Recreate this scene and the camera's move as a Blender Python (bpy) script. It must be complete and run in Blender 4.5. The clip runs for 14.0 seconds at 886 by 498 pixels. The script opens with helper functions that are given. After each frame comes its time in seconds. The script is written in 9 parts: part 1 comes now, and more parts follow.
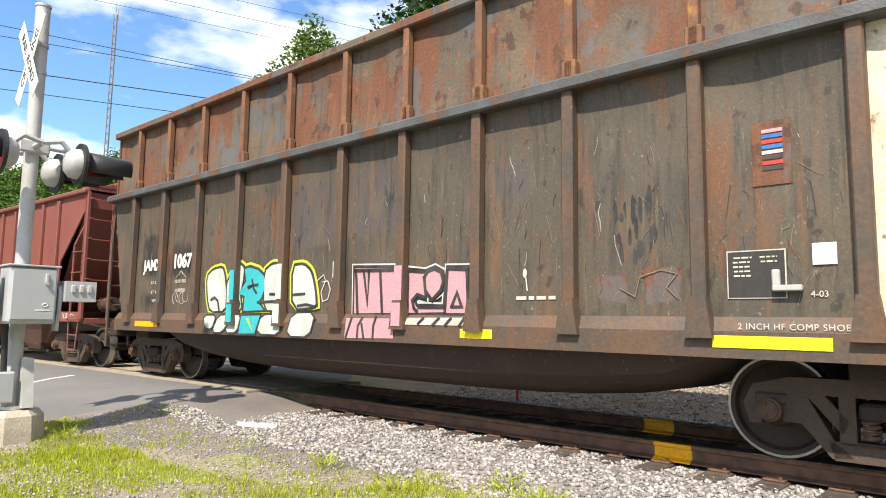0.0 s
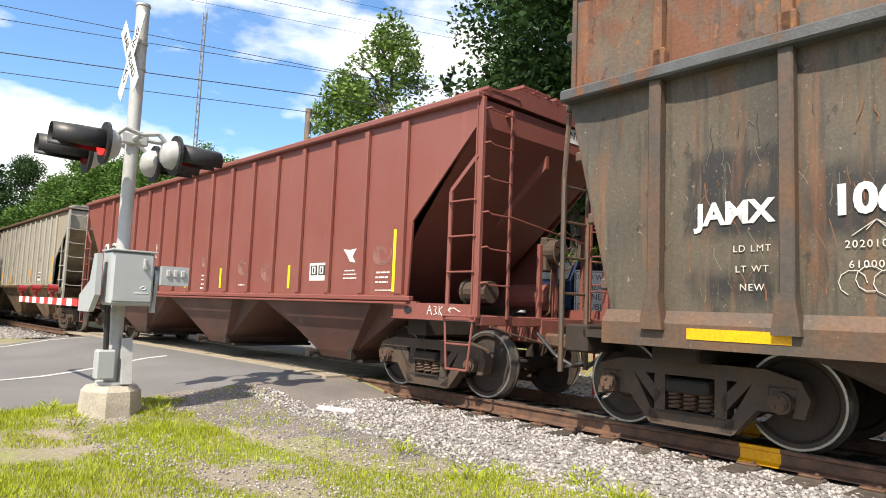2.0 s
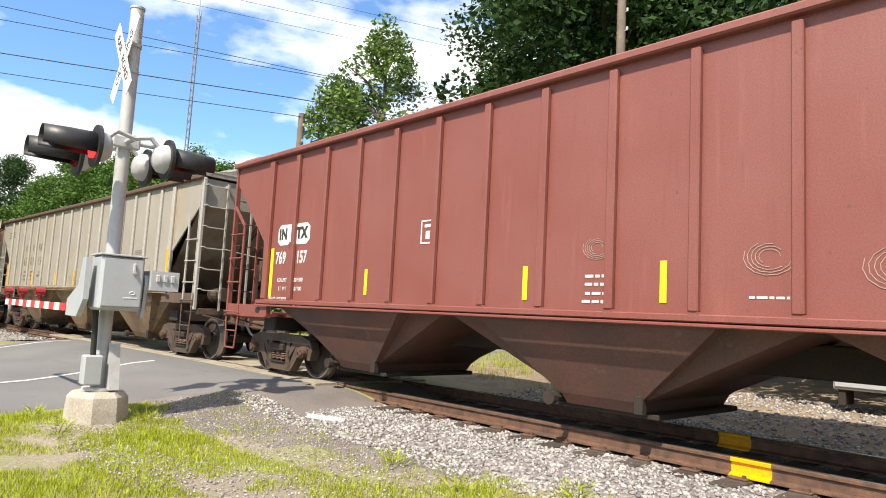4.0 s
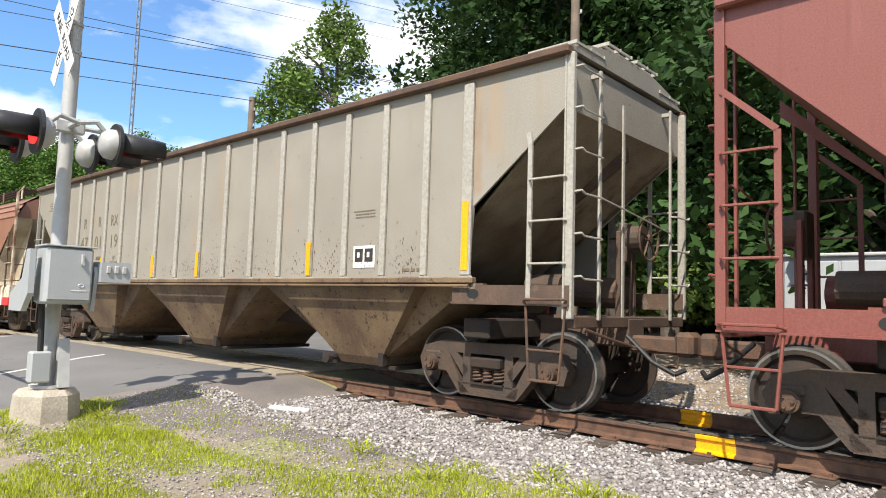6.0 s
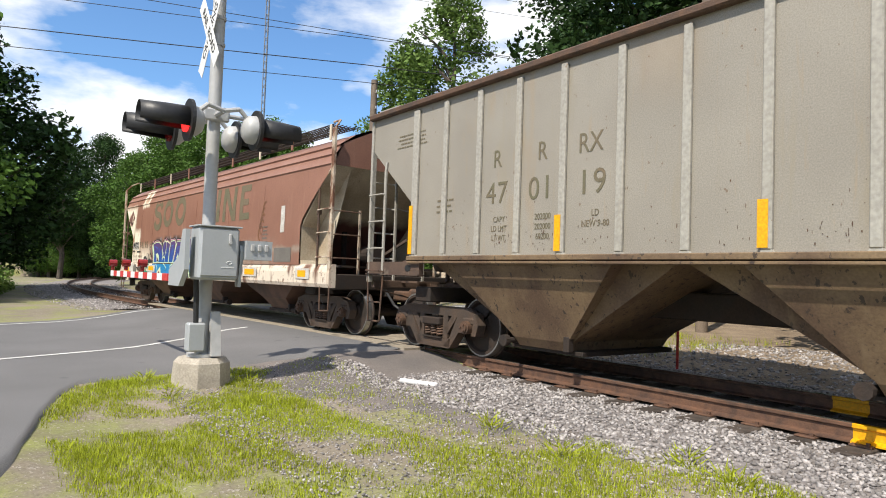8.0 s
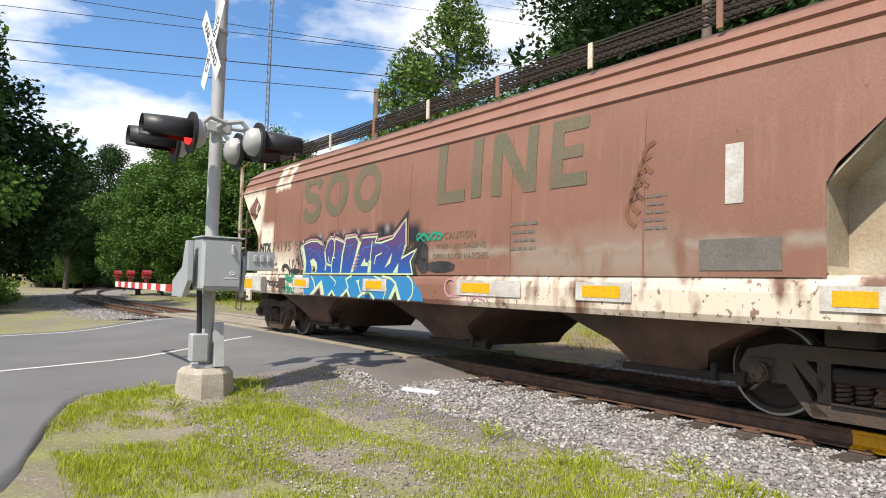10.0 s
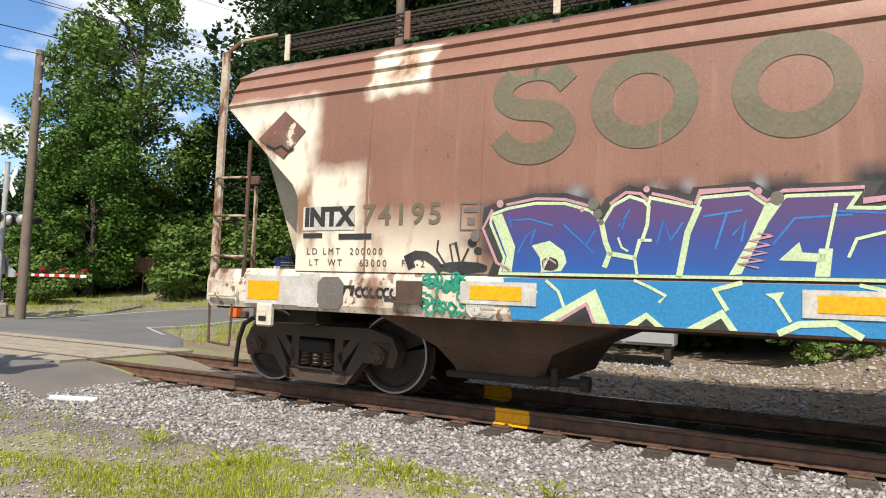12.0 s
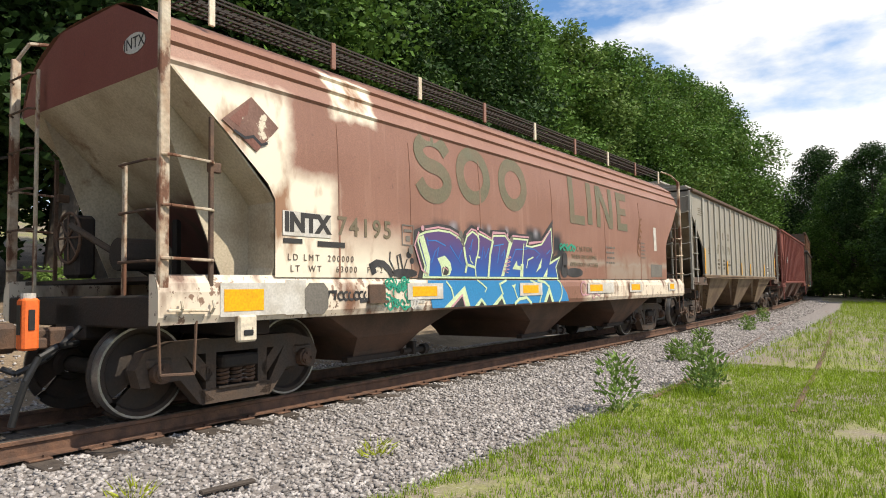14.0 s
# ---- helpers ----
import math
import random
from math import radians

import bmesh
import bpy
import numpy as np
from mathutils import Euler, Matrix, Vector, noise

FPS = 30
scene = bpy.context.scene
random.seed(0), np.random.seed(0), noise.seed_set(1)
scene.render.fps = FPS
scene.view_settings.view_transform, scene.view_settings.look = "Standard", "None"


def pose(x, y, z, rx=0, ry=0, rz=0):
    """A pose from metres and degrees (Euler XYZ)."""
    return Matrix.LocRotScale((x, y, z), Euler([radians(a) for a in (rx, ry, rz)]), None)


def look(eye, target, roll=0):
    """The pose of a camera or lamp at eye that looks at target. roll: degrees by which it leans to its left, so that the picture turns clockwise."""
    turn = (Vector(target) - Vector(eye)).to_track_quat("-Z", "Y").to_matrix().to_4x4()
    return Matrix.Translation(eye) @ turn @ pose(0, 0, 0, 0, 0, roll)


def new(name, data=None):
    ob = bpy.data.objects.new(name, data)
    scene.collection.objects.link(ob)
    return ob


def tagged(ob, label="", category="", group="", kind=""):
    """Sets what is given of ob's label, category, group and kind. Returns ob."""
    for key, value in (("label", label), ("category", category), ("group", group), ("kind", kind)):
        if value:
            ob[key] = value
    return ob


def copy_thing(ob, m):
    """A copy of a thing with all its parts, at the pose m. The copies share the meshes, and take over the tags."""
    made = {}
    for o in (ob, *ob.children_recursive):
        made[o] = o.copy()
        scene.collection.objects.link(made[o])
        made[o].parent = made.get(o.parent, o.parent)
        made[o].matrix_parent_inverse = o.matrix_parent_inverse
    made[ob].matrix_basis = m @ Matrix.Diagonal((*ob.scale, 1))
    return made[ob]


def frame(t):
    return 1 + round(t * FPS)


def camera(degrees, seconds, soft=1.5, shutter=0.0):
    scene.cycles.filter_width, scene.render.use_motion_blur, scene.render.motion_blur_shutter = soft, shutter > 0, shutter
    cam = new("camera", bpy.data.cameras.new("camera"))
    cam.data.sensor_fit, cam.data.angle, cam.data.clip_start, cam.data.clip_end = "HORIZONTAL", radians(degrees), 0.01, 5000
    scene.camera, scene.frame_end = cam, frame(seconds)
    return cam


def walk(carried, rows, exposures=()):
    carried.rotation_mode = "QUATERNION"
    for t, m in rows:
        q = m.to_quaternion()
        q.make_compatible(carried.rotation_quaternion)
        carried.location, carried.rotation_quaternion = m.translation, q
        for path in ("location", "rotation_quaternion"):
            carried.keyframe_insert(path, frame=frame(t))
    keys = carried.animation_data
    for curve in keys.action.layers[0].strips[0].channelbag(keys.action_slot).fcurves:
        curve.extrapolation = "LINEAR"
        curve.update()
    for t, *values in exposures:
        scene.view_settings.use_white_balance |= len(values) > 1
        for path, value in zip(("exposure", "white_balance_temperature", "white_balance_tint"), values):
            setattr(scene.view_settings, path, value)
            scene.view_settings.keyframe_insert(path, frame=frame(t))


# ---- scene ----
import collections

cam = camera(67.4, 14.0, 1.0)
PATH = [
    (0.00, 0.116, 0.042, 1.539, 96.14, -0.82, 42.32),
    (0.50, 0.084, 0.022, 1.532, 95.55, -1.87, 44.44),
    (1.00, 0.057, -0.001, 1.521, 95.74, -2.77, 48.45),
    (1.50, 0.084, -0.017, 1.509, 95.79, -2.69, 50.14),
    (2.00, 0.083, 0.000, 1.519, 95.32, -2.25, 48.53),
    (2.50, 0.095, 0.005, 1.525, 95.60, -2.19, 47.74),
    (3.00, 0.087, -0.000, 1.529, 96.34, -2.71, 47.24),
    (3.20, 0.081, 0.003, 1.535, 96.45, -3.64, 47.22),
    (5.30, -0.038, -0.025, 1.568, 94.86, -1.47, 48.31),
    (5.50, -0.051, -0.008, 1.569, 96.03, -1.39, 47.55),
    (6.00, -0.122, -0.011, 1.563, 94.74, -1.71, 43.81),
    (6.50, -0.154, -0.037, 1.559, 93.91, -0.32, 41.75),
    (7.00, -0.222, -0.047, 1.565, 93.57, -0.95, 43.19),
    (7.50, -0.224, -0.061, 1.552, 92.98, -1.53, 49.07),
    (8.00, -0.207, -0.087, 1.549, 92.53, -1.98, 53.88),
    (8.50, -0.190, -0.102, 1.552, 92.38, -1.65, 56.18),
    (8.70, -0.189, -0.108, 1.547, 92.82, -1.78, 56.17),
    (10.80, -0.106, -0.035, 1.589, 92.80, -1.50, 50.16),
    (11.00, -0.106, -0.022, 1.586, 92.76, -2.00, 47.99),
    (11.50, -0.099, 0.002, 1.577, 93.22, -2.79, 40.27),
    (12.00, -0.064, 0.088, 1.537, 93.77, -2.01, 28.58),
    (12.50, 0.049, 0.144, 1.561, 92.36, -0.69, 11.89),
    (13.00, 0.108, 0.166, 1.562, 90.95, -0.48, -8.91),
    (13.50, 0.343, 0.225, 1.531, 91.64, -0.54, -32.14),
    (14.00, 0.523, 0.260, 1.566, 93.50, 1.00, -52.18),
]
walk(cam, [(t, pose(*p)) for t, *p in PATH],
     [(0, 0.68, 7200, 10), (1.5, 0.6, 7200, 10), (3.2, 0.7, 7200, 10), (5.3, 0.58, 7000, 10), (6.0, 0.53, 6900, 10), (6.7, 0.28, 6900, 10), (8.7, 0.17, 6800, 10), (11.5, 0.18, 6900, 10), (12.5, 0.08, 7000, 10), (14, 0.1, 7200, 10)])

# ---------------- light ----------------
SUN_TO = Vector((0.22, -0.58, 0.785)).normalized()
world = bpy.data.worlds.new("world")
scene.world = world
world.use_nodes = True


def build_world():
    nt = world.node_tree
    nt.nodes.clear()
    out = nt.nodes.new("ShaderNodeOutputWorld")
    bg = nt.nodes.new("ShaderNodeBackground")
    bg.inputs["Strength"].default_value = 0.105
    sky = nt.nodes.new("ShaderNodeTexSky")
    sky.sky_type = "NISHITA"
    sky.sun_disc = False
    sky.sun_elevation = math.asin(SUN_TO.z)
    sky.sun_rotation = math.atan2(SUN_TO.x, SUN_TO.y)
    sky.air_density, sky.dust_density, sky.ozone_density = 1.0, 0.4, 2.2
    tc = nt.nodes.new("ShaderNodeTexCoord")
    mp = nt.nodes.new("ShaderNodeMapping")
    mp.inputs["Scale"].default_value = (1.0, 1.0, 2.6)
    mp.inputs["Location"].default_value = (0.35, 0.1, 0.0)
    n1 = nt.nodes.new("ShaderNodeTexNoise")
    n1.inputs["Scale"].default_value = 2.7
    n1.inputs["Detail"].default_value = 9.0
    n1.inputs["Roughness"].default_value = 0.55
    ramp = nt.nodes.new("ShaderNodeValToRGB")
    ramp.color_ramp.elements[0].position, ramp.color_ramp.elements[1].position = 0.44, 0.565
    n2 = nt.nodes.new("ShaderNodeTexNoise")
    n2.inputs["Scale"].default_value = 5.0
    n2.inputs["Detail"].default_value = 5.0
    shade = nt.nodes.new("ShaderNodeMixRGB")
    shade.inputs[1].default_value = (6.5, 7.4, 8.8, 1)
    shade.inputs[2].default_value = (12.5, 12.5, 12.4, 1)
    mix = nt.nodes.new("ShaderNodeMixRGB")
    tint = nt.nodes.new("ShaderNodeMixRGB")
    tint.blend_type = "MULTIPLY"
    tint.inputs[0].default_value = 1.0
    tint.inputs[2].default_value = (1.0, 1.38, 1.72, 1)
    ln = nt.links.new
    ln(tc.outputs["Generated"], mp.inputs[0])
    ln(mp.outputs[0], n1.inputs["Vector"])
    ln(mp.outputs[0], n2.inputs["Vector"])
    ln(n1.outputs[0], ramp.inputs[0])
    ln(n2.outputs[0], shade.inputs[0])
    ln(sky.outputs[0], tint.inputs[1])
    ln(tint.outputs[0], mix.inputs[1])
    ln(shade.outputs[0], mix.inputs[2])
    ln(ramp.outputs[0], mix.inputs[0])
    ln(mix.outputs[0], bg.inputs["Color"])
    ln(bg.outputs[0], out.inputs[0])


build_world()
sun = new("sun", bpy.data.lights.new("sun", "SUN"))
sun.data.energy, sun.data.angle, sun.data.color = 5.0, radians(0.5), (1.0, 0.95, 0.87)
sun.matrix_world = look(SUN_TO * 50, (0, 0, 0))

# ---------------- materials ----------------


def mat(name, col, rough=0.7, metal=0.0, col2=None, scale=3.0, amount=0.5, bump=0.15, fine=40.0,
        stain=None, stain_at=0.6, stain_scale=1.2, streak=1.0, island=0.0, random_ob=0.0, soft=0.06, spec=0.5, grain=1.0):
    """Base colour with a broad tone, a fine grain, optional stains (stretched upright by streak) and relief."""
    m = bpy.data.materials.new(name)
    m.use_nodes = True
    nt = m.node_tree
    b = nt.nodes["Principled BSDF"]
    b.inputs["Roughness"].default_value, b.inputs["Metallic"].default_value = rough, metal
    b.inputs["Specular IOR Level"].default_value = spec
    ln = nt.links.new
    tc = nt.nodes.new("ShaderNodeTexCoord")
    co = tc.outputs["Object"]
    n = nt.nodes.new("ShaderNodeTexNoise")
    n.inputs["Scale"].default_value, n.inputs["Detail"].default_value = scale, 6.0
    ln(co, n.inputs["Vector"])
    mix = nt.nodes.new("ShaderNodeMixRGB")
    col2 = col2 or tuple(c * 0.7 for c in col)
    mix.inputs[1].default_value, mix.inputs[2].default_value = (*col, 1), (*col2, 1)
    r = nt.nodes.new("ShaderNodeMapRange")
    r.inputs["From Min"].default_value, r.inputs["From Max"].default_value = 0.35, 0.65
    r.inputs["To Max"].default_value = amount
    ln(n.outputs[0], r.inputs["Value"])
    ln(r.outputs[0], mix.inputs[0])
    last = mix.outputs[0]
    f = nt.nodes.new("ShaderNodeTexNoise")
    f.inputs["Scale"].default_value, f.inputs["Detail"].default_value = fine, 4.0
    ln(co, f.inputs["Vector"])
    if stain:
        mp = nt.nodes.new("ShaderNodeMapping")
        mp.inputs["Scale"].default_value = (1, 1, 1 / streak)
        ln(co, mp.inputs[0])
        s = nt.nodes.new("ShaderNodeTexNoise")
        s.inputs["Scale"].default_value, s.inputs["Detail"].default_value = stain_scale, 8.0
        s.inputs["Roughness"].default_value = 0.65
        ln(mp.outputs[0], s.inputs["Vector"])
        rs = nt.nodes.new("ShaderNodeMapRange")
        rs.inputs["From Min"].default_value, rs.inputs["From Max"].default_value = stain_at, stain_at + soft
        ln(s.outputs[0], rs.inputs["Value"])
        ms = nt.nodes.new("ShaderNodeMixRGB")
        ms.inputs[2].default_value = (*stain, 1)
        ln(rs.outputs[0], ms.inputs[0])
        ln(last, ms.inputs[1])
        last = ms.outputs[0]
    g = nt.nodes.new("ShaderNodeMapRange")
    g.inputs["From Min"].default_value, g.inputs["From Max"].default_value = 0.3, 0.7
    g.inputs["To Min"].default_value, g.inputs["To Max"].default_value = 1 - 0.18 * grain, 1 + 0.15 * grain
    ln(f.outputs[0], g.inputs["Value"])
    val = g.outputs[0]
    for on, node, sock in ((island, "ShaderNodeNewGeometry", "Random Per Island"), (random_ob, "ShaderNodeObjectInfo", "Random")):
        if on:
            q = nt.nodes.new(node)
            w = nt.nodes.new("ShaderNodeMapRange")
            w.inputs["To Min"].default_value, w.inputs["To Max"].default_value = 1 - on, 1 + on
            ln(q.outputs[sock], w.inputs["Value"])
            k = nt.nodes.new("ShaderNodeMath")
            k.operation = "MULTIPLY"
            ln(val, k.inputs[0])
            ln(w.outputs[0], k.inputs[1])
            val = k.outputs[0]
    mul = nt.nodes.new("ShaderNodeVectorMath")
    mul.operation = "SCALE"
    ln(last, mul.inputs[0])
    ln(val, mul.inputs["Scale"])
    ln(mul.outputs[0], b.inputs["Base Color"])
    if bump:
        bp = nt.nodes.new("ShaderNodeBump")
        bp.inputs["Strength"].default_value, bp.inputs["Distance"].default_value = bump, 0.01
        ln(f.outputs[0], bp.inputs["Height"])
        ln(bp.outputs[0], b.inputs["Normal"])
    rr = nt.nodes.new("ShaderNodeMapRange")
    rr.inputs["To Min"].default_value, rr.inputs["To Max"].default_value = max(rough - 0.15, 0.05), min(rough + 0.15, 1)
    ln(n.outputs[0], rr.inputs["Value"])
    ln(rr.outputs[0], b.inputs["Roughness"])
    return m


def weather(m, chip, chip_at=0.66, chip_scale=14.0, run=None, run_at=0.6, run_scale=7.0, top=0.85):
    """Flaked spots of one colour and thin upright runs of another, over a material's base colour."""
    nt = m.node_tree
    ln = nt.links.new
    b = nt.nodes["Principled BSDF"]
    tc = nt.nodes.new("ShaderNodeTexCoord")
    last = b.inputs["Base Color"].links[0].from_socket
    for col, at, sc, stretch, soft, most in ((chip, chip_at, chip_scale, 0.7, 0.03, top), (run, run_at, run_scale, 0.09, 0.16, 0.6)):
        if not col:
            continue
        mp = nt.nodes.new("ShaderNodeMapping")
        mp.inputs["Scale"].default_value = (1, 1, stretch)
        ln(tc.outputs["Object"], mp.inputs[0])
        nz = nt.nodes.new("ShaderNodeTexNoise")
        nz.inputs["Scale"].default_value, nz.inputs["Detail"].default_value = sc, 6.0
        nz.inputs["Roughness"].default_value = 0.6
        ln(mp.outputs[0], nz.inputs["Vector"])
        r = nt.nodes.new("ShaderNodeMapRange")
        r.inputs["From Min"].default_value, r.inputs["From Max"].default_value = at, at + soft
        r.inputs["To Max"].default_value = most
        ln(nz.outputs[0], r.inputs["Value"])
        mx = nt.nodes.new("ShaderNodeMixRGB")
        mx.inputs[2].default_value = (*col, 1)
        ln(r.outputs[0], mx.inputs[0])
        ln(last, mx.inputs[1])
        last = mx.outputs[0]
    ln(last, b.inputs["Base Color"])
    return m


def leaf_mat(name, col, trans=0.22):
    m = mat(name, col, 0.6, col2=tuple(c * 0.75 for c in col), scale=0.6, amount=0.8, bump=0, island=0.45, spec=0.15)
    nt = m.node_tree
    b = nt.nodes["Principled BSDF"]
    tr = nt.nodes.new("ShaderNodeBsdfTranslucent")
    src = b.inputs["Base Color"].links[0].from_socket
    nt.links.new(src, tr.inputs[0])
    mx = nt.nodes.new("ShaderNodeMixShader")
    mx.inputs[0].default_value = trans
    nt.links.new(b.outputs[0], mx.inputs[1])
    nt.links.new(tr.outputs[0], mx.inputs[2])
    nt.links.new(mx.outputs[0], nt.nodes["Material Output"].inputs[0])
    return m


def glow(name, col, strength):
    m = bpy.data.materials.new(name)
    m.use_nodes = True
    b = m.node_tree.nodes["Principled BSDF"]
    b.inputs["Base Color"].default_value = (*col, 1)
    b.inputs["Emission Color"].default_value = (*col, 1)
    b.inputs["Emission Strength"].default_value = strength
    return m


M_GOND = mat("gondola_paint", (0.108, 0.086, 0.060), 0.55, 0.1, col2=(0.066, 0.058, 0.048), scale=0.9, amount=0.9, bump=0.15, fine=45,
             stain=(0.15, 0.068, 0.034), stain_at=0.56, stain_scale=2.2, streak=4.0, soft=0.12)
M_GRUST = mat("gondola_rust", (0.13, 0.093, 0.06), 0.75, 0.0, col2=(0.085, 0.075, 0.062), scale=1.6, amount=0.9, bump=0.5, fine=30,
              stain=(0.145, 0.056, 0.028), stain_at=0.45, stain_scale=1.5, streak=1.5, soft=0.10)
M_GRIB = mat("gondola_rib", (0.075, 0.062, 0.052), 0.6, 0.1, col2=(0.13, 0.07, 0.04), scale=2.2, amount=0.9, bump=0.3, fine=30,
             stain=(0.13, 0.06, 0.03), stain_at=0.6, stain_scale=3, soft=0.15)
M_RED = mat("oxide_red_paint", (0.222, 0.077, 0.062), 0.5, 0.0, col2=(0.20, 0.055, 0.042), scale=0.7, amount=0.8, bump=0.05, fine=70,
            stain=(0.30, 0.10, 0.075), stain_at=0.62, stain_scale=0.8, streak=3, soft=0.2)
M_WHITE = mat("weathered_cream_paint", (0.31, 0.283, 0.238), 0.55, 0.0, col2=(0.255, 0.232, 0.196), scale=0.8, amount=0.8, bump=0.05, fine=70,
              stain=(0.34, 0.24, 0.14), stain_at=0.60, stain_scale=0.9, streak=5.0, soft=0.16)
M_WRIB = mat("pale_grey_rib", (0.38, 0.36, 0.315), 0.5, 0.0, col2=(0.33, 0.31, 0.27), scale=1.5, amount=0.7, bump=0.15, fine=25,
             stain=(0.22, 0.13, 0.07), stain_at=0.66, stain_scale=4)
M_BROWN = mat("faded_brown_paint", (0.285, 0.142, 0.098), 0.5, 0.0, col2=(0.235, 0.112, 0.076), scale=0.8, amount=0.9, bump=0.05, fine=70,
              stain=(0.30, 0.165, 0.115), stain_at=0.60, stain_scale=1.2, streak=5, soft=0.15)
M_CREAM = mat("rust_streaked_cream", (0.70, 0.62, 0.49), 0.6, 0.0, col2=(0.50, 0.42, 0.31), scale=2.0, amount=0.8, bump=0.3, fine=30,
              stain=(0.17, 0.075, 0.04), stain_at=0.60, stain_scale=2.6, streak=2.2, soft=0.08)
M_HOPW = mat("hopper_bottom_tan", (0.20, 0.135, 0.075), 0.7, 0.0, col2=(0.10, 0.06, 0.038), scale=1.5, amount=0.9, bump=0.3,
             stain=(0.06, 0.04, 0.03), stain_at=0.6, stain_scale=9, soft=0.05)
M_HOPR = mat("hopper_bottom_red", (0.14, 0.06, 0.045), 0.65, 0.0, col2=(0.09, 0.05, 0.04), scale=1.2, amount=0.9, bump=0.2,
             stain=(0.17, 0.12, 0.08), stain_at=0.62, stain_scale=2, soft=0.1)
M_GUS = mat("pale_stained_plate", (0.56, 0.49, 0.37), 0.7, 0.0, col2=(0.36, 0.28, 0.19), scale=1.5, amount=0.9, bump=0.15, fine=40, stain=(0.16, 0.075, 0.035), stain_at=0.60, stain_scale=1.6, soft=0.12)
M_MIDRAIL = mat("worn_blue_grey_rail", (0.10, 0.105, 0.11), 0.6, 0.1, col2=(0.055, 0.052, 0.05), scale=2.5, amount=0.9, bump=0.4, fine=40, stain=(0.15, 0.065, 0.03), stain_at=0.55, stain_scale=2.5, soft=0.08)
M_STAKE = mat("orange_rusted_stake", (0.21, 0.095, 0.045), 0.8, 0.0, col2=(0.12, 0.06, 0.04), scale=2.5, amount=0.9, bump=0.4, fine=40, stain=(0.33, 0.15, 0.045), stain_at=0.58, stain_scale=3.5, soft=0.1)
M_TRUCK = mat("truck_casting", (0.068, 0.052, 0.042), 0.7, 0.2, col2=(0.10, 0.065, 0.045), scale=5, amount=0.9, bump=0.5, fine=45)
M_DARK = mat("dark_underframe", (0.024, 0.019, 0.016), 0.8, 0.1, col2=(0.045, 0.029, 0.021), scale=4, amount=0.8, bump=0.4)
M_RUSTY = mat("rusty_steel", (0.13, 0.07, 0.042), 0.75, 0.1, col2=(0.075, 0.05, 0.038), scale=6, amount=0.9, bump=0.5, fine=60)
M_WHEEL = mat("wheel_steel", (0.030, 0.024, 0.020), 0.7, 0.1, col2=(0.06, 0.036, 0.025), scale=6, amount=0.8, bump=0.3)
M_TREAD = mat("polished_tread", (0.42, 0.41, 0.40), 0.35, 0.9, bump=0.05)
M_RAIL = mat("rusty_rail", (0.19, 0.10, 0.062), 0.7, 0.3, col2=(0.09, 0.055, 0.042), scale=8, amount=0.9, bump=0.4, fine=70)
M_RAILTOP = mat("polished_rail_head", (0.30, 0.27, 0.25), 0.3, 0.8, bump=0.05)
M_TIE = mat("weathered_tie", (0.045, 0.035, 0.029), 0.9, 0.0, col2=(0.085, 0.066, 0.053), scale=7, amount=0.9, bump=0.6, fine=50, random_ob=0.3)
M_STONE = mat("ballast_stone", (0.36, 0.335, 0.32), 0.9, 0.0, col2=(0.23, 0.205, 0.195), scale=8, amount=0.8, bump=0.3, fine=60, island=0.5)
# Oily brown stone, coloured darker still to deepen the shade under the train.
M_OILY_SHADE = mat("oily_track_stone", (0.105, 0.09, 0.078), 0.9, 0.0, col2=(0.06, 0.05, 0.043), scale=8, amount=0.8, bump=0.3, fine=60, island=0.45)
M_DIRT = mat("brown_dirt_bank", (0.27, 0.205, 0.14), 0.95, 0.0, col2=(0.16, 0.115, 0.075), scale=1.5, amount=0.9, bump=1.0, fine=25)
M_GROUND = mat("dry_gravelly_soil", (0.26, 0.215, 0.165), 0.95, 0.0, col2=(0.145, 0.125, 0.08), scale=0.35, amount=0.9, bump=0.9, fine=30,
               stain=(0.225, 0.235, 0.075), stain_at=0.46, stain_scale=0.7, soft=0.14)
weather(M_GROUND, (0.36, 0.32, 0.27), 0.60, 28.0)
weather(M_GROUND, (0.11, 0.09, 0.07), 0.62, 45.0)
weather(M_DIRT, (0.34, 0.27, 0.19), 0.60, 20.0)
weather(M_DIRT, (0.07, 0.05, 0.035), 0.60, 30.0)
M_BALLBASE = mat("crushed_stone_bed", (0.26, 0.235, 0.22), 0.95, 0.0, col2=(0.15, 0.13, 0.12), scale=14, amount=0.9, bump=1.0, fine=45)
M_CINDER = mat("dark_cinder_gravel", (0.13, 0.115, 0.105), 0.95, 0.0, col2=(0.20, 0.17, 0.15), scale=1.2, amount=0.9, bump=0.9, fine=40)
M_ROAD = mat("worn_asphalt", (0.155, 0.15, 0.148), 0.9, 0.0, col2=(0.125, 0.122, 0.12), scale=0.5, amount=0.9, bump=0.5, fine=80,
             stain=(0.10, 0.098, 0.097), stain_at=0.64, stain_scale=1.5)
M_LINE = mat("worn_road_paint", (0.62, 0.61, 0.58), 0.8, col2=(0.4, 0.39, 0.37), scale=5, amount=0.8, bump=0.3)
M_CONC = mat("pale_concrete", (0.44, 0.39, 0.32), 0.9, col2=(0.34, 0.30, 0.24), scale=4, amount=0.8, bump=0.6, fine=40)
M_PLANK = mat("crossing_panel", (0.34, 0.29, 0.22), 0.9, col2=(0.25, 0.21, 0.16), scale=4, amount=0.9, bump=0.5)
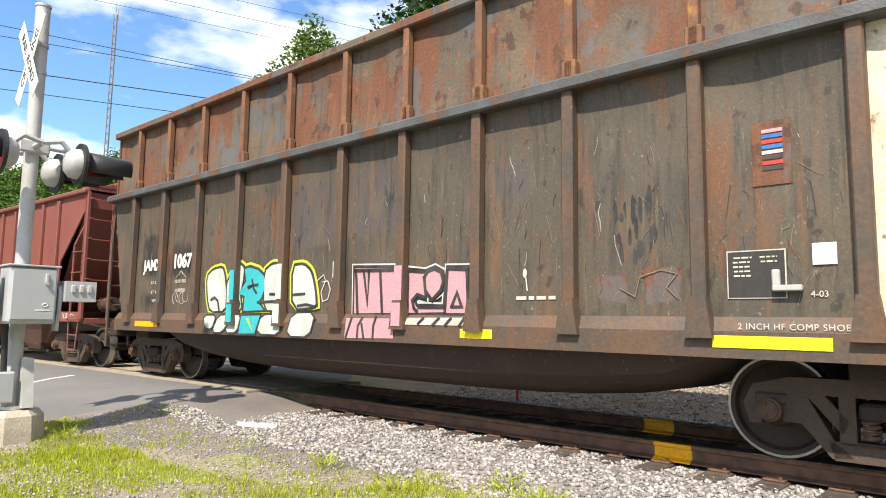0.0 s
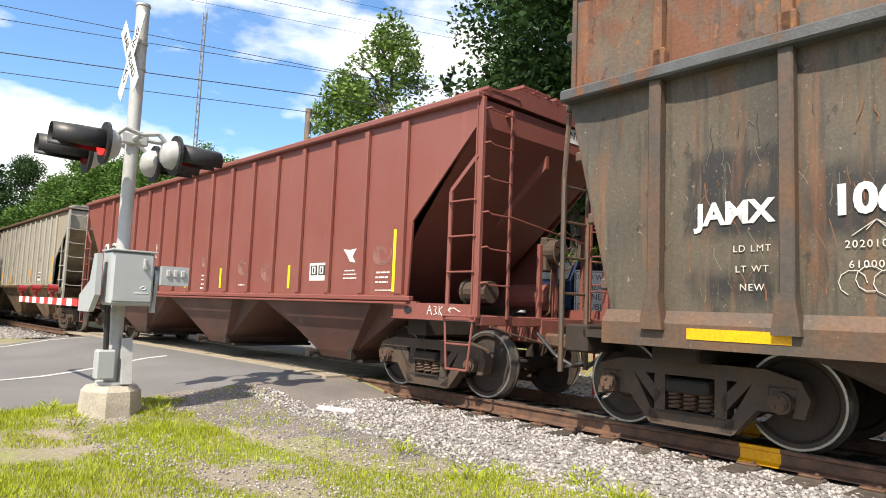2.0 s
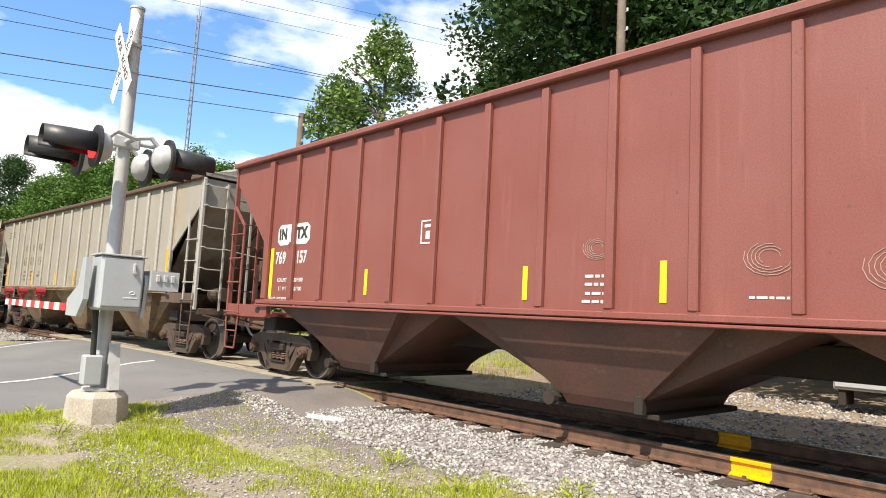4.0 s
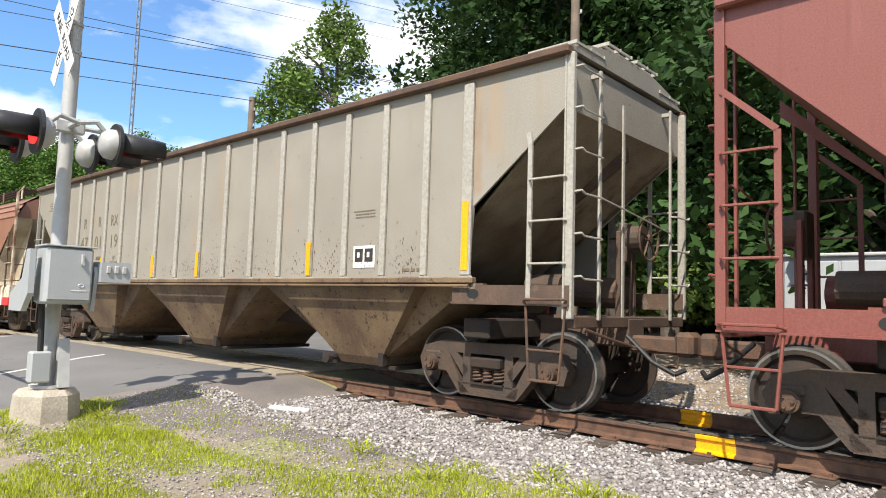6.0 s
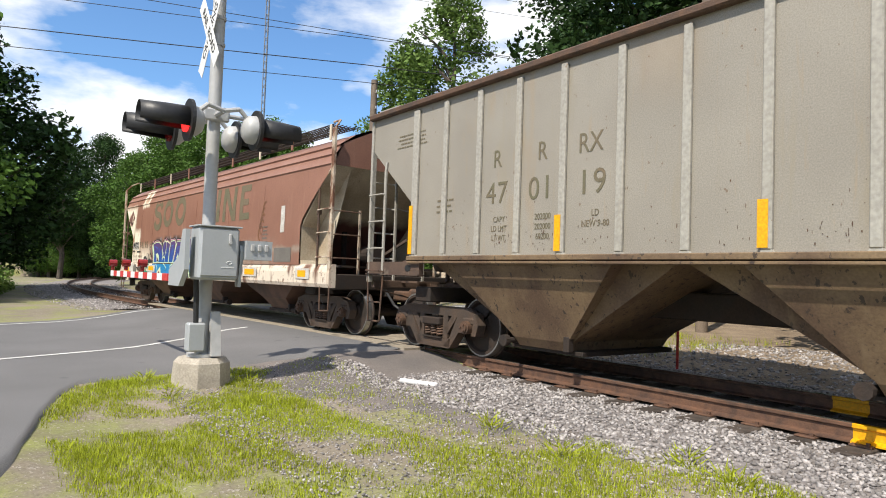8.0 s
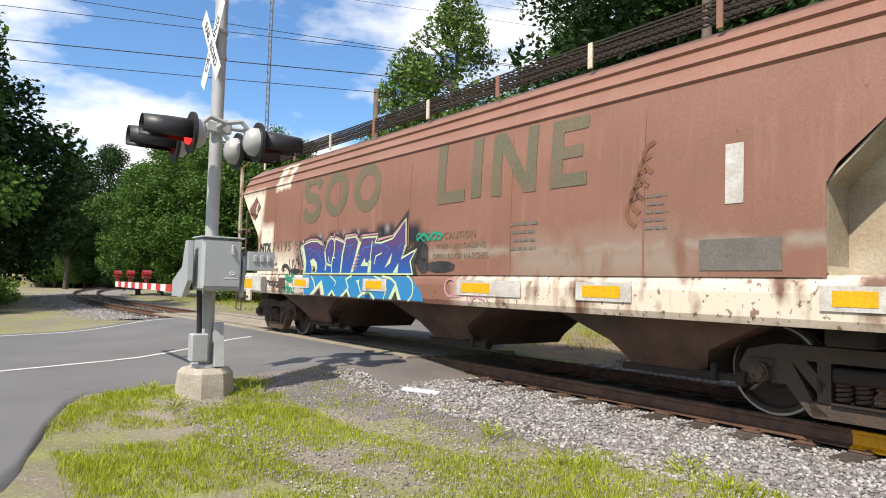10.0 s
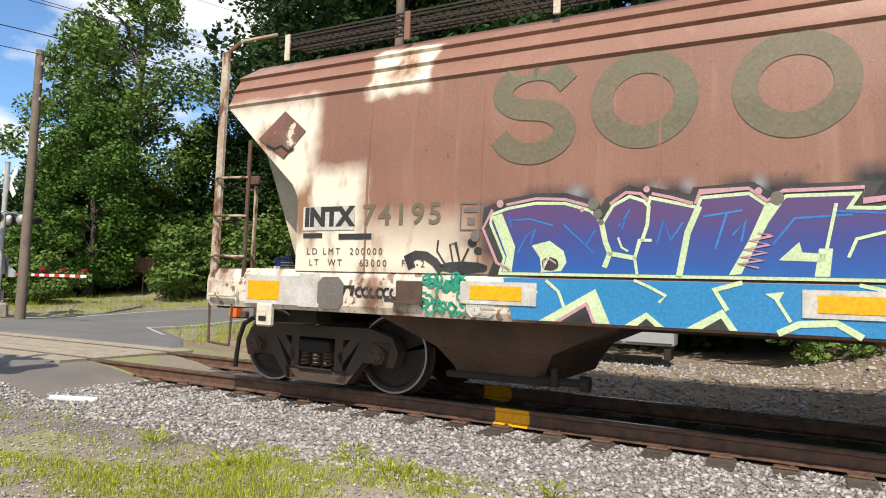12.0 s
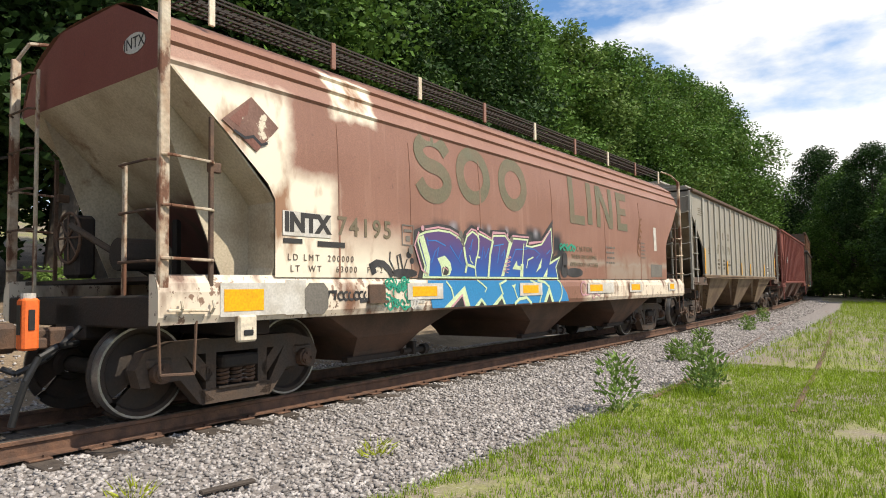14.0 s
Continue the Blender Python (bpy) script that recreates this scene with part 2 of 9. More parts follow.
M_GALV = mat("galvanised_steel", (0.47, 0.47, 0.46), 0.55, 0.15, col2=(0.38, 0.38, 0.375), scale=4, amount=0.7, bump=0.05, fine=20, grain=0.25)
M_GREYP = mat("pale_grey_enamel", (0.42, 0.44, 0.45), 0.45, 0.1, col2=(0.36, 0.38, 0.39), scale=2, amount=0.7, bump=0.03, grain=0.15)
M_BLACK = mat("matt_black", (0.02, 0.02, 0.021), 0.5, bump=0.1)
M_SIGNW = mat("white_sign_sheet", (0.78, 0.78, 0.76), 0.5, col2=(0.68, 0.68, 0.66), scale=3, amount=0.5, bump=0.03)
M_STRIPE_R = mat("red_reflective", (0.62, 0.05, 0.045), 0.5, bump=0.03)
M_LENS = glow("lit_red_lens", (0.9, 0.03, 0.03), 1.6)
M_LENSOFF = mat("dark_red_lens", (0.30, 0.02, 0.02), 0.2, bump=0)
M_YEL = mat("yellow_reflective", (0.82, 0.40, 0.004), 0.5, col2=(0.74, 0.34, 0.004), scale=6, amount=0.6, bump=0.05)
M_MAST = mat("dull_mast_steel", (0.22, 0.23, 0.25), 0.6, 0.3, bump=0)
M_LEMON = mat("lemon_reflective", (0.82, 0.64, 0.02), 0.5, col2=(0.8, 0.68, 0.02), scale=6, amount=0.6, bump=0.05)
M_PAINTW = mat("white_lettering", (0.74, 0.73, 0.70), 0.6, col2=(0.60, 0.58, 0.54), scale=7, amount=0.7, bump=0.05)
M_PAINTK = mat("black_lettering", (0.035, 0.032, 0.03), 0.6, bump=0.05)
M_PAINTG = mat("faded_green_lettering", (0.135, 0.125, 0.075), 0.6, col2=(0.17, 0.125, 0.08), scale=3, amount=0.8, bump=0.05)
M_WOOD = mat("weathered_pole_wood", (0.20, 0.155, 0.115), 0.9, col2=(0.14, 0.11, 0.085), scale=3, amount=0.8, bump=0.6, fine=30)
M_WIRE = mat("black_cable", (0.02, 0.02, 0.02), 0.6, bump=0)
M_BARK = mat("bark", (0.10, 0.08, 0.062), 0.95, col2=(0.06, 0.05, 0.04), scale=5, amount=0.9, bump=0.9, fine=18)
M_LEAF = leaf_mat("leaf_green", (0.092, 0.178, 0.034))
# Leaf green darkened so that the colour itself carries the wood's deep shade.
M_LEAF2 = leaf_mat("leaf_deep_green", (0.032, 0.070, 0.018), 0.15)
M_LEAF3 = leaf_mat("leaf_yellow_green", (0.135, 0.215, 0.05))
M_GRASS = leaf_mat("grass_blades", (0.37, 0.42, 0.034), 0.3)
M_WEED = leaf_mat("weed_leaves", (0.17, 0.27, 0.065), 0.3)
M_LAWN = leaf_mat("lawn_blades", (0.235, 0.345, 0.026), 0.3)
M_BLUEP = mat("dark_blue_car_paint", (0.03, 0.05, 0.13), 0.25, 0.2, bump=0)
M_REDP = mat("red_car_paint", (0.42, 0.02, 0.025), 0.25, 0.1, bump=0)
M_GLASS = mat("dark_window_glass", (0.02, 0.025, 0.03), 0.08, 0.0, bump=0)
M_TYRE = mat("tyre_rubber", (0.025, 0.025, 0.025), 0.85, bump=0.2)
M_CHROME = mat("bright_metal", (0.6, 0.6, 0.6), 0.25, 0.9, bump=0)
M_SHED = mat("red_brown_boards", (0.20, 0.085, 0.065), 0.85, col2=(0.15, 0.065, 0.05), scale=3, amount=0.8, bump=0.3)
M_ROOFING = mat("pale_roofing", (0.40, 0.36, 0.32), 0.9, bump=0.3)
M_ORANGE = mat("orange_plastic", (0.85, 0.16, 0.03), 0.5, col2=(0.7, 0.12, 0.03), scale=6, bump=0.05)
M_PINK = mat("pink_spray", (0.55, 0.27, 0.32), 0.6, col2=(0.45, 0.27, 0.29), scale=3, amount=0.9, stain=(0.25, 0.17, 0.14), stain_at=0.66, stain_scale=5, streak=5, soft=0.06, bump=0.05)
M_SPRAYW = mat("pale_mint_spray", (0.54, 0.61, 0.55), 0.6, col2=(0.40, 0.45, 0.40), scale=3, amount=0.9, stain=(0.22, 0.19, 0.15), stain_at=0.66, stain_scale=5, streak=5, soft=0.06, bump=0.05)
M_TEAL = mat("teal_spray", (0.02, 0.42, 0.46), 0.6, col2=(0.02, 0.33, 0.38), scale=3, amount=0.8, bump=0.05)
M_LIME = mat("lime_spray", (0.50, 0.56, 0.06), 0.6, bump=0.05)
M_PALEG = mat("pale_green_spray", (0.58, 0.70, 0.42), 0.6, bump=0.05)
M_PURPLE = mat("purple_spray", (0.125, 0.075, 0.24), 0.55, col2=(0.085, 0.075, 0.27), scale=2, amount=0.9, bump=0.05)
M_BLUE = mat("blue_spray", (0.022, 0.13, 0.43), 0.5, col2=(0.03, 0.20, 0.50), scale=2, amount=0.9, bump=0.05)
M_SKYB = mat("light_blue_spray", (0.02, 0.21, 0.44), 0.5, col2=(0.03, 0.22, 0.48), scale=2, amount=0.9, bump=0.05)
M_GREENT = mat("emerald_spray", (0.015, 0.30, 0.19), 0.6, bump=0.05)
M_SOOT = mat("black_spray", (0.018, 0.017, 0.018), 0.6, col2=(0.06, 0.055, 0.055), scale=4, amount=0.8, bump=0.05)
M_GREYS = mat("grey_primer", (0.16, 0.145, 0.125), 0.7, bump=0.1)
M_PALEP = mat("pale_patch_paint", (0.60, 0.58, 0.54), 0.6, col2=(0.42, 0.38, 0.32), scale=5, amount=0.8, bump=0.1)
M_POST = mat("rust_bitten_cream", (0.52, 0.45, 0.35), 0.7, 0.0, col2=(0.34, 0.22, 0.14), scale=5, amount=0.9, bump=0.4, fine=30, stain=(0.15, 0.065, 0.035), stain_at=0.50, stain_scale=3.2, streak=2.5, soft=0.06)
# Flank cream taken darker to paint in the slope sheet's shade; streaks are stains.
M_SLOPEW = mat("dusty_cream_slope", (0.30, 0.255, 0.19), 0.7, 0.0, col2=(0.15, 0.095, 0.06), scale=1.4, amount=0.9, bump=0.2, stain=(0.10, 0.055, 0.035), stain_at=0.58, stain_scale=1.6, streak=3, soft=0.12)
M_PLAC = mat("rusted_placard_plate", (0.19, 0.10, 0.075), 0.75, 0.0, col2=(0.13, 0.065, 0.05), scale=3, amount=0.9, bump=0.3, stain=(0.62, 0.54, 0.42), stain_at=0.58, stain_scale=4.0, soft=0.04)
M_HOPB = mat("hopper_bottom_brown", (0.12, 0.062, 0.04), 0.75, 0.0, col2=(0.06, 0.04, 0.03), scale=2, amount=0.9, bump=0.3)
M_ENDS = mat("rust_brown_end_steel", (0.115, 0.072, 0.05), 0.75, 0.0, col2=(0.07, 0.045, 0.034), scale=2.5, amount=0.9, bump=0.3, stain=(0.24, 0.20, 0.15), stain_at=0.60, stain_scale=2.2, streak=2, soft=0.1)
M_SCRATCH = mat("olive_scratch", (0.21, 0.175, 0.125), 0.7, bump=0.05)
M_STENC = mat("faded_stencil_paint", (0.13, 0.095, 0.075), 0.7, bump=0.05)
M_CHALK = mat("faint_chalk", (0.42, 0.30, 0.26), 0.8, bump=0.05)
weather(M_GRUST, (0.06, 0.03, 0.022), 0.60, 5.0, (0.22, 0.085, 0.035), 0.55)
weather(M_GRUST, (0.30, 0.24, 0.18), 0.70, 20.0, (0.03, 0.027, 0.024), 0.57, 9.0)
weather(M_GRUST, (0.095, 0.10, 0.105), 0.57, 1.7, (0.035, 0.022, 0.016), 0.58, 5.0, 0.7)
weather(M_GRUST, (0.28, 0.10, 0.03), 0.64, 7.0, (0.21, 0.17, 0.13), 0.64, 14.0, 0.6)
weather(M_GRIB, (0.20, 0.16, 0.12), 0.68, 20.0, (0.17, 0.07, 0.03), 0.56)
weather(M_RED, (0.12, 0.05, 0.04), 0.69, 11.0, (0.27, 0.10, 0.08), 0.58)
weather(M_WHITE, (0.17, 0.11, 0.07), 0.675, 13.0, (0.28, 0.24, 0.17), 0.58)
weather(M_WRIB, (0.20, 0.12, 0.07), 0.70, 16.0, (0.36, 0.31, 0.23), 0.58)
weather(M_BROWN, (0.17, 0.085, 0.06), 0.67, 13.0, (0.34, 0.19, 0.135), 0.57)
weather(M_CREAM, (0.20, 0.095, 0.05), 0.64, 12.0, (0.40, 0.24, 0.13), 0.54)
weather(M_BROWN, (0.20, 0.10, 0.07), 0.60, 38.0, (0.22, 0.105, 0.075), 0.55, 16.0, 0.35)
weather(M_RED, (0.17, 0.055, 0.042), 0.60, 40.0, (0.17, 0.05, 0.04), 0.60, 9.0, 0.35)
weather(M_WHITE, (0.25, 0.22, 0.18), 0.60, 40.0, (0.33, 0.235, 0.14), 0.60, 12.0, 0.4)
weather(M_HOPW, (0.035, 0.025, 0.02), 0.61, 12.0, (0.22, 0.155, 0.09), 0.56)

# ---------------- mesh helpers ----------------


def part(name, bm, material, parent=None, label="", smooth=False):
    me = bpy.data.meshes.new(name)
    bm.to_mesh(me)
    bm.free()
    if smooth:
        me.shade_smooth()
        me.set_sharp_from_angle(angle=radians(40))
    me.materials.append(material)
    ob = new(name, me)
    if parent:
        ob.parent = parent
    return tagged(ob, label)


def mesh_np(name, verts, faces, material, parent=None, label=""):
    me = bpy.data.meshes.new(name)
    me.from_pydata(verts, [], faces)
    me.materials.append(material)
    ob = new(name, me)
    if parent:
        ob.parent = parent
    return tagged(ob, label)


def thing(name, label, category, m=None, group="", kind=""):
    ob = new(name)
    if m:
        ob.matrix_world = m
    return tagged(ob, label, category, group, kind)


def box(bm, c, size, bev=0.0, m=None):
    mm = Matrix.Translation(c) @ (m or Matrix()) @ Matrix.Diagonal((*size, 1))
    g = bmesh.ops.create_cube(bm, size=1, matrix=mm)
    if bev:
        es = list({e for v in g["verts"] for e in v.link_edges})
        bmesh.ops.bevel(bm, geom=es, offset=bev, segments=1, affect="EDGES")
    return bm


def cyl(bm, a, b, r, n=10, r2=None, caps=True):
    a, b = Vector(a), Vector(b)
    d = b - a
    mm = Matrix.Translation((a + b) / 2) @ d.to_track_quat("Z", "Y").to_matrix().to_4x4()
    bmesh.ops.create_cone(bm, cap_ends=caps, segments=n, radius1=r, radius2=r if r2 is None else r2, depth=d.length, matrix=mm)
    return bm


def prism(bm, poly, y0, y1, axis="y"):
    """A polygon in x, z pushed from y0 to y1 (axis x: a polygon in y, z)."""
    at = (lambda p, d: (p[0], d, p[1])) if axis == "y" else (lambda p, d: (d, p[0], p[1]))
    if axis == "z":
        at = lambda p, d: (p[0], p[1], d)
    a = [bm.verts.new(at(p, y0)) for p in poly]
    b = [bm.verts.new(at(p, y1)) for p in poly]
    n = len(poly)
    fs = [bm.faces.new(a), bm.faces.new(b[::-1])]
    for i in range(n):
        fs.append(bm.faces.new((a[i], b[i], b[(i + 1) % n], a[(i + 1) % n])))
    bmesh.ops.recalc_face_normals(bm, faces=fs)
    return bm


def loft(bm, rings, closed=True):
    vs = [[bm.verts.new(p) for p in ring] for ring in rings]
    n = len(vs[0])
    fs = []
    for a, b in zip(vs, vs[1:]):
        for i in range(n if closed else n - 1):
            fs.append(bm.faces.new((a[i], a[(i + 1) % n], b[(i + 1) % n], b[i])))
    if closed:
        fs += [bm.faces.new(vs[0][::-1]), bm.faces.new(vs[-1])]
    bmesh.ops.recalc_face_normals(bm, faces=fs)
    return bm


def rod(bm, pts, r=0.012, n=6):
    for a, b in zip(pts, pts[1:]):
        cyl(bm, a, b, r, n)
    return bm


def text_part(name, words, size, material, parent, m, thick=0.002, squeeze=1.0, align="CENTER", space=1.0, bold=0.0):
    """Writing in the built-in font as a thin mesh; m places it (letters in local x, y, facing local z)."""
    cu = bpy.data.curves.new(name, "FONT")
    cu.body, cu.size, cu.extrude, cu.align_x, cu.align_y = words, size, thick, align, "CENTER"
    cu.space_character, cu.offset = space, bold
    cu.resolution_u = 3
    tmp = bpy.data.objects.new("tmp", cu)
    scene.collection.objects.link(tmp)
    dg = bpy.context.evaluated_depsgraph_get()
    me = bpy.data.meshes.new_from_object(tmp.evaluated_get(dg))
    bpy.data.objects.remove(tmp)
    bpy.data.curves.remove(cu)
    me.transform(m @ Matrix.Diagonal((squeeze, 1, 1, 1)))
    me.materials.clear()
    me.materials.append(material)
    ob = new(name, me)
    ob.parent = parent
    return ob


def side(x, z, y=-1.606):
    """Places writing on the flank that faces -y."""
    return pose(x, y, z, 90, 0, 0)


def flat(bm, poly, y, t=0.003):
    """A thin painted shape on the flank, from x, z outline points."""
    return prism(bm, poly, y, y - t)


def ell(cx, cz, rx, rz, n=24, a0=0.0, wob=0.0, seed=1):
    rg = random.Random(seed)
    return [(cx + rx * (1 + wob * (rg.random() - 0.5)) * math.cos(a0 + 2 * math.pi * i / n),
             cz + rz * (1 + wob * (rg.random() - 0.5)) * math.sin(a0 + 2 * math.pi * i / n)) for i in range(n)]


def ribbon(bm, pts, w, y, t=0.003):
    """A painted stroke of width w along x, z points on the flank, one unbroken strip."""
    v = [Vector(q) for q in pts]
    rings = []
    for i, q in enumerate(v):
        d0 = (v[min(i + 1, len(v) - 1)] - v[max(i - 1, 0)]).normalized()
        n = Vector((-d0.y, d0.x)) * w / 2
        if 0 < i < len(v) - 1:
            e = (q - v[i - 1]).normalized()
            n /= max(abs(d0.dot(e)), 0.55)
        elif len(v) > 1:
            q = q + d0 * (w * 0.3 if i else -w * 0.3)
        rings.append([(q.x + n.x, y, q.y + n.y), (q.x - n.x, y, q.y - n.y), (q.x - n.x, y - t, q.y - n.y), (q.x + n.x, y - t, q.y + n.y)])
    return loft(bm, rings)


def split_loose(car, names):
    """Makes each separate shape of the named paint meshes a part of its own."""
    for ob in [o for o in car.children if o.type == "MESH" and o.name.split(".")[0] in names]:
        me = ob.data
        root = list(range(len(me.vertices)))

        def find(i):
            while root[i] != i:
                root[i] = root[root[i]]
                i = root[i]
            return i
        for ed in me.edges:
            i, j = find(ed.vertices[0]), find(ed.vertices[1])
            root[i] = j
        groups = collections.defaultdict(list)
        for f in me.polygons:
            groups[find(f.vertices[0])].append([tuple(me.vertices[i].co) for i in f.vertices])
        if not 1 < len(groups) <= 45:
            continue
        material, label, name = me.materials[0], ob.get("label", ""), ob.name.split(".")[0]
        for faces in groups.values():
            index, vs, fs = {}, [], []
            for f in faces:
                for c in f:
                    if c not in index:
                        index[c] = len(vs)
                        vs.append(c)
                fs.append([index[c] for c in f])
            mesh_np(name, vs, fs, material, car, label)
        bpy.data.objects.remove(ob)


# ---------------- the line of the track ----------------
RT = 0.36          # top of rail
GAUGE = 0.753      # rail centre from the track's centre


def curvature(s):
    if s > 0:
        return 0.00214
    return -0.0030 if s > -26 else 0.0070


def make_line():
    step, pts = 0.25, {0: (0.0, 7.36, 0.0)}
    for sign in (1, -1):
        x, y, h = pts[0]
        for i in range(1, int(130 / step)):
            s = sign * i * step
            h += sign * step * curvature(s)
            x += sign * step * math.cos(h)
            y += sign * step * math.sin(h)
            pts[sign * i] = (x, y, h)
    return pts


LINE = make_line()


def track(s, off=0.0):
    """Point beside the track's centre at arc length s, off metres to the far side."""
    i = math.floor(s / 0.25)
    i = max(min(i, 517), -518)
    f = s / 0.25 - i
    a, b = LINE[i], LINE[i + 1]
    x, y, h = (p + (q - p) * f for p, q in zip(a, b))
    return Vector((x - math.sin(h) * off, y + math.cos(h) * off, 0)), h


def off_track(x, y):
    """Signed distance from the track's centre, by the arc length nearest x."""
    s = x
    for _ in range(3):
        p, h = track(s)
        s += (x - p.x) * math.cos(h) + (y - p.y) * math.sin(h)
    p, h = track(s)
    return -(x - p.x) * math.sin(h) + (y - p.y) * math.cos(h)


def smooth(a, b, v):
    v = min(max((v - a) / (b - a), 0), 1)
    return v * v * (3 - 2 * v)


# the road's two edges: x against y
ROAD_R = [(-14, 8.0), (-3, 0.0), (0.2, -5.4), (0.7, -8.0), (1.1, -9.4), (2.5, -9.95), (5.8, -9.7), (7.4, -9.6), (9, -10.5), (12, -14.0), (14, -17.5), (20, -18.0), (27, -15.5), (36, -9.5), (50, 6.0), (66, 30.0)]
ROAD_L = [(-14, -17.0), (0, -19.0), (7, -22.8), (13, -25.2), (20, -25.0), (27, -22.5), (36, -16.5), (50, -2.0), (66, 20.0)]


def road_edges(y):
    return (float(np.interp(y, [p[0] for p in ROAD_L], [p[1] for p in ROAD_L])), float(np.interp(y, [p[0] for p in ROAD_R], [p[1] for p in ROAD_R])))


def near_road(x, y):
    """How far outside the road a point lies (0: on it)."""
    if y < -14 or y > 66:
        return 20.0
    a, b = road_edges(y)
    return max(a - x, x - b, 0.0)


def ground_z(x, y):
    d = off_track(x, y) if -100 < x < 110 else 30
    z = 0.1 * smooth(-7.4, -2.2, d) if d < 0 else 0.1 + 0.16 * smooth(2.5, 5, d)
    z += 0.055 * max(d - 9, 0) + 0.19 * max(d - 17, 0) if d < 40 else 6.1
    bank = smooth(3.0, 8.0, d) * smooth(-1.0, 3.0, x) * 1.0
    z += bank
    r = near_road(x, y)
    if r < 3:
        k = 1 - smooth(0.0, 2.2, r)
        zr = 0.09 + 0.055 * max(d - 9, 0) + 0.19 * max(d - 17, 0) * (d < 40) + 4.37 * (d >= 40) + 0.24 * (1 - smooth(1.5, 5.0, abs(d)))
        z = z * (1 - k) + zr * k
    n = noise.noise(Vector((x * 0.5, y * 0.5, 0))) * 0.04
    return z + n * smooth(0.2, 2.5, r) * smooth(2.0, 3.0, abs(d))


def build_ground():
    xs = np.concatenate([np.arange(-700, -120, 40), np.arange(-120, -32, 4), np.arange(-32, 26, 0.5), np.arange(26, 130, 4), np.arange(130, 760, 40)])
    ys = np.concatenate([np.arange(-500, -40, 40), np.arange(-40, -6, 3), np.arange(-6, 16, 0.4), np.arange(16, 60, 2), np.arange(60, 700, 40)])
    verts = [(x, y, ground_z(x, y)) for y in ys for x in xs]
    nx = len(xs)
    faces = [(j * nx + i, j * nx + i + 1, (j + 1) * nx + i + 1, (j + 1) * nx + i) for j in range(len(ys) - 1) for i in range(nx - 1)]
    ob = mesh_np("ground", verts, faces, M_GROUND)
    ob.data.shade_smooth()
    ob.data.materials.append(M_DIRT)
    ob.data.materials.append(M_CINDER)
    ob.data.materials.append(M_BALLBASE)
    for p in ob.data.polygons:
        x, y = p.center.x, p.center.y
        if -14 < x < 90 and 2.6 < off_track(x, y) < 26:
            p.material_index = 1
        elif 0.5 < x < 60 and -3.9 + 0.25 * noise.noise(Vector((x, y, 4))) < off_track(x, y) < 0:
            p.material_index = 3
        elif -9.9 < x < -4.2 and 3.1 + 0.3 * noise.noise(Vector((x, y, 1))) < y and off_track(x, y) < -1 and y > 3.1 + (x + 8.5) * 0.33:
            p.material_index = 2
    tagged(ob, "dry gravelly soil with thin green grass", "ground", kind="structure")


build_ground()


def strip(name, s0, s1, rows, material, label, cat, step=1.0, kind="structure"):
    """A swept band along the track: rows of (offset, z)."""
    n = int((s1 - s0) / step) + 1
    verts, faces = [], []
    for i in range(n):
        for off, z in rows:
            p, h = track(s0 + i * step, off)
            verts.append((p.x, p.y, z))
    k = len(rows)
    for i in range(n - 1):
        for j in range(k - 1):
            faces.append((i * k + j, (i + 1) * k + j, (i + 1) * k + j + 1, i * k + j + 1))
    ob = mesh_np(name, verts, faces, material)
    return tagged(ob, label, cat, kind=kind)


bed = [(-2.75, 0.05), (-2.2, 0.13), (-1.5, 0.15), (1.5, 0.15), (2.2, 0.14), (3.0, 0.10)]
strip("track_bed", -9.3, 60, [(-0.72, 0.152), (-0.6, 0.165), (0.6, 0.165), (0.72, 0.152)], M_OILY_SHADE, "oily stone bed between the rails, darkened for the train's shade", "ballast")
strip("ballast_bed", -9.0, 100, bed, M_BALLBASE, "grey crushed stone bed under the rails", "ballast")
strip("ballast_bed", -110, -24.6, bed, M_BALLBASE, "grey crushed stone bed under the rails", "ballast")

# rails with real head, web and foot
RAILP = [(-0.07, -0.17), (0.07, -0.17), (0.07, -0.155), (0.012, -0.135), (0.012, -0.045), (0.036, -0.035), (0.036, -0.006), (0.028, 0.0),
         (-0.028, 0.0), (-0.036, -0.006), (-0.036, -0.035), (-0.012, -0.045), (-0.012, -0.135), (-0.07, -0.155)]


def rail(off, s0, s1, z=RT, material=M_RAIL, name="rail", label="rusty brown steel rail with a worn bright head"):
    bm = bmesh.new()
    n = int((s1 - s0) / 1.0)
    rings = []
    for i in range(n + 1):
        s = s0 + (s1 - s0) * i / n
        rings.append([(*track(s, off + a)[0].xy, z + b) for a, b in RAILP])
    loft(bm, rings)
    ob = part(name, bm, material)
    tagged(ob, label, "rail", kind="structure")
    bm = bmesh.new()
    top = [(-0.024, 0.001), (0.024, 0.001), (0.024, 0.003), (-0.024, 0.003)]
    loft(bm, [[(*track(s0 + (s1 - s0) * i / n, off + a)[0].xy, z + b) for a, b in top] for i in range(n + 1)])
    part("rail_head", bm, M_RAILTOP, ob, "worn bright running surface")
    return ob


rail(-GAUGE, -120, 120)
rail(GAUGE, -120, 120)


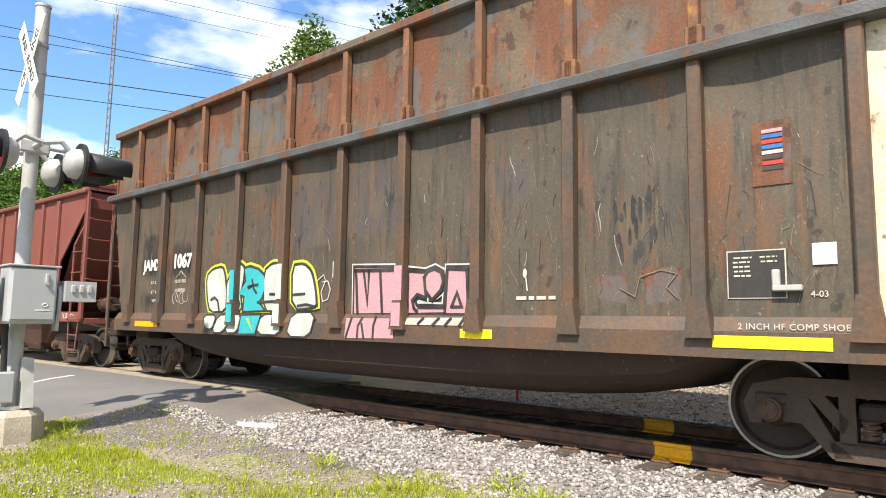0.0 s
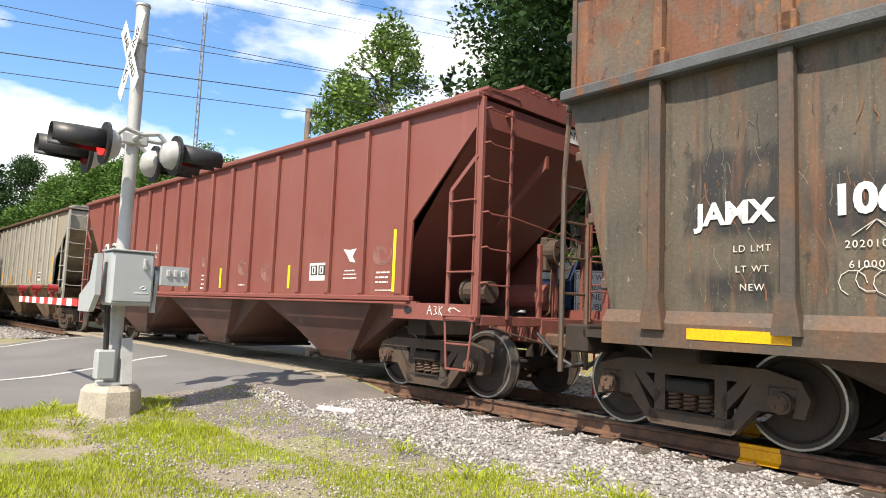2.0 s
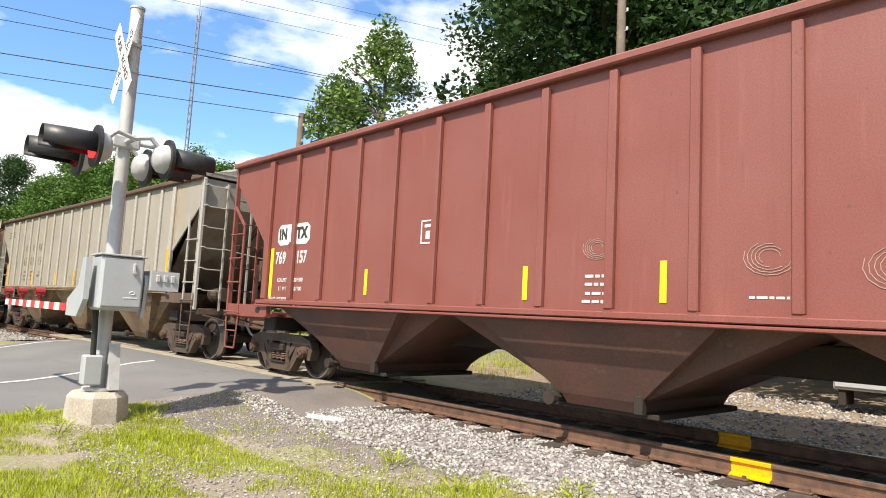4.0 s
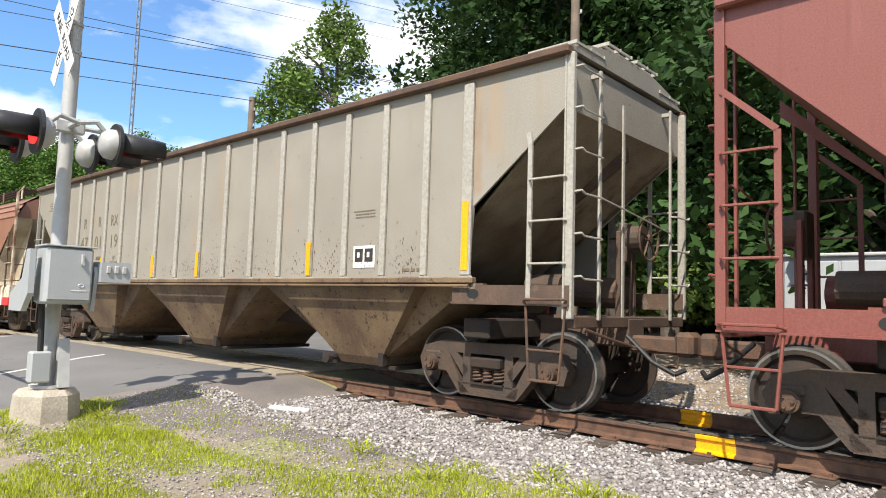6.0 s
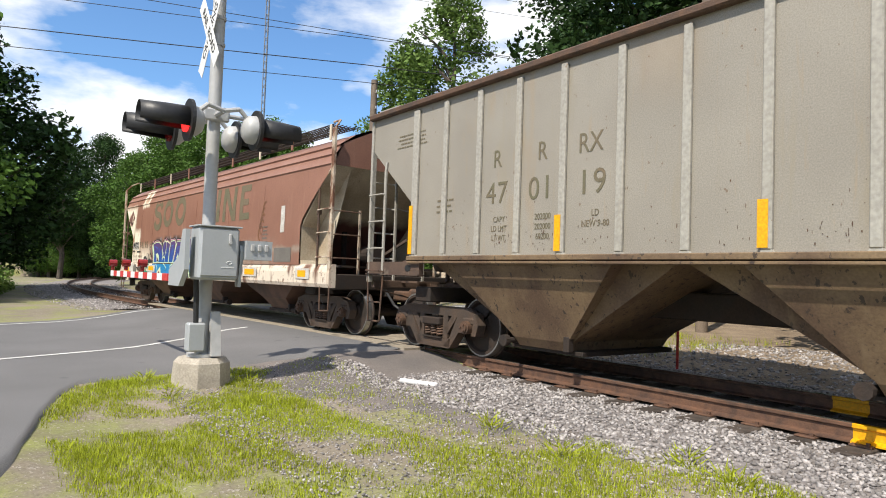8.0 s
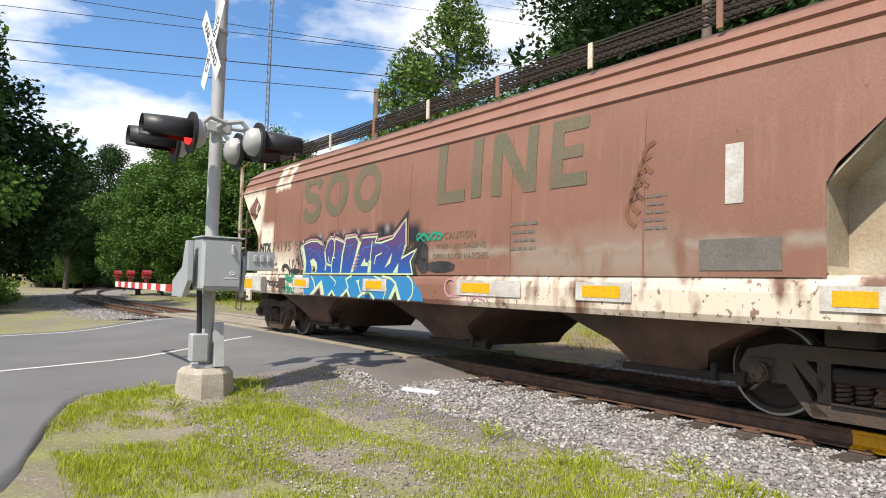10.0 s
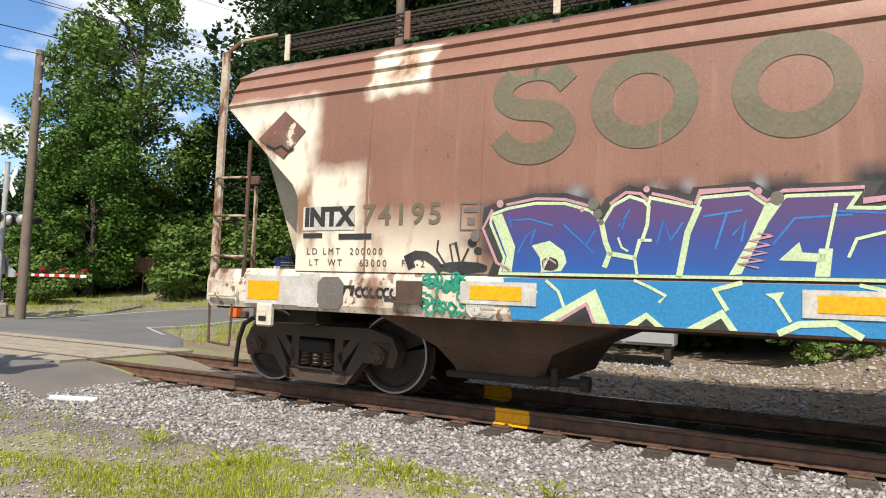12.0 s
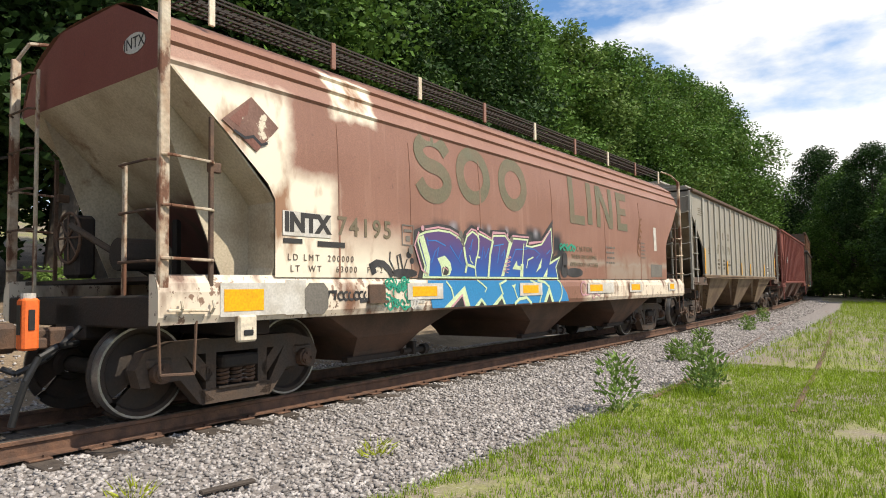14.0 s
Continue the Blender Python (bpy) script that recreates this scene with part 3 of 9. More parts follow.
def build_ties():
    rg = random.Random(4)
    bed_ob = thing("railroad_ties", "weathered dark wooden ties set in the ballast", "ties", kind="structure")
    bm = bmesh.new()
    box(bm, (0, 0, 0), (0.23, 2.46, 0.17), 0.012)
    first = part("tie", bm, M_TIE, bed_ob)
    pl = bmesh.new()
    box(pl, (0, 0, 0), (0.19, 0.30, 0.018), 0.004)
    box(pl, (0.05, -0.1, 0.02), (0.03, 0.03, 0.025))
    box(pl, (-0.05, 0.1, 0.02), (0.03, 0.03, 0.025))
    plate = part("tie_plate", pl, M_RAIL, first, "rusty tie plate")
    plate.location = (0, -GAUGE, 0.096)
    k = 0
    s = -60.0
    while s < 62:
        s += 0.52
        if -24.6 < s < -9.4:
            continue
        p, h = track(s)
        m = Matrix.Translation((p.x, p.y, RT - 0.274 + rg.uniform(-0.014, 0.008))) @ pose(0, 0, 0, 0, 0, math.degrees(h) + rg.uniform(-1.5, 1.5))
        if k == 0:
            first.matrix_basis = m
        else:
            o = first.copy()
            scene.collection.objects.link(o)
            o.matrix_basis = m
            if -9 < s < 16:
                q = plate.copy()
                scene.collection.objects.link(q)
                q.parent = o
        k += 1


build_ties()


def build_road():
    def surf(x, y):
        d = off_track(x, y)
        z = ground_z(x, y) + 0.035
        k = 1 - smooth(1.2, 3.6, abs(d))
        return z * (1 - k) + (RT - 0.004) * k

    ys = np.concatenate([np.arange(-14, 0, 0.7), np.arange(0, 14, 0.3), np.arange(14, 66, 1.0)])
    cross = np.concatenate([[0, 0.012], np.linspace(0.03, 0.97, 25), [0.988, 1]])
    verts, faces = [], []
    for y in ys:
        a, b = road_edges(y)
        for c in cross:
            x = a + (b - a) * c + (0.12 * noise.noise(Vector((y * 1.7, c, 3))) if c in (0, 1) else 0)
            edge = c in (0, 1) and abs(off_track(x, y)) > 1.3
            verts.append((x, y, ground_z(x, y) - 0.03 if edge else surf(x, y)))
    k = len(cross)
    for i in range(len(ys) - 1):
        for j in range(k - 1):
            mid = (Vector(verts[i * k + j]) + Vector(verts[(i + 1) * k + j + 1])) / 2
            if abs(off_track(mid.x, mid.y)) > 1.05:
                faces.append((i * k + j, i * k + j + 1, (i + 1) * k + j + 1, (i + 1) * k + j))
    ob = mesh_np("road", verts, faces, M_ROAD)
    ob.data.shade_smooth()
    tagged(ob, "worn grey asphalt road over the crossing", "road", kind="structure")
    lines = [(lambda y: -11.8 - 0.49 * y, -13, 5.4), (lambda y: road_edges(y)[0] + 0.75, -13, 5.5), (lambda y: road_edges(y)[0] + 0.75, 9.2, 30), (lambda y: road_edges(y)[1] - 0.6, 12.5, 30)]
    for fx, a, b in lines:
        vs, fs = [], []
        for y in np.arange(a, b, 0.5):
            for w in (-0.07, 0.07):
                vs.append((fx(y) + w, y, surf(fx(y) + w, y) + 0.006))
        for i in range(len(vs) // 2 - 1):
            fs.append((2 * i, 2 * i + 1, 2 * i + 3, 2 * i + 2))
        tagged(mesh_np("road_line", vs, fs, M_LINE), "worn white painted edge line", "road marking", kind="structure")
    for off in (-1.02, -0.45, 0.0, 0.45, 1.02):
        vs, fs = [], []
        for i in range(29):
            s = -24.6 + 15.0 * i / 28
            for w in (-0.215, 0.215):
                p, h = track(s, off + w)
                vs.append((p.x, p.y, RT + 0.004))
        for i in range(28):
            fs.append((2 * i, 2 * i + 2, 2 * i + 3, 2 * i + 1))
        ob = mesh_np("crossing_panel", vs, fs, M_PLANK)
        md = ob.modifiers.new("depth", "SOLIDIFY")
        md.thickness, md.offset = 0.04, -1
        tagged(ob, "pale worn crossing panel between the rails", "crossing panel", kind="structure")


build_road()

# ---------------- rail cars ----------------
# local space: x along the train, -y to the viewer's side, z from the rail top


def side_frame(parent, x, ysign):
    """Cast side frame with its bolster pocket, springs and journal boxes."""
    y0, y1 = ysign * 0.90, ysign * 1.06
    bm = bmesh.new()
    # ring of castings round three openings, as straight members
    def member(poly):
        prism(bm, [(x + a, b) for a, b in poly], y0, y1)
    member([(-1.12, 0.50), (-1.04, 0.66), (-0.74, 0.74), (0.74, 0.74), (1.04, 0.66), (1.12, 0.50), (1.0, 0.5), (0.72, 0.60), (-0.72, 0.60), (-1.0, 0.5)])
    member([(-1.12, 0.50), (-1.0, 0.5), (-0.97, 0.33), (-1.07, 0.33)])
    member([(1.0, 0.5), (1.12, 0.50), (1.07, 0.33), (0.97, 0.33)])
    member([(-0.80, 0.60), (-0.62, 0.60), (-0.42, 0.24), (-0.28, 0.12), (-0.44, 0.10), (-0.66, 0.36), (-0.80, 0.36)])
    member([(0.62, 0.60), (0.80, 0.60), (0.80, 0.36), (0.66, 0.36), (0.44, 0.10), (0.28, 0.12), (0.42, 0.24)])
    member([(-0.38, 0.60), (-0.26, 0.60), (-0.26, 0.22), (-0.38, 0.22)])
    member([(0.26, 0.60), (0.38, 0.60), (0.38, 0.22), (0.26, 0.22)])
    member([(-0.46, 0.24), (0.46, 0.24), (0.42, 0.09), (-0.42, 0.09)])
    member([(-0.62, 0.60), (-0.48, 0.60), (-0.30, 0.40), (-0.36, 0.30)])
    member([(0.48, 0.60), (0.62, 0.60), (0.36, 0.30), (0.30, 0.40)])
    fr = part("side_frame", bm, M_TRUCK, parent, "dark cast steel truck side frame")
    for k in (-0.16, 0.0, 0.16):
        bm = bmesh.new()
        yc, n = (y0 + y1) / 2 + ysign * 0.045, 45
        coil = []
        for i in range(n + 1):
            a = 2 * math.pi * i / 10
            u = Vector((math.cos(a), math.sin(a), 0))
            c = Vector((x + k, yc, 0.262 + 0.19 * i / n)) + u * 0.06
            coil.append([c + u * (0.017 * math.cos(q)) + Vector((0, 0, 0.017 * math.sin(q))) for q in (0, 1.257, 2.513, 3.77, 5.027)])
        loft(bm, coil)
        part("spring", bm, M_RUSTY, fr, "rusty coil spring")
    bm = bmesh.new()
    box(bm, (x, (y0 + y1) / 2 - ysign * 0.3, 0.50), (0.46, 0.9, 0.13), 0.02)
    box(bm, (x, (y0 + y1) / 2 + ysign * 0.03, 0.245), (0.5, 0.17, 0.02))
    part("bolster", bm, M_DARK, fr)
    for k in (-0.889, 0.889):
        bm = bmesh.new()
        box(bm, (x + k, (y0 + y1) / 2, 0.55), (0.26, 0.2, 0.10), 0.02)
        part("bearing_adapter", bm, M_TRUCK, fr)
    return fr


WHEEL_R = 0.457


def wheelset(parent, x):
    bm = bmesh.new()
    cyl(bm, (0, -1.1, 0), (0, 1.1, 0), 0.085, 14)
    ax = part("wheelset", bm, M_DARK, parent, "dark steel axle with two wheels")
    ax.location = (x, 0, WHEEL_R)
    for sg in (-1, 1):
        bm = bmesh.new()
        prof = [(0.10, 0.10), (0.16, 0.10), (0.18, 0.06), (0.36, 0.03), (0.385, 0.075), (0.445, 0.075), (0.457, 0.02), (0.457, -0.03), (0.485, -0.045), (0.485, -0.07), (0.40, -0.07), (0.37, -0.03), (0.18, 0.0), (0.16, -0.06), (0.10, -0.06)]
        n = 40
        loft(bm, [[(r * math.cos(2 * math.pi * i / n), sg * (0.72 + w), r * math.sin(2 * math.pi * i / n)) for i in range(n)] for r, w in prof + prof[:1]][:], closed=False)
        for f in bm.faces:
            f.smooth = True
        bmesh.ops.remove_doubles(bm, verts=bm.verts, dist=1e-5)
        wl = part("wheel", bm, M_WHEEL, ax, "dark wheel with a bright worn rim", smooth=True)
        bm = bmesh.new()
        rings = []
        for r, w in ((0.425, 0.0765), (0.447, 0.0765), (0.4585, 0.021), (0.4585, -0.028)):
            rings.append([(r * math.cos(2 * math.pi * i / n), sg * (0.72 + w), r * math.sin(2 * math.pi * i / n)) for i in range(n + 1)])
        loft(bm, rings, closed=False)
        part("tread", bm, M_TREAD, wl, "bright polished steel tread", smooth=True)
        bm = bmesh.new()
        cyl(bm, (0, sg * 1.03, 0), (0, sg * 1.14, 0), 0.10, 16)
        cyl(bm, (0, sg * 1.14, 0), (0, sg * 1.165, 0), 0.075, 16)
        for i in range(3):
            a = 2 * math.pi * i / 3
            cyl(bm, (0.05 * math.cos(a), sg * 1.16, 0.05 * math.sin(a)), (0.05 * math.cos(a), sg * 1.185, 0.05 * math.sin(a)), 0.016, 6)
        part("bearing_cap", bm, M_RUSTY, ax, "rusty round bearing cap with three bolts")
    return ax


def running_gear(car, off):
    sets = []
    for x in (off, -off):
        for sg in (-1, 1):
            side_frame(car, x, sg)
        for k in (-0.889, 0.889):
            sets.append(wheelset(car, x + k))
    return sets


def coupler(car, x, sg):
    bm = bmesh.new()
    box(bm, (x + sg * 0.35, 0, 0.80), (0.7, 0.22, 0.2), 0.03)
    box(bm, (x + sg * 0.66, 0.03, 0.82), (0.22, 0.34, 0.28), 0.05)
    part("coupler", bm, M_RUSTY, car, "rusty knuckle coupler")
    bm = bmesh.new()
    rod(bm, [(x + sg * 0.1, -0.35, 0.9), (x + sg * 0.4, -0.33, 0.62), (x + sg * 0.62, -0.25, 0.5), (x + sg * 0.7, -0.15, 0.55)], 0.028, 8)
    part("air_hose", bm, M_BLACK, car, "black rubber air hose")


def bars(bm, x, z, w, h, n, y, seed=0):
    """Small unreadable lines of stencil as plain word-long bars."""
    rg = random.Random(seed)
    for i in range(n):
        zz = z - i * h * 2.1
        a, end = x - w / 2 * rg.uniform(0.7, 1), x + w / 2 * rg.uniform(0.7, 1)
        while a < end:
            b = min(a + h * rg.uniform(1.2, 3.2), end)
            flat(bm, [(a, zz - h * 0.36), (b, zz - h * 0.36), (b, zz + h * 0.36), (a, zz + h * 0.36)], y, 0.002)
            a = b + h * 0.6
    return bm


def covered_hopper(label, half, truck_off, ribs, zs, ze, m_body, m_rib, m_hop, cut=1.25, zcut=2.46, ztop=3.74, rib_w=0.10, rib_d=0.07, lump=False):
    """Three-bay covered hopper: ribbed flanks, sloped end sheets, chutes, end platforms and ladders."""
    car = thing("hopper_car", label, "rail car")
    Y = 1.50
    L = half
    m_end = M_ENDS if m_hop is M_HOPW else m_rib
    # flanks
    poly = [(-L + 0.08, ze), (L - 0.08, ze), (L - 0.08, ztop), (L - cut, zcut), (L - cut - 0.06, zs), (-L + cut + 0.06, zs), (-L + cut, zcut), (-L + 0.08, ztop)]
    for sg in (-1, 1):
        bm = bmesh.new()
        prism(bm, poly, sg * Y, sg * (Y - 0.03))
        part("flank", bm, m_body, car)
    for i, x in enumerate(ribs):
        for sg in (-1, 1):
            bm = bmesh.new()
            w = rib_w * (1.5 if i in (0, len(ribs) - 1) else 1)
            box(bm, (x, sg * (Y + rib_d / 2), (zs + ze) / 2 - 0.03), (w, rib_d, ze - zs - 0.1), 0.012)
            prism(bm, [(x - w * 0.8, zs - 0.03), (x + w * 0.8, zs - 0.03), (x, zs + 0.10)], sg * Y, sg * (Y + rib_d * 0.8))
            part("rib", bm, m_rib, car)
    # chords
    for sg in (-1, 1):
        bm = bmesh.new()
        box(bm, (0, sg * (Y + 0.03), ze + 0.02), (2 * L - 0.06, 0.14, 0.10), 0.02)
        part("top_chord", bm, M_RUSTY if m_hop is M_HOPW else m_body, car)
        bm = bmesh.new()
        box(bm, (0, sg * (Y + 0.015), zs - 0.035), (2 * (L - cut) + 0.1, 0.09, 0.07), 0.01)
        rod(bm, [(-L + cut, sg * (Y + 0.06), zs - 0.10), (L - cut, sg * (Y + 0.06), zs - 0.10)], 0.017)
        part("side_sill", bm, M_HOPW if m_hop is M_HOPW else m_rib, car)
    # roof with its curve, hatch and walkway
    bm = bmesh.new()
    arc = [(-Y - 0.02, ze + 0.05), (-1.1, ze + 0.20), (-0.6, ze + 0.29), (0, ze + 0.32), (0.6, ze + 0.29), (1.1, ze + 0.20), (Y + 0.02, ze + 0.05)]
    prism(bm, arc, -L + 0.06, L - 0.06, axis="x")
    part("roof", bm, m_body, car)
    bm = bmesh.new()
    box(bm, (0, 0, ze + 0.36), (2 * L - 1.5, 0.55, 0.09), 0.02)
    part("roof_hatch", bm, m_body, car)
    for sg in (-1, 1):
        for e in (-1, 1):
            bm = bmesh.new()
            for ya, yb, zw in ((0.08, 0.66, 0.36), (0.76, 1.38, 0.155)):
                for k in range(9):
                    box(bm, (e * (L - 0.06 - 0.075 * k), sg * (ya + yb) / 2, ze + zw), (0.02, yb - ya, 0.03))
                for y in (ya, (ya + yb) / 2, yb):
                    box(bm, (e * (L - 0.36), sg * y, ze + zw), (0.64, 0.025, 0.04))
            part("roof_walk", bm, m_rib, car, "open grating walkway")
        bm = bmesh.new()
        for y in (0.36, 0.44, 0.52):
            box(bm, (0, sg * y, ze + 0.44), (2 * L - 1.6, 0.05, 0.03))
        part("running_board", bm, m_rib, car)
    # end sheets: upright top, slope to the first bay, with the hollow below
    for e in (-1, 1):
        bm = bmesh.new()
        loft(bm, [[(e * (L - d), -Y + 0.02, ze), (e * (L - d), Y - 0.02, ze), (e * (L - d), Y - 0.02, ztop - 0.02), (e * (L - d), -Y + 0.02, ztop - 0.02)] for d in (0.10, 0.13)])
        part("end_sheet", bm, m_body, car)
        bm = bmesh.new()
        zb = 0.95
        xb = L - cut - (zcut - zb) * (cut - 0.1) / (ztop - zcut)
        loft(bm, [[(e * (L - 0.10 - d), -Y + 0.03, ztop), (e * (L - 0.10 - d), Y - 0.03, ztop), (e * (xb - d), Y - 0.42, zb), (e * (xb - d), -Y + 0.42, zb)] for d in (0.0, 0.05)])
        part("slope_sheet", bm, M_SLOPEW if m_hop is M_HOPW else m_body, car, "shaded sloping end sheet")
        bm = bmesh.new()
        prism(bm, [(e * (L - 0.12), ztop - 0.16), (e * (L - cut + 0.3), zcut + 0.16), (e * (L - cut + 0.22), zcut + 0.02), (e * (L - 0.12), ztop - 0.34)], -0.03, 0.03)
        part("slope_rib", bm, m_end, car)
        bm = bmesh.new()
        box(bm, (e * (L - 1.0), 0, 0.93), (2.0, 0.42, 0.34), 0.02)
        part("stub_sill", bm, m_end, car, "rusty stub sill")
        bm = bmesh.new()
        box(bm, (e * (L - 0.06), 0, 1.05), (0.10, 2.85, 0.13), 0.012)
        part("end_beam", bm, m_end, car)
        bm = bmesh.new()
        box(bm, (e * truck_off, 0, 0.92), (0.4, 2.6, 0.24), 0.02)
        part("body_bolster", bm, M_DARK, car)
        bm = bmesh.new()
        for k in range(8):
            box(bm, (e * (L - 0.16 - 0.06 * k), 0.25, 1.10), (0.018, 2.2, 0.03))
        for y in (-0.84, 0.25, 1.34):
            box(bm, (e * (L - 0.37), y, 1.10), (0.5, 0.03, 0.036))
        part("crossover_platform", bm, m_end, car, "open grating crossover platform")
        for sg in (-1, 1):
            bm = bmesh.new()
            prism(bm, [(e * (L - 1.62), zs - 0.07), (e * (L - 1.15), zs - 0.07), (e * (L - 1.15), zs - 0.09), (e * (L - 0.02), zs - 0.09), (e * (L - 0.02), zs - 0.30), (e * (L - 1.62), zs - 0.32)], sg * (Y + 0.02), sg * (Y - 0.06))
            box(bm, (e * (L - 0.82), sg * (Y - 0.02), zs - 0.30), (1.6, 0.14, 0.02))
            part("end_sill", bm, m_end, car)
            bm = bmesh.new()
            prism(bm, [(e * (L - 1.30 + 0.085 * math.cos(k * 0.3927)), zs - 0.19 + 0.055 * math.sin(k * 0.3927)) for k in range(16)], sg * (Y + 0.0215), sg * (Y + 0.0245))
            part("jacking_hole", bm, M_BLACK, car, "dark oval lifting hole")
            # corner post with its three side rungs on a cranked post
            bm = bmesh.new()
            box(bm, (e * (L - 0.05), sg * (Y - 0.02), (ze + 1.08) / 2), (0.10, 0.07, ze - 1.08), 0.01)
            box(bm, (e * (L - 0.09), sg * (Y + 0.012), (ze + 1.08) / 2), (0.02, 0.035, ze - 1.08))
            part("corner_post", bm, m_rib, car)
            bm = bmesh.new()
            xo = e * (L - 0.53)
            line = [(e * (L - 0.07), 3.16), (xo, 2.74), (xo, zs - 0.25)] if not lump else [(xo - e * 0.03, 3.12), (xo, 2.98), (xo, zs - 0.25)]
            for (xa, za), (xc, zc) in zip(line, line[1:]):
                d = Vector((xc - xa, zc - za)).normalized() * 0.028
                prism(bm, [(xa - d.y, za + d.x), (xc - d.y, zc + d.x), (xc + d.y, zc - d.x), (xa + d.y, za - d.x)], sg * (Y + 0.03), sg * (Y + 0.005))
            lad = part("ladder_post", bm, m_rib, car, "cranked flat ladder post")
            for z in (2.58, 2.12, 1.66):
                bm = bmesh.new()
                rod(bm, [(e * (L - 0.06), sg * (Y + 0.03), z), (e * (L - 0.10), sg * (Y + 0.075), z), (xo + e * 0.04, sg * (Y + 0.075), z), (xo, sg * (Y + 0.03), z)], 0.013)
                part("rung", bm, m_rib, lad)
            bm = bmesh.new()
            rod(bm, [(e * (L - 0.04), sg * (Y + 0.035), zs - 0.24), (e * (L - 0.10), sg * (Y + 0.09), zs - 0.24), (xo, sg * (Y + 0.09), zs - 0.24), (xo - e * 0.05, sg * (Y + 0.03), zs - 0.26)], 0.014)
            part("grab_iron", bm, M_RUSTY if lump else m_rib, car)
            bm = bmesh.new()
            rod(bm, [(e * (L - 0.06), sg * (Y + 0.02), zs - 0.28), (e * (L - 0.13), sg * (Y + 0.03), 0.42), (e * (L - 0.50), sg * (Y + 0.03), 0.42), (e * (L - 0.56), sg * (Y + 0.02), zs - 0.28)], 0.016)
            rod(bm, [(e * (L - 0.10), sg * (Y + 0.028), 0.74), (e * (L - 0.53), sg * (Y + 0.028), 0.74)], 0.013)
            part("stirrup_step", bm, M_RUSTY if lump else m_rib, car)
        # end ladder beside the near corner and the far one
        for sg in (-1, 1):
            bm = bmesh.new()
            box(bm, (e * (L + 0.01), sg * 0.95, (ze + 1.0) / 2), (0.03, 0.05, ze - 1.14), 0.006)
            box(bm, (e * (L - 0.06), sg * 0.95, ze - 0.12), (0.14, 0.05, 0.05))
            lad = part("end_ladder", bm, m_rib, car)
            for i in range(6 if sg < 0 else 3):
                z = ze - 0.16 - 0.45 * i if sg < 0 else 1.55 + 0.45 * i
                bm = bmesh.new()
                rod(bm, [(e * (L + 0.0), sg * (Y - 0.03), z), (e * (L + 0.07), sg * (Y - 0.06), z + 0.012), (e * (L + 0.075), sg * (Y - 0.12), z - 0.02), (e * (L + 0.075), sg * 1.0, z - 0.02), (e * (L + 0.02), sg * 0.95, z - 0.02)], 0.012)
                part("rung", bm, m_rib, lad)
        if lump:
            bm = bmesh.new()
            box(bm, (e * (L - 0.02), -0.33, (3.62 + 1.1) / 2), (0.02, 0.055, 2.52), 0.004)
            part("end_strut", bm, m_rib, car)
        bm = bmesh.new()
        rod(bm, [(e * (L + 0.02), -0.93, 2.42), (e * (L + 0.05), -0.5, 2.36), (e * (L + 0.05), 0.9, 2.20)], 0.012)
        part("handrail", bm, m_rib, car)
        # brake stand
        bm = bmesh.new()
        wy, wz, wx, n = 0.26, 2.08, e * (L + 0.03), 26
        ringp = [[Vector((wx, wy, wz)) + Vector((0, math.cos(2 * math.pi * i / n), math.sin(2 * math.pi * i / n))) * (0.27 + 0.016 * math.cos(q)) + Vector((0.016 * math.sin(q), 0, 0)) for q in (0, 1.257, 2.513, 3.77, 5.027)] for i in range(n + 1)]
        loft(bm, ringp)
        for i in range(5):
            q = 2 * math.pi * i / 5 + 0.4
            rod(bm, [(wx, wy, wz), (wx, wy + 0.265 * math.cos(q), wz + 0.265 * math.sin(q))], 0.014, 5)
        cyl(bm, (wx - 0.03, wy, wz), (wx + 0.03, wy, wz), 0.05, 10)
        part("brake_wheel", bm, M_RUSTY, car, "rusty spoked brake wheel")
        bm = bmesh.new()
        cyl(bm, (e * (L - 0.24), wy, wz), (e * (L - 0.04), wy, wz), 0.17, 16)
        box(bm, (e * (L - 0.26), wy, wz - 0.05), (0.12, 0.30, 0.5), 0.02)
        part("brake_housing", bm, M_TRUCK, car, "grey cast brake gear housing")
        bm = bmesh.new()
        box(bm, (e * (L - 0.27), wy - 0.19, 1.62), (0.06, 0.08, 1.1), 0.01)
        box(bm, (e * (L - 0.27), wy + 0.19, 1.62), (0.06, 0.08, 1.1), 0.01)
        part("brake_stand", bm, m_rib if m_rib is M_RED else m_end, car)
        bm = bmesh.new()
        rod(bm, [(e * (L - 0.2), wy, wz - 0.2), (e * (L - 0.22), wy, 1.2), (e * (L - 0.5), wy - 0.1, 0.95)], 0.014, 5)
        part("brake_chain", bm, M_RUSTY, car)
        bm = bmesh.new()
        cyl(bm, (e * (L - 1.15), -0.45, 1.45), (e * (L - 0.72), -0.45, 1.45), 0.16, 14)
        cyl(bm, (e * (L - 1.2), -0.45, 1.45), (e * (L - 1.15), -0.45, 1.45), 0.19, 14)
        part("brake_cylinder", bm, M_TRUCK, car)
        bm = bmesh.new()
        cyl(bm, (e * (L - 1.2), 0.62, 1.42), (e * (L - 0.4), 0.62, 1.42), 0.2, 16)
        part("air_reservoir", bm, m_end, car, "round air tank on the end platform")
        bm = bmesh.new()
        rod(bm, [(e * (L + 0.05), -1.32, 0.98), (e * (L + 0.1), -0.9, 0.88), (e * (L + 0.14), -0.4, 0.78), (e * (L + 0.3), -0.1, 0.74)], 0.016)
        part("cut_lever", bm, M_RUSTY, car, "bent uncoupling lever")
        coupler(car, e * (L - 0.05), e)
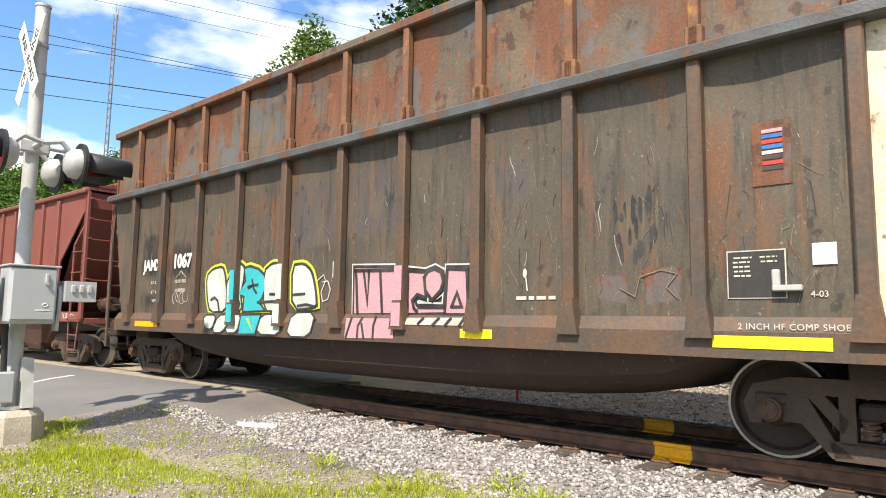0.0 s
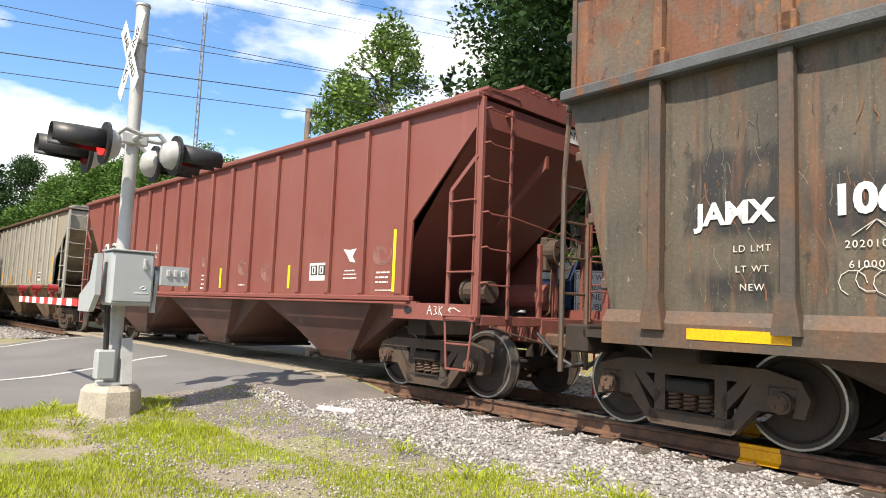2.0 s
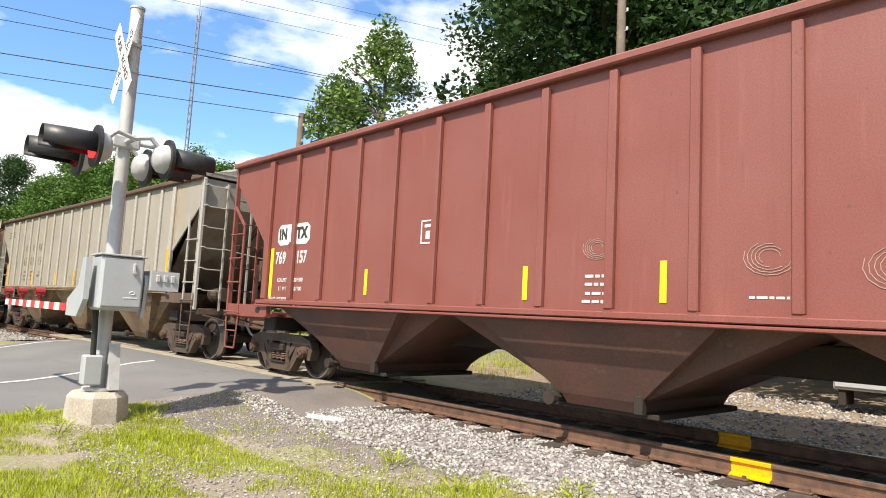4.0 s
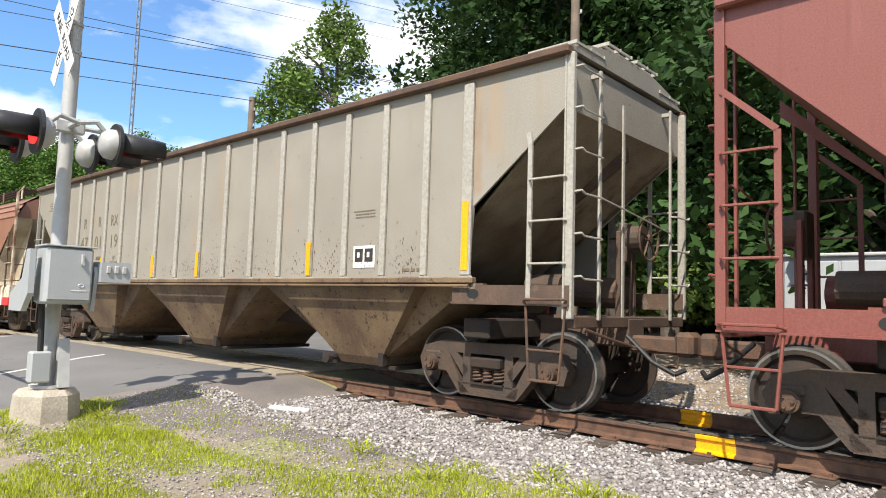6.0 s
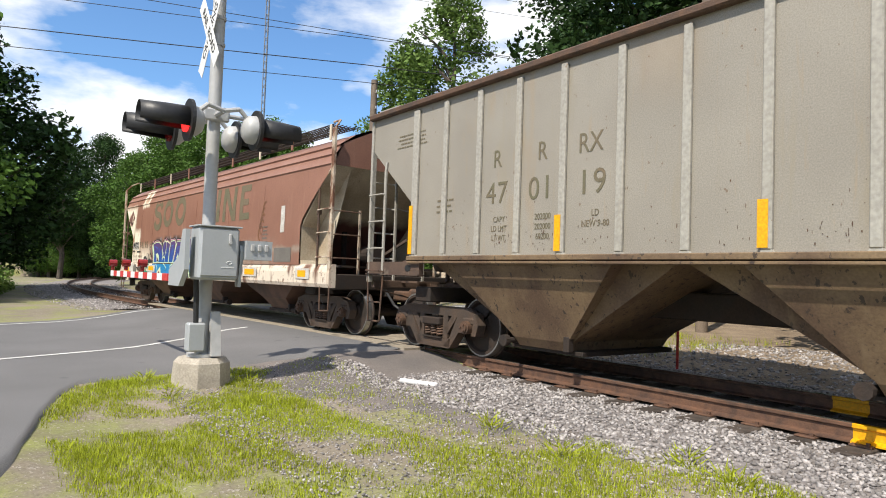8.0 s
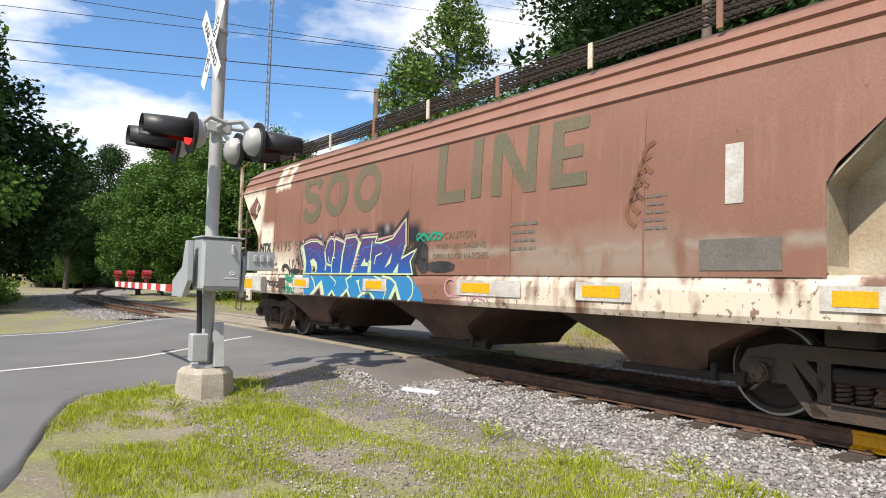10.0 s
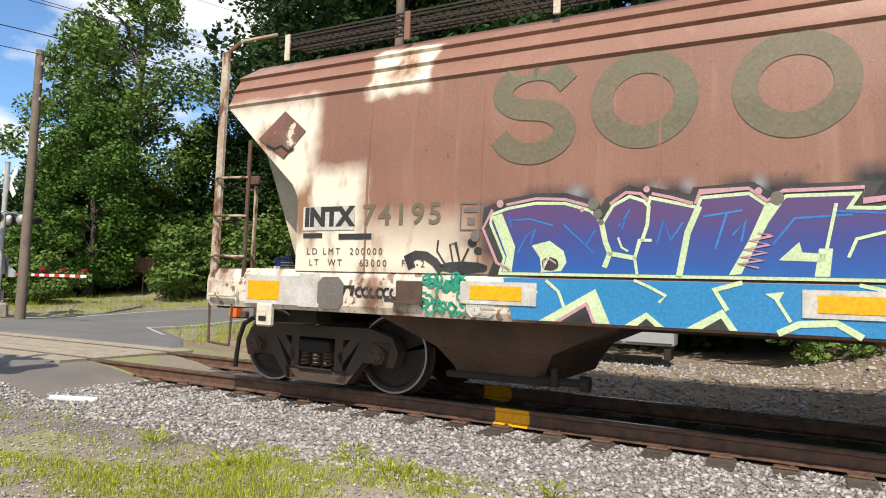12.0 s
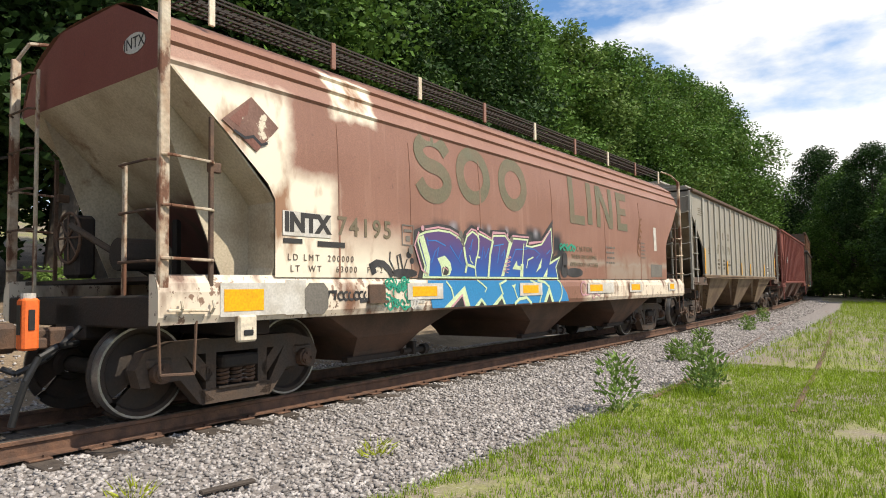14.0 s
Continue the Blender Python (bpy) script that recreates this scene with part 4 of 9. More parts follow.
    # chutes
    for cx in (-4.45, 0.05, 4.5):
        bm = bmesh.new()
        loft(bm, [[(cx - hx, -hy, z), (cx + hx, -hy, z), (cx + hx, hy, z), (cx - hx, hy, z)] for hx, hy, z in ((1.5, 1.46, zs - 0.08), (1.46, 1.45, zs - 0.14), (0.50, 1.06, 0.42), (0.46, 0.98, 0.30))])
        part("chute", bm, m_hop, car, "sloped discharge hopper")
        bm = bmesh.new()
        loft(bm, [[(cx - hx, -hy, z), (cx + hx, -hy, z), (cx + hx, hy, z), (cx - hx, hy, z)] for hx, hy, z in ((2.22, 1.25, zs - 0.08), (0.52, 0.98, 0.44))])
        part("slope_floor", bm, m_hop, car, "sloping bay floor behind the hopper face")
        bm = bmesh.new()
        box(bm, (cx, 0, 0.28), (1.3, 1.9, 0.06), 0.01)
        cyl(bm, (cx - 0.55, -1.18, 0.36), (cx - 0.55, 1.18, 0.36), 0.04, 8)
        cyl(bm, (cx - 0.55, -1.22, 0.36), (cx - 0.55, -1.14, 0.36), 0.08, 10)
        box(bm, (cx + 0.5, -1.05, 0.40), (0.10, 0.10, 0.2), 0.01)
        part("outlet_gate", bm, M_DARK, car)
    bm = bmesh.new()
    box(bm, (0, 0, 0.95), (2 * L - 2.5, 0.42, 0.34), 0.02)
    part("centre_sill", bm, M_DARK, car)
    return car, running_gear(car, truck_off)


def gondola():
    car = thing("gondola_car", "rusty dark brown high-sided gondola with ribs and graffiti", "rail car")
    L, Y = 7.3, 1.56
    zs, zm, zt = 1.06, 3.50, 4.88
    for sg in (-1, 1):
        # lower flank of bulged panels between the ribs
        ribx = [-6.17, -4.95, -3.72, -2.47, -1.22, 0.05, 1.22, 2.38, 3.55, 4.82, 6.05]
        xs = [-L + 0.05] + ribx + [L - 0.05]
        for a, b in zip(xs, xs[1:]):
            bm = bmesh.new()
            rows = []
            for z, d in ((zs + 0.15, 0.0), (zs + 0.35, -0.008), (1.7, -0.008), (2.0, -0.008), (2.35, -0.012), (2.7, -0.035), (3.0, -0.045), (3.2, -0.03), (3.35, -0.012), (zm, 0.01)):
                row = []
                for i in range(9):
                    f = i / 8
                    aa = a if a > -L + 0.1 else -L + 0.05 + 0.62 * (zm - z) / (zm - zs)
                    bb = b if b < L - 0.1 else L - 0.05 - 0.62 * (zm - z) / (zm - zs)
                    dent = (0.008 if z < 2.4 else 0.022) * noise.noise(Vector((a + (b - a) * f, sg * 3, z)) * 1.7) * math.sin(math.pi * f)
                    row.append((aa + (bb - aa) * f, sg * (Y - 0.03 + d * math.sin(math.pi * f) ** 0.6 + dent), z))
                rows.append(row)
            loft(bm, rows, closed=False)
            o = part("flank_panel", bm, M_GOND, car, smooth=True)
            bm = bmesh.new()
            loft(bm, [[(a + (b - a) * i / 8, sg * (Y - 0.06 - 0.05 * math.sin(math.pi * i / 8) * math.sin(math.pi * k / 7) + 0.035 * math.sin(math.pi * i / 8) * noise.noise(Vector((a + (b - a) * i / 8, sg * 7, zm + k * 0.2)) * 2.1)), zm + 0.12 + (zt - zm - 0.12) * k / 7) for i in range(9)] for k in range(8)], closed=False)
            part("extension_panel", bm, M_GRUST, car, "heavily rusted upper panel", True)
        for i, x in enumerate(ribx):
            bm = bmesh.new()
            box(bm, (x, sg * (Y + 0.03), (zs + zm) / 2 + 0.05), (0.13, 0.12, zm - zs), 0.015)
            prism(bm, [(x - 0.12, zs + 0.0), (x + 0.12, zs + 0.0), (x + 0.07, zs + 0.35), (x - 0.07, zs + 0.35)], sg * Y, sg * (Y + 0.12))
            part("rib", bm, M_GRIB, car)
            bm = bmesh.new()
            xx = x
            box(bm, (xx, sg * (Y - 0.0), (zm + zt) / 2 + 0.08), (0.10, 0.10, zt - zm - 0.1), 0.012)
            box(bm, (xx, sg * (Y + 0.0), zm + 0.22), (0.16, 0.10, 0.22), 0.012)
            part("stake", bm, M_STAKE, car)
        bm = bmesh.new()
        box(bm, (0, sg * (Y + 0.045), zm + 0.06), (2 * L, 0.2, 0.13), 0.02)
        part("mid_rail", bm, M_MIDRAIL, car, "worn blue-grey steel rail with rust")
        bm = bmesh.new()
        box(bm, (0, sg * (Y - 0.01), zt + 0.03), (2 * L - 0.05, 0.16, 0.13), 0.02)
        part("top_rail", bm, M_GRUST, car)
        bm = bmesh.new()
        prism(bm, [(sg * (Y - 0.05), zs - 0.16), (sg * (Y + 0.06), zs - 0.16), (sg * (Y + 0.06), zs + 0.06), (sg * (Y - 0.02), zs + 0.18), (sg * (Y - 0.05), zs + 0.18)], -L + 0.55, L - 0.55, axis="x")
        part("side_sill", bm, M_GRIB, car)
    for e in (-1, 1):
        bm = bmesh.new()
        prism(bm, [(e * (L - 0.08), zt), (e * (L - 0.02), zt), (e * (L - 0.02), zm), (e * (L - 0.64), zs), (e * (L - 0.70), zs), (e * (L - 0.08), zm)], -Y + 0.04, Y - 0.04)
        for z in (1.5, 2.2, 2.9, 3.5, 4.3):
            box(bm, (e * (L + 0.02 - 0.62 * max(zm - z, 0) / (zm - zs)), 0, z), (0.1, 2 * Y - 0.1, 0.12), 0.02)
        part("end_wall", bm, M_GRIB, car)
        bm = bmesh.new()
        box(bm, (e * (L - 0.1), 0, 0.92), (0.3, 2.9, 0.3), 0.02)
        box(bm, (e * 6.1, 0, 0.90), (0.5, 2.7, 0.3), 0.02)
        part("end_beam", bm, M_DARK, car)
        for y in (-Y + 0.05, -Y + 0.5):
            bm = bmesh.new()
            rod(bm, [(e * (L + 0.05), y, 0.55), (e * (L + 0.05), y, 2.7), (e * (L + 0.0), y, 3.4)], 0.03, 6)
            part("grab_post", bm, M_GRIB, car)
        for z in (0.6, 1.0, 1.4, 1.8, 2.2, 2.6):
            bm = bmesh.new()
            rod(bm, [(e * (L + 0.06), -Y + 0.05, z), (e * (L + 0.06), -Y + 0.5, z)], 0.016)
            part("rung", bm, M_GRIB, car)
        bm = bmesh.new()
        cyl(bm, (e * (L + 0.2), 0.3, 2.0), (e * (L + 0.25), 0.3, 2.0), 0.27, 20)
        part("brake_wheel", bm, M_RUSTY, car)
        coupler(car, e * L, e)
    # rounded belly between the trucks
    bm = bmesh.new()
    rings = []
    for i in range(17):
        f = -1 + 2 * i / 16
        depth = 0.62 * (1 - abs(f) ** 4) ** 0.5 if abs(f) < 1 else 0.02
        depth = max(depth, 0.02)
        rings.append([(f * 5.0, 1.48 * math.cos(math.pi * (j / 10)), 0.93 - depth * math.sin(math.pi * (j / 10)) ** 0.55) for j in range(11)])
    loft(bm, rings)
    part("belly", bm, weather(mat("belly_rust", (0.036, 0.021, 0.015), 0.7, 0.1, col2=(0.05, 0.032, 0.025), scale=1.5, amount=0.9, bump=0.6), (0.15, 0.075, 0.035), 0.64, 16.0, (0.09, 0.05, 0.03), 0.56, 5.0), car, "rounded rusty brown belly plate", smooth=True)
    bm = bmesh.new()
    box(bm, (0, 0, 0.98), (2 * L - 0.4, 2.9, 0.08))
    part("floor", bm, M_DARK, car)
    return car, running_gear(car, 6.1)


GOND, GOND_SETS = gondola()
RED, RED_SETS = covered_hopper("oxide red three-bay covered hopper with white stencils", 8.20, 6.84,
                               [6.70 - 0.892 * i for i in range(16)], 1.34, 3.93, M_RED, M_RED, M_HOPR, cut=1.3, zcut=2.40, ztop=3.60)
WHITE, WHITE_SETS = covered_hopper("weathered cream three-bay covered hopper with pale ribs", 8.28, 6.86,
                                   [6.86, 6.18, 5.42, 4.64, 3.86, 3.06, 2.26, 1.42, 0.57, -0.29, -1.17, -2.0, -2.82, -3.68, -4.47, -5.27, -6.06, -6.84], 1.52, 3.93, M_WHITE, M_WRIB, M_HOPW,
                                   cut=1.34, zcut=2.36, ztop=3.36, rib_d=0.05, lump=True)


def brown_hopper():
    """Smooth-sided covered hopper, the last car of the train."""
    car = thing("hopper_car", "faded brown smooth-sided covered hopper with large graffiti, last in the train", "rail car")
    L, Y = 7.52, 1.57
    zs, ze = 1.36, 3.35
    cut, zcut = 1.3, 2.22
    sect = [(zs, Y + 0.015), (2.0, Y + 0.02), (2.8, Y + 0.01), (3.30, Y - 0.03), (3.33, Y - 0.005), (3.38, Y - 0.04), (3.50, Y - 0.09), (3.53, Y - 0.065), (3.57, Y - 0.11), (3.68, Y - 0.18),
            (3.71, Y - 0.155), (3.75, Y - 0.21), (3.95, Y - 0.5), (4.08, 0.75), (4.12, 0.4), (4.13, 0.0)]

    def reach(z):
        return L - 0.12 if z >= 3.3 else (L - 0.12 - (3.3 - z) * (cut - 0.1) / (3.3 - zcut) if z > zcut else L - cut)
    for sg in (-1, 1):
        bm = bmesh.new()
        zz = []
        for (a, ya), (b, yb) in zip(sect, sect[1:]):
            n = max(int((b - a) / 0.15), 1)
            zz += [(a + (b - a) * i / n, ya + (yb - ya) * i / n) for i in range(n)]
        zz.append(sect[-1])
        loft(bm, [[(reach(z) * f, sg * y, z) for f in (-1, -0.6, -0.2, 0.2, 0.6, 1)] for z, y in zz], closed=False)
        part("flank", bm, M_BROWN, car, smooth=True)
        # upright seams
        for x in (-5.3, -4.0, -2.35, 0.0, 2.35, 4.4):
            bm = bmesh.new()
            loft(bm, [[(x - 0.012, sg * (y + 0.001), z), (x + 0.012, sg * (y + 0.001), z), (x + 0.012, sg * (y + 0.006), z), (x - 0.012, sg * (y + 0.006), z)] for z, y in zz if z < 3.3])
            part("seam", bm, M_BROWN, car)
        bm = bmesh.new()
        prism(bm, [(sg * (Y - 0.1), 0.93), (sg * (Y + 0.02), 0.93), (sg * (Y + 0.05), 1.0), (sg * (Y + 0.05), 1.22), (sg * (Y + 0.03), 1.30), (sg * (Y - 0.02), 1.38), (sg * (Y - 0.1), 1.38)], -L, L, axis="x")
        part("side_sill", bm, M_BROWN, car)
    for e in (-1, 1):
        bm = bmesh.new()
        loft(bm, [[(e * (L - 0.13), -Y + 0.03, 3.3), (e * (L - 0.13), -Y + 0.25, 3.75), (e * (L - 0.13), -0.6, 4.1), (e * (L - 0.13), 0.6, 4.1), (e * (L - 0.13), Y - 0.25, 3.75), (e * (L - 0.13), Y - 0.03, 3.3)],
                  [(e * (L - 0.17), -Y + 0.03, 3.3), (e * (L - 0.17), -Y + 0.25, 3.75), (e * (L - 0.17), -0.6, 4.1), (e * (L - 0.17), 0.6, 4.1), (e * (L - 0.17), Y - 0.25, 3.75), (e * (L - 0.17), Y - 0.03, 3.3)]])
        part("end_sheet", bm, M_RED if e < 0 else M_BROWN, car)
        bm = bmesh.new()
        zb, xb = 0.95, L - 2.75
        loft(bm, [[(e * (L - 0.13), -Y + 0.04, 3.3), (e * (L - 0.13), Y - 0.04, 3.3), (e * xb, Y - 0.5, zb), (e * xb, -Y + 0.5, zb)],
                  [(e * (L - 0.17), -Y + 0.04, 3.3), (e * (L - 0.17), Y - 0.04, 3.3), (e * (xb - 0.05), Y - 0.5, zb), (e * (xb - 0.05), -Y + 0.5, zb)]])
        part("slope_sheet", bm, M_GUS if e < 0 else M_HOPW, car, "stained sloping end sheet")
        for sg in (-1, 1):
            edge = [(L - 0.14, 3.28), (L - 0.72, 2.75), (L - cut + 0.08, zcut + 0.03), (L - cut - 0.01, zcut - 0.08), (L - cut - 0.01, zs + 0.1), (L - cut + 0.04, zs)]
            bm = bmesh.new()
            loft(bm, [[(e * x, sg * (Y - 0.02), z), (e * x, sg * (Y - 0.44), z), (e * (x - 0.03), sg * (Y - 0.44), z), (e * (x - 0.03), sg * (Y - 0.02), z)] for x, z in edge])
            part("end_gusset", bm, M_GUS, car, "pale stained end flange with rusty edges")
            bm = bmesh.new()
            prism(bm, [(e * (L - 0.18), 3.25), (e * (L - 2.2), 3.25), (e * (L - 2.2), zs + 0.01), (e * (L - 0.98), zs + 0.01)], sg * (Y - 0.46), sg * (Y - 0.445))
            part("pocket_wall", bm, M_GUS, car, "pale stained upright plate")
            bm = bmesh.new()
            box(bm, (e * (L - 0.06), sg * (Y + 0.01), 2.49), (0.10, 0.06, 3.02), 0.01)
            rod(bm, [(e * (L - 0.06), sg * (Y + 0.01), 3.98), (e * (L - 0.14), sg * (Y - 0.15), 4.18), (e * (L - 0.6), sg * (Y - 0.27), 4.24)], 0.022, 6)
            part("corner_post", bm, M_POST, car, "rust-stained pale corner post")
            bm = bmesh.new()
            box(bm, (e * (L - 0.54), sg * (Y + 0.02), 2.0), (0.045, 0.035, 1.75), 0.006)
            box(bm, (e * (L - 0.60), sg * (Y - 0.02), 2.40), (0.14, 0.05, 0.10), 0.01)
            lad = part("ladder_post", bm, M_RUSTY, car, "rusty flat ladder post")
            for z in (1.52, 1.99, 2.44):
                bm = bmesh.new()
                rod(bm, [(e * (L - 0.03), sg * (Y + 0.04), z), (e * (L - 0.1), sg * (Y + 0.08), z), (e * (L - 0.5), sg * (Y + 0.08), z - 0.01), (e * (L - 0.55), sg * (Y + 0.04), z - 0.01)], 0.014)
                part("rung", bm, M_POST, lad)
            # end ladder: short by the near corner, full height by the far one
            ya = sg * 0.95
            bm = bmesh.new()
            top = 2.45 if sg < 0 else 3.75
            box(bm, (e * (L - 0.05), ya, (top + 1.12) / 2), (0.03, 0.055, top - 1.12), 0.006)
            lad = part("end_ladder", bm, M_POST, car, "rust-stained end ladder rail")
            for z in [1.5, 1.95, 2.4] + ([2.85, 3.3, 3.7] if sg > 0 else []):
                bm = bmesh.new()
                rod(bm, [(e * (L - 0.03), sg * (Y - 0.02), z), (e * (L + 0.03), sg * (Y - 0.08), z), (e * (L + 0.03), ya + sg * 0.05, z), (e * (L - 0.03), ya, z)], 0.013)
                part("rung", bm, M_RUSTY, lad)
        bm = bmesh.new()
        box(bm, (e * (L - 0.9), 0, 0.95), (1.8, 0.62, 0.36), 0.02)
        box(bm, (e * (L - 0.1), 0, 1.05), (0.2, 2.95, 0.3), 0.02)
        box(bm, (e * 6.29, 0, 0.92), (0.4, 2.7, 0.3), 0.02)
        box(bm, (e * (L - 0.7), 0, 1.35), (1.2, 2.6, 0.04))
        part("end_platform", bm, M_DARK, car)
        for y in (-0.45, 0.45):
            bm = bmesh.new()
            box(bm, (e * (L - 1.45), y, 1.72), (0.07, 0.10, 0.8), 0.01)
            part("end_strut", bm, M_DARK, car)
        bm = bmesh.new()
        rod(bm, [(e * (L - 0.1), 0.25, 1.95), (e * (L - 0.75), -0.3, 1.38)], 0.035, 6)
        part("brace", bm, M_TRUCK, car)
        bm = bmesh.new()
        n = 24
        for i in range(n):
            a, b = 2 * math.pi * i / n, 2 * math.pi * (i + 1) / n
            rod(bm, [(e * (L - 0.3), 0.72 + 0.28 * math.cos(a), 1.85 + 0.28 * math.sin(a)), (e * (L - 0.3), 0.72 + 0.28 * math.cos(b), 1.85 + 0.28 * math.sin(b))], 0.018, 6)
        for i in range(4):
            a = math.pi * i / 4
            rod(bm, [(e * (L - 0.3), 0.72 + 0.28 * math.cos(a), 1.85 + 0.28 * math.sin(a)), (e * (L - 0.3), 0.72 - 0.28 * math.cos(a), 1.85 - 0.28 * math.sin(a))], 0.012, 6)
        part("brake_wheel", bm, M_RUSTY, car, "rusty spoked brake wheel")
        bm = bmesh.new()
        cyl(bm, (e * (L - 0.75), -0.35, 1.62), (e * (L - 0.3), -0.35, 1.62), 0.17, 14)
        part("brake_cylinder", bm, M_DARK, car)
        bm = bmesh.new()
        box(bm, (e * (L - 0.42), 0.72, 1.75), (0.22, 0.34, 0.7), 0.04)
        part("brake_housing", bm, M_DARK, car)
        bm = bmesh.new()
        rod(bm, [(e * (L - 0.02), -Y - 0.02, 1.0), (e * (L - 0.04), -Y - 0.02, 0.50), (e * (L - 0.37), -Y - 0.02, 0.48), (e * (L - 0.39), -Y - 0.02, 0.96)], 0.015)
        part("step", bm, M_RUSTY, car)
        coupler(car, e * (L - 0.05), e)
    # roof walkway with a mesh guard
    for y in (-1.0, 1.0):
        bm = bmesh.new()
        for i in range(int((2 * L - 1.2) / 0.1)):
            box(bm, (-L + 0.6 + 0.1 * i, y, 4.20), (0.014, 0.55, 0.014))
        for k in range(7):
            box(bm, (0, y - 0.27 + 0.09 * k, 4.21), (2 * L - 1.2, 0.014, 0.02))
        for k in range(3):
            box(bm, (0, y * 1.27, 4.03 + 0.07 * k), (2 * L - 1.2, 0.012, 0.018))
        part("roof_walk", bm, M_DARK, car, "dark open mesh roof walkway")
        for i in range(9):
            x = -L + 0.75 + i * (2 * L - 1.5) / 8
            bm = bmesh.new()
            box(bm, (x, y * 1.28, 4.06), (0.07, 0.03, 0.32), 0.005)
            part("walk_bracket", bm, M_BROWN if i % 2 else M_CREAM, car)
    bm = bmesh.new()
    box(bm, (0, 0, 4.17), (2 * L - 2, 0.6, 0.1), 0.02)
    part("roof_hatch", bm, M_BROWN, car)
    # round belly and three outlets
    bm = bmesh.new()
    loft(bm, [[(x, -1.35 * w, 1.0), (x, -1.0 * w, 0.88), (x, 1.0 * w, 0.88), (x, 1.35 * w, 1.0)] for x, w in ((-5.2, 1), (5.2, 1))])
    part("belly", bm, M_DARK, car)
    for cx in (-4.0, 0.42, 4.3):
        bm = bmesh.new()
        loft(bm, [[(cx - hx, -hy, z), (cx + hx, -hy, z), (cx + hx, hy, z), (cx - hx, hy, z)] for hx, hy, z in ((1.35, 1.38, 0.96), (0.62, 1.2, 0.62), (0.50, 1.02, 0.42), (0.46, 0.95, 0.30))])
        part("chute", bm, M_HOPB, car, "rusty brown discharge hopper")
        bm = bmesh.new()
        box(bm, (cx, -0.95, 0.33), (1.2, 0.12, 0.07), 0.01)
        cyl(bm, (cx + 0.42, -1.05, 0.36), (cx + 0.95, -1.05, 0.36), 0.04, 10)
        cyl(bm, (cx + 0.86, -1.05, 0.36), (cx + 0.95, -1.05, 0.36), 0.075, 10)
        box(bm, (cx + 0.62, -1.05, 0.40), (0.07, 0.14, 0.18), 0.01)
        part("outlet_gate", bm, M_DARK, car)
    return car, running_gear(car, 6.29)


BROWN, BROWN_SETS = brown_hopper()
CARS = [(GOND, GOND_SETS, -6.95, 6.1), (RED, RED_SETS, -23.88, 6.84), (WHITE, WHITE_SETS, -41.88, 6.86), (BROWN, BROWN_SETS, -58.93, 6.29)]

# ---------------- crossing signals ----------------


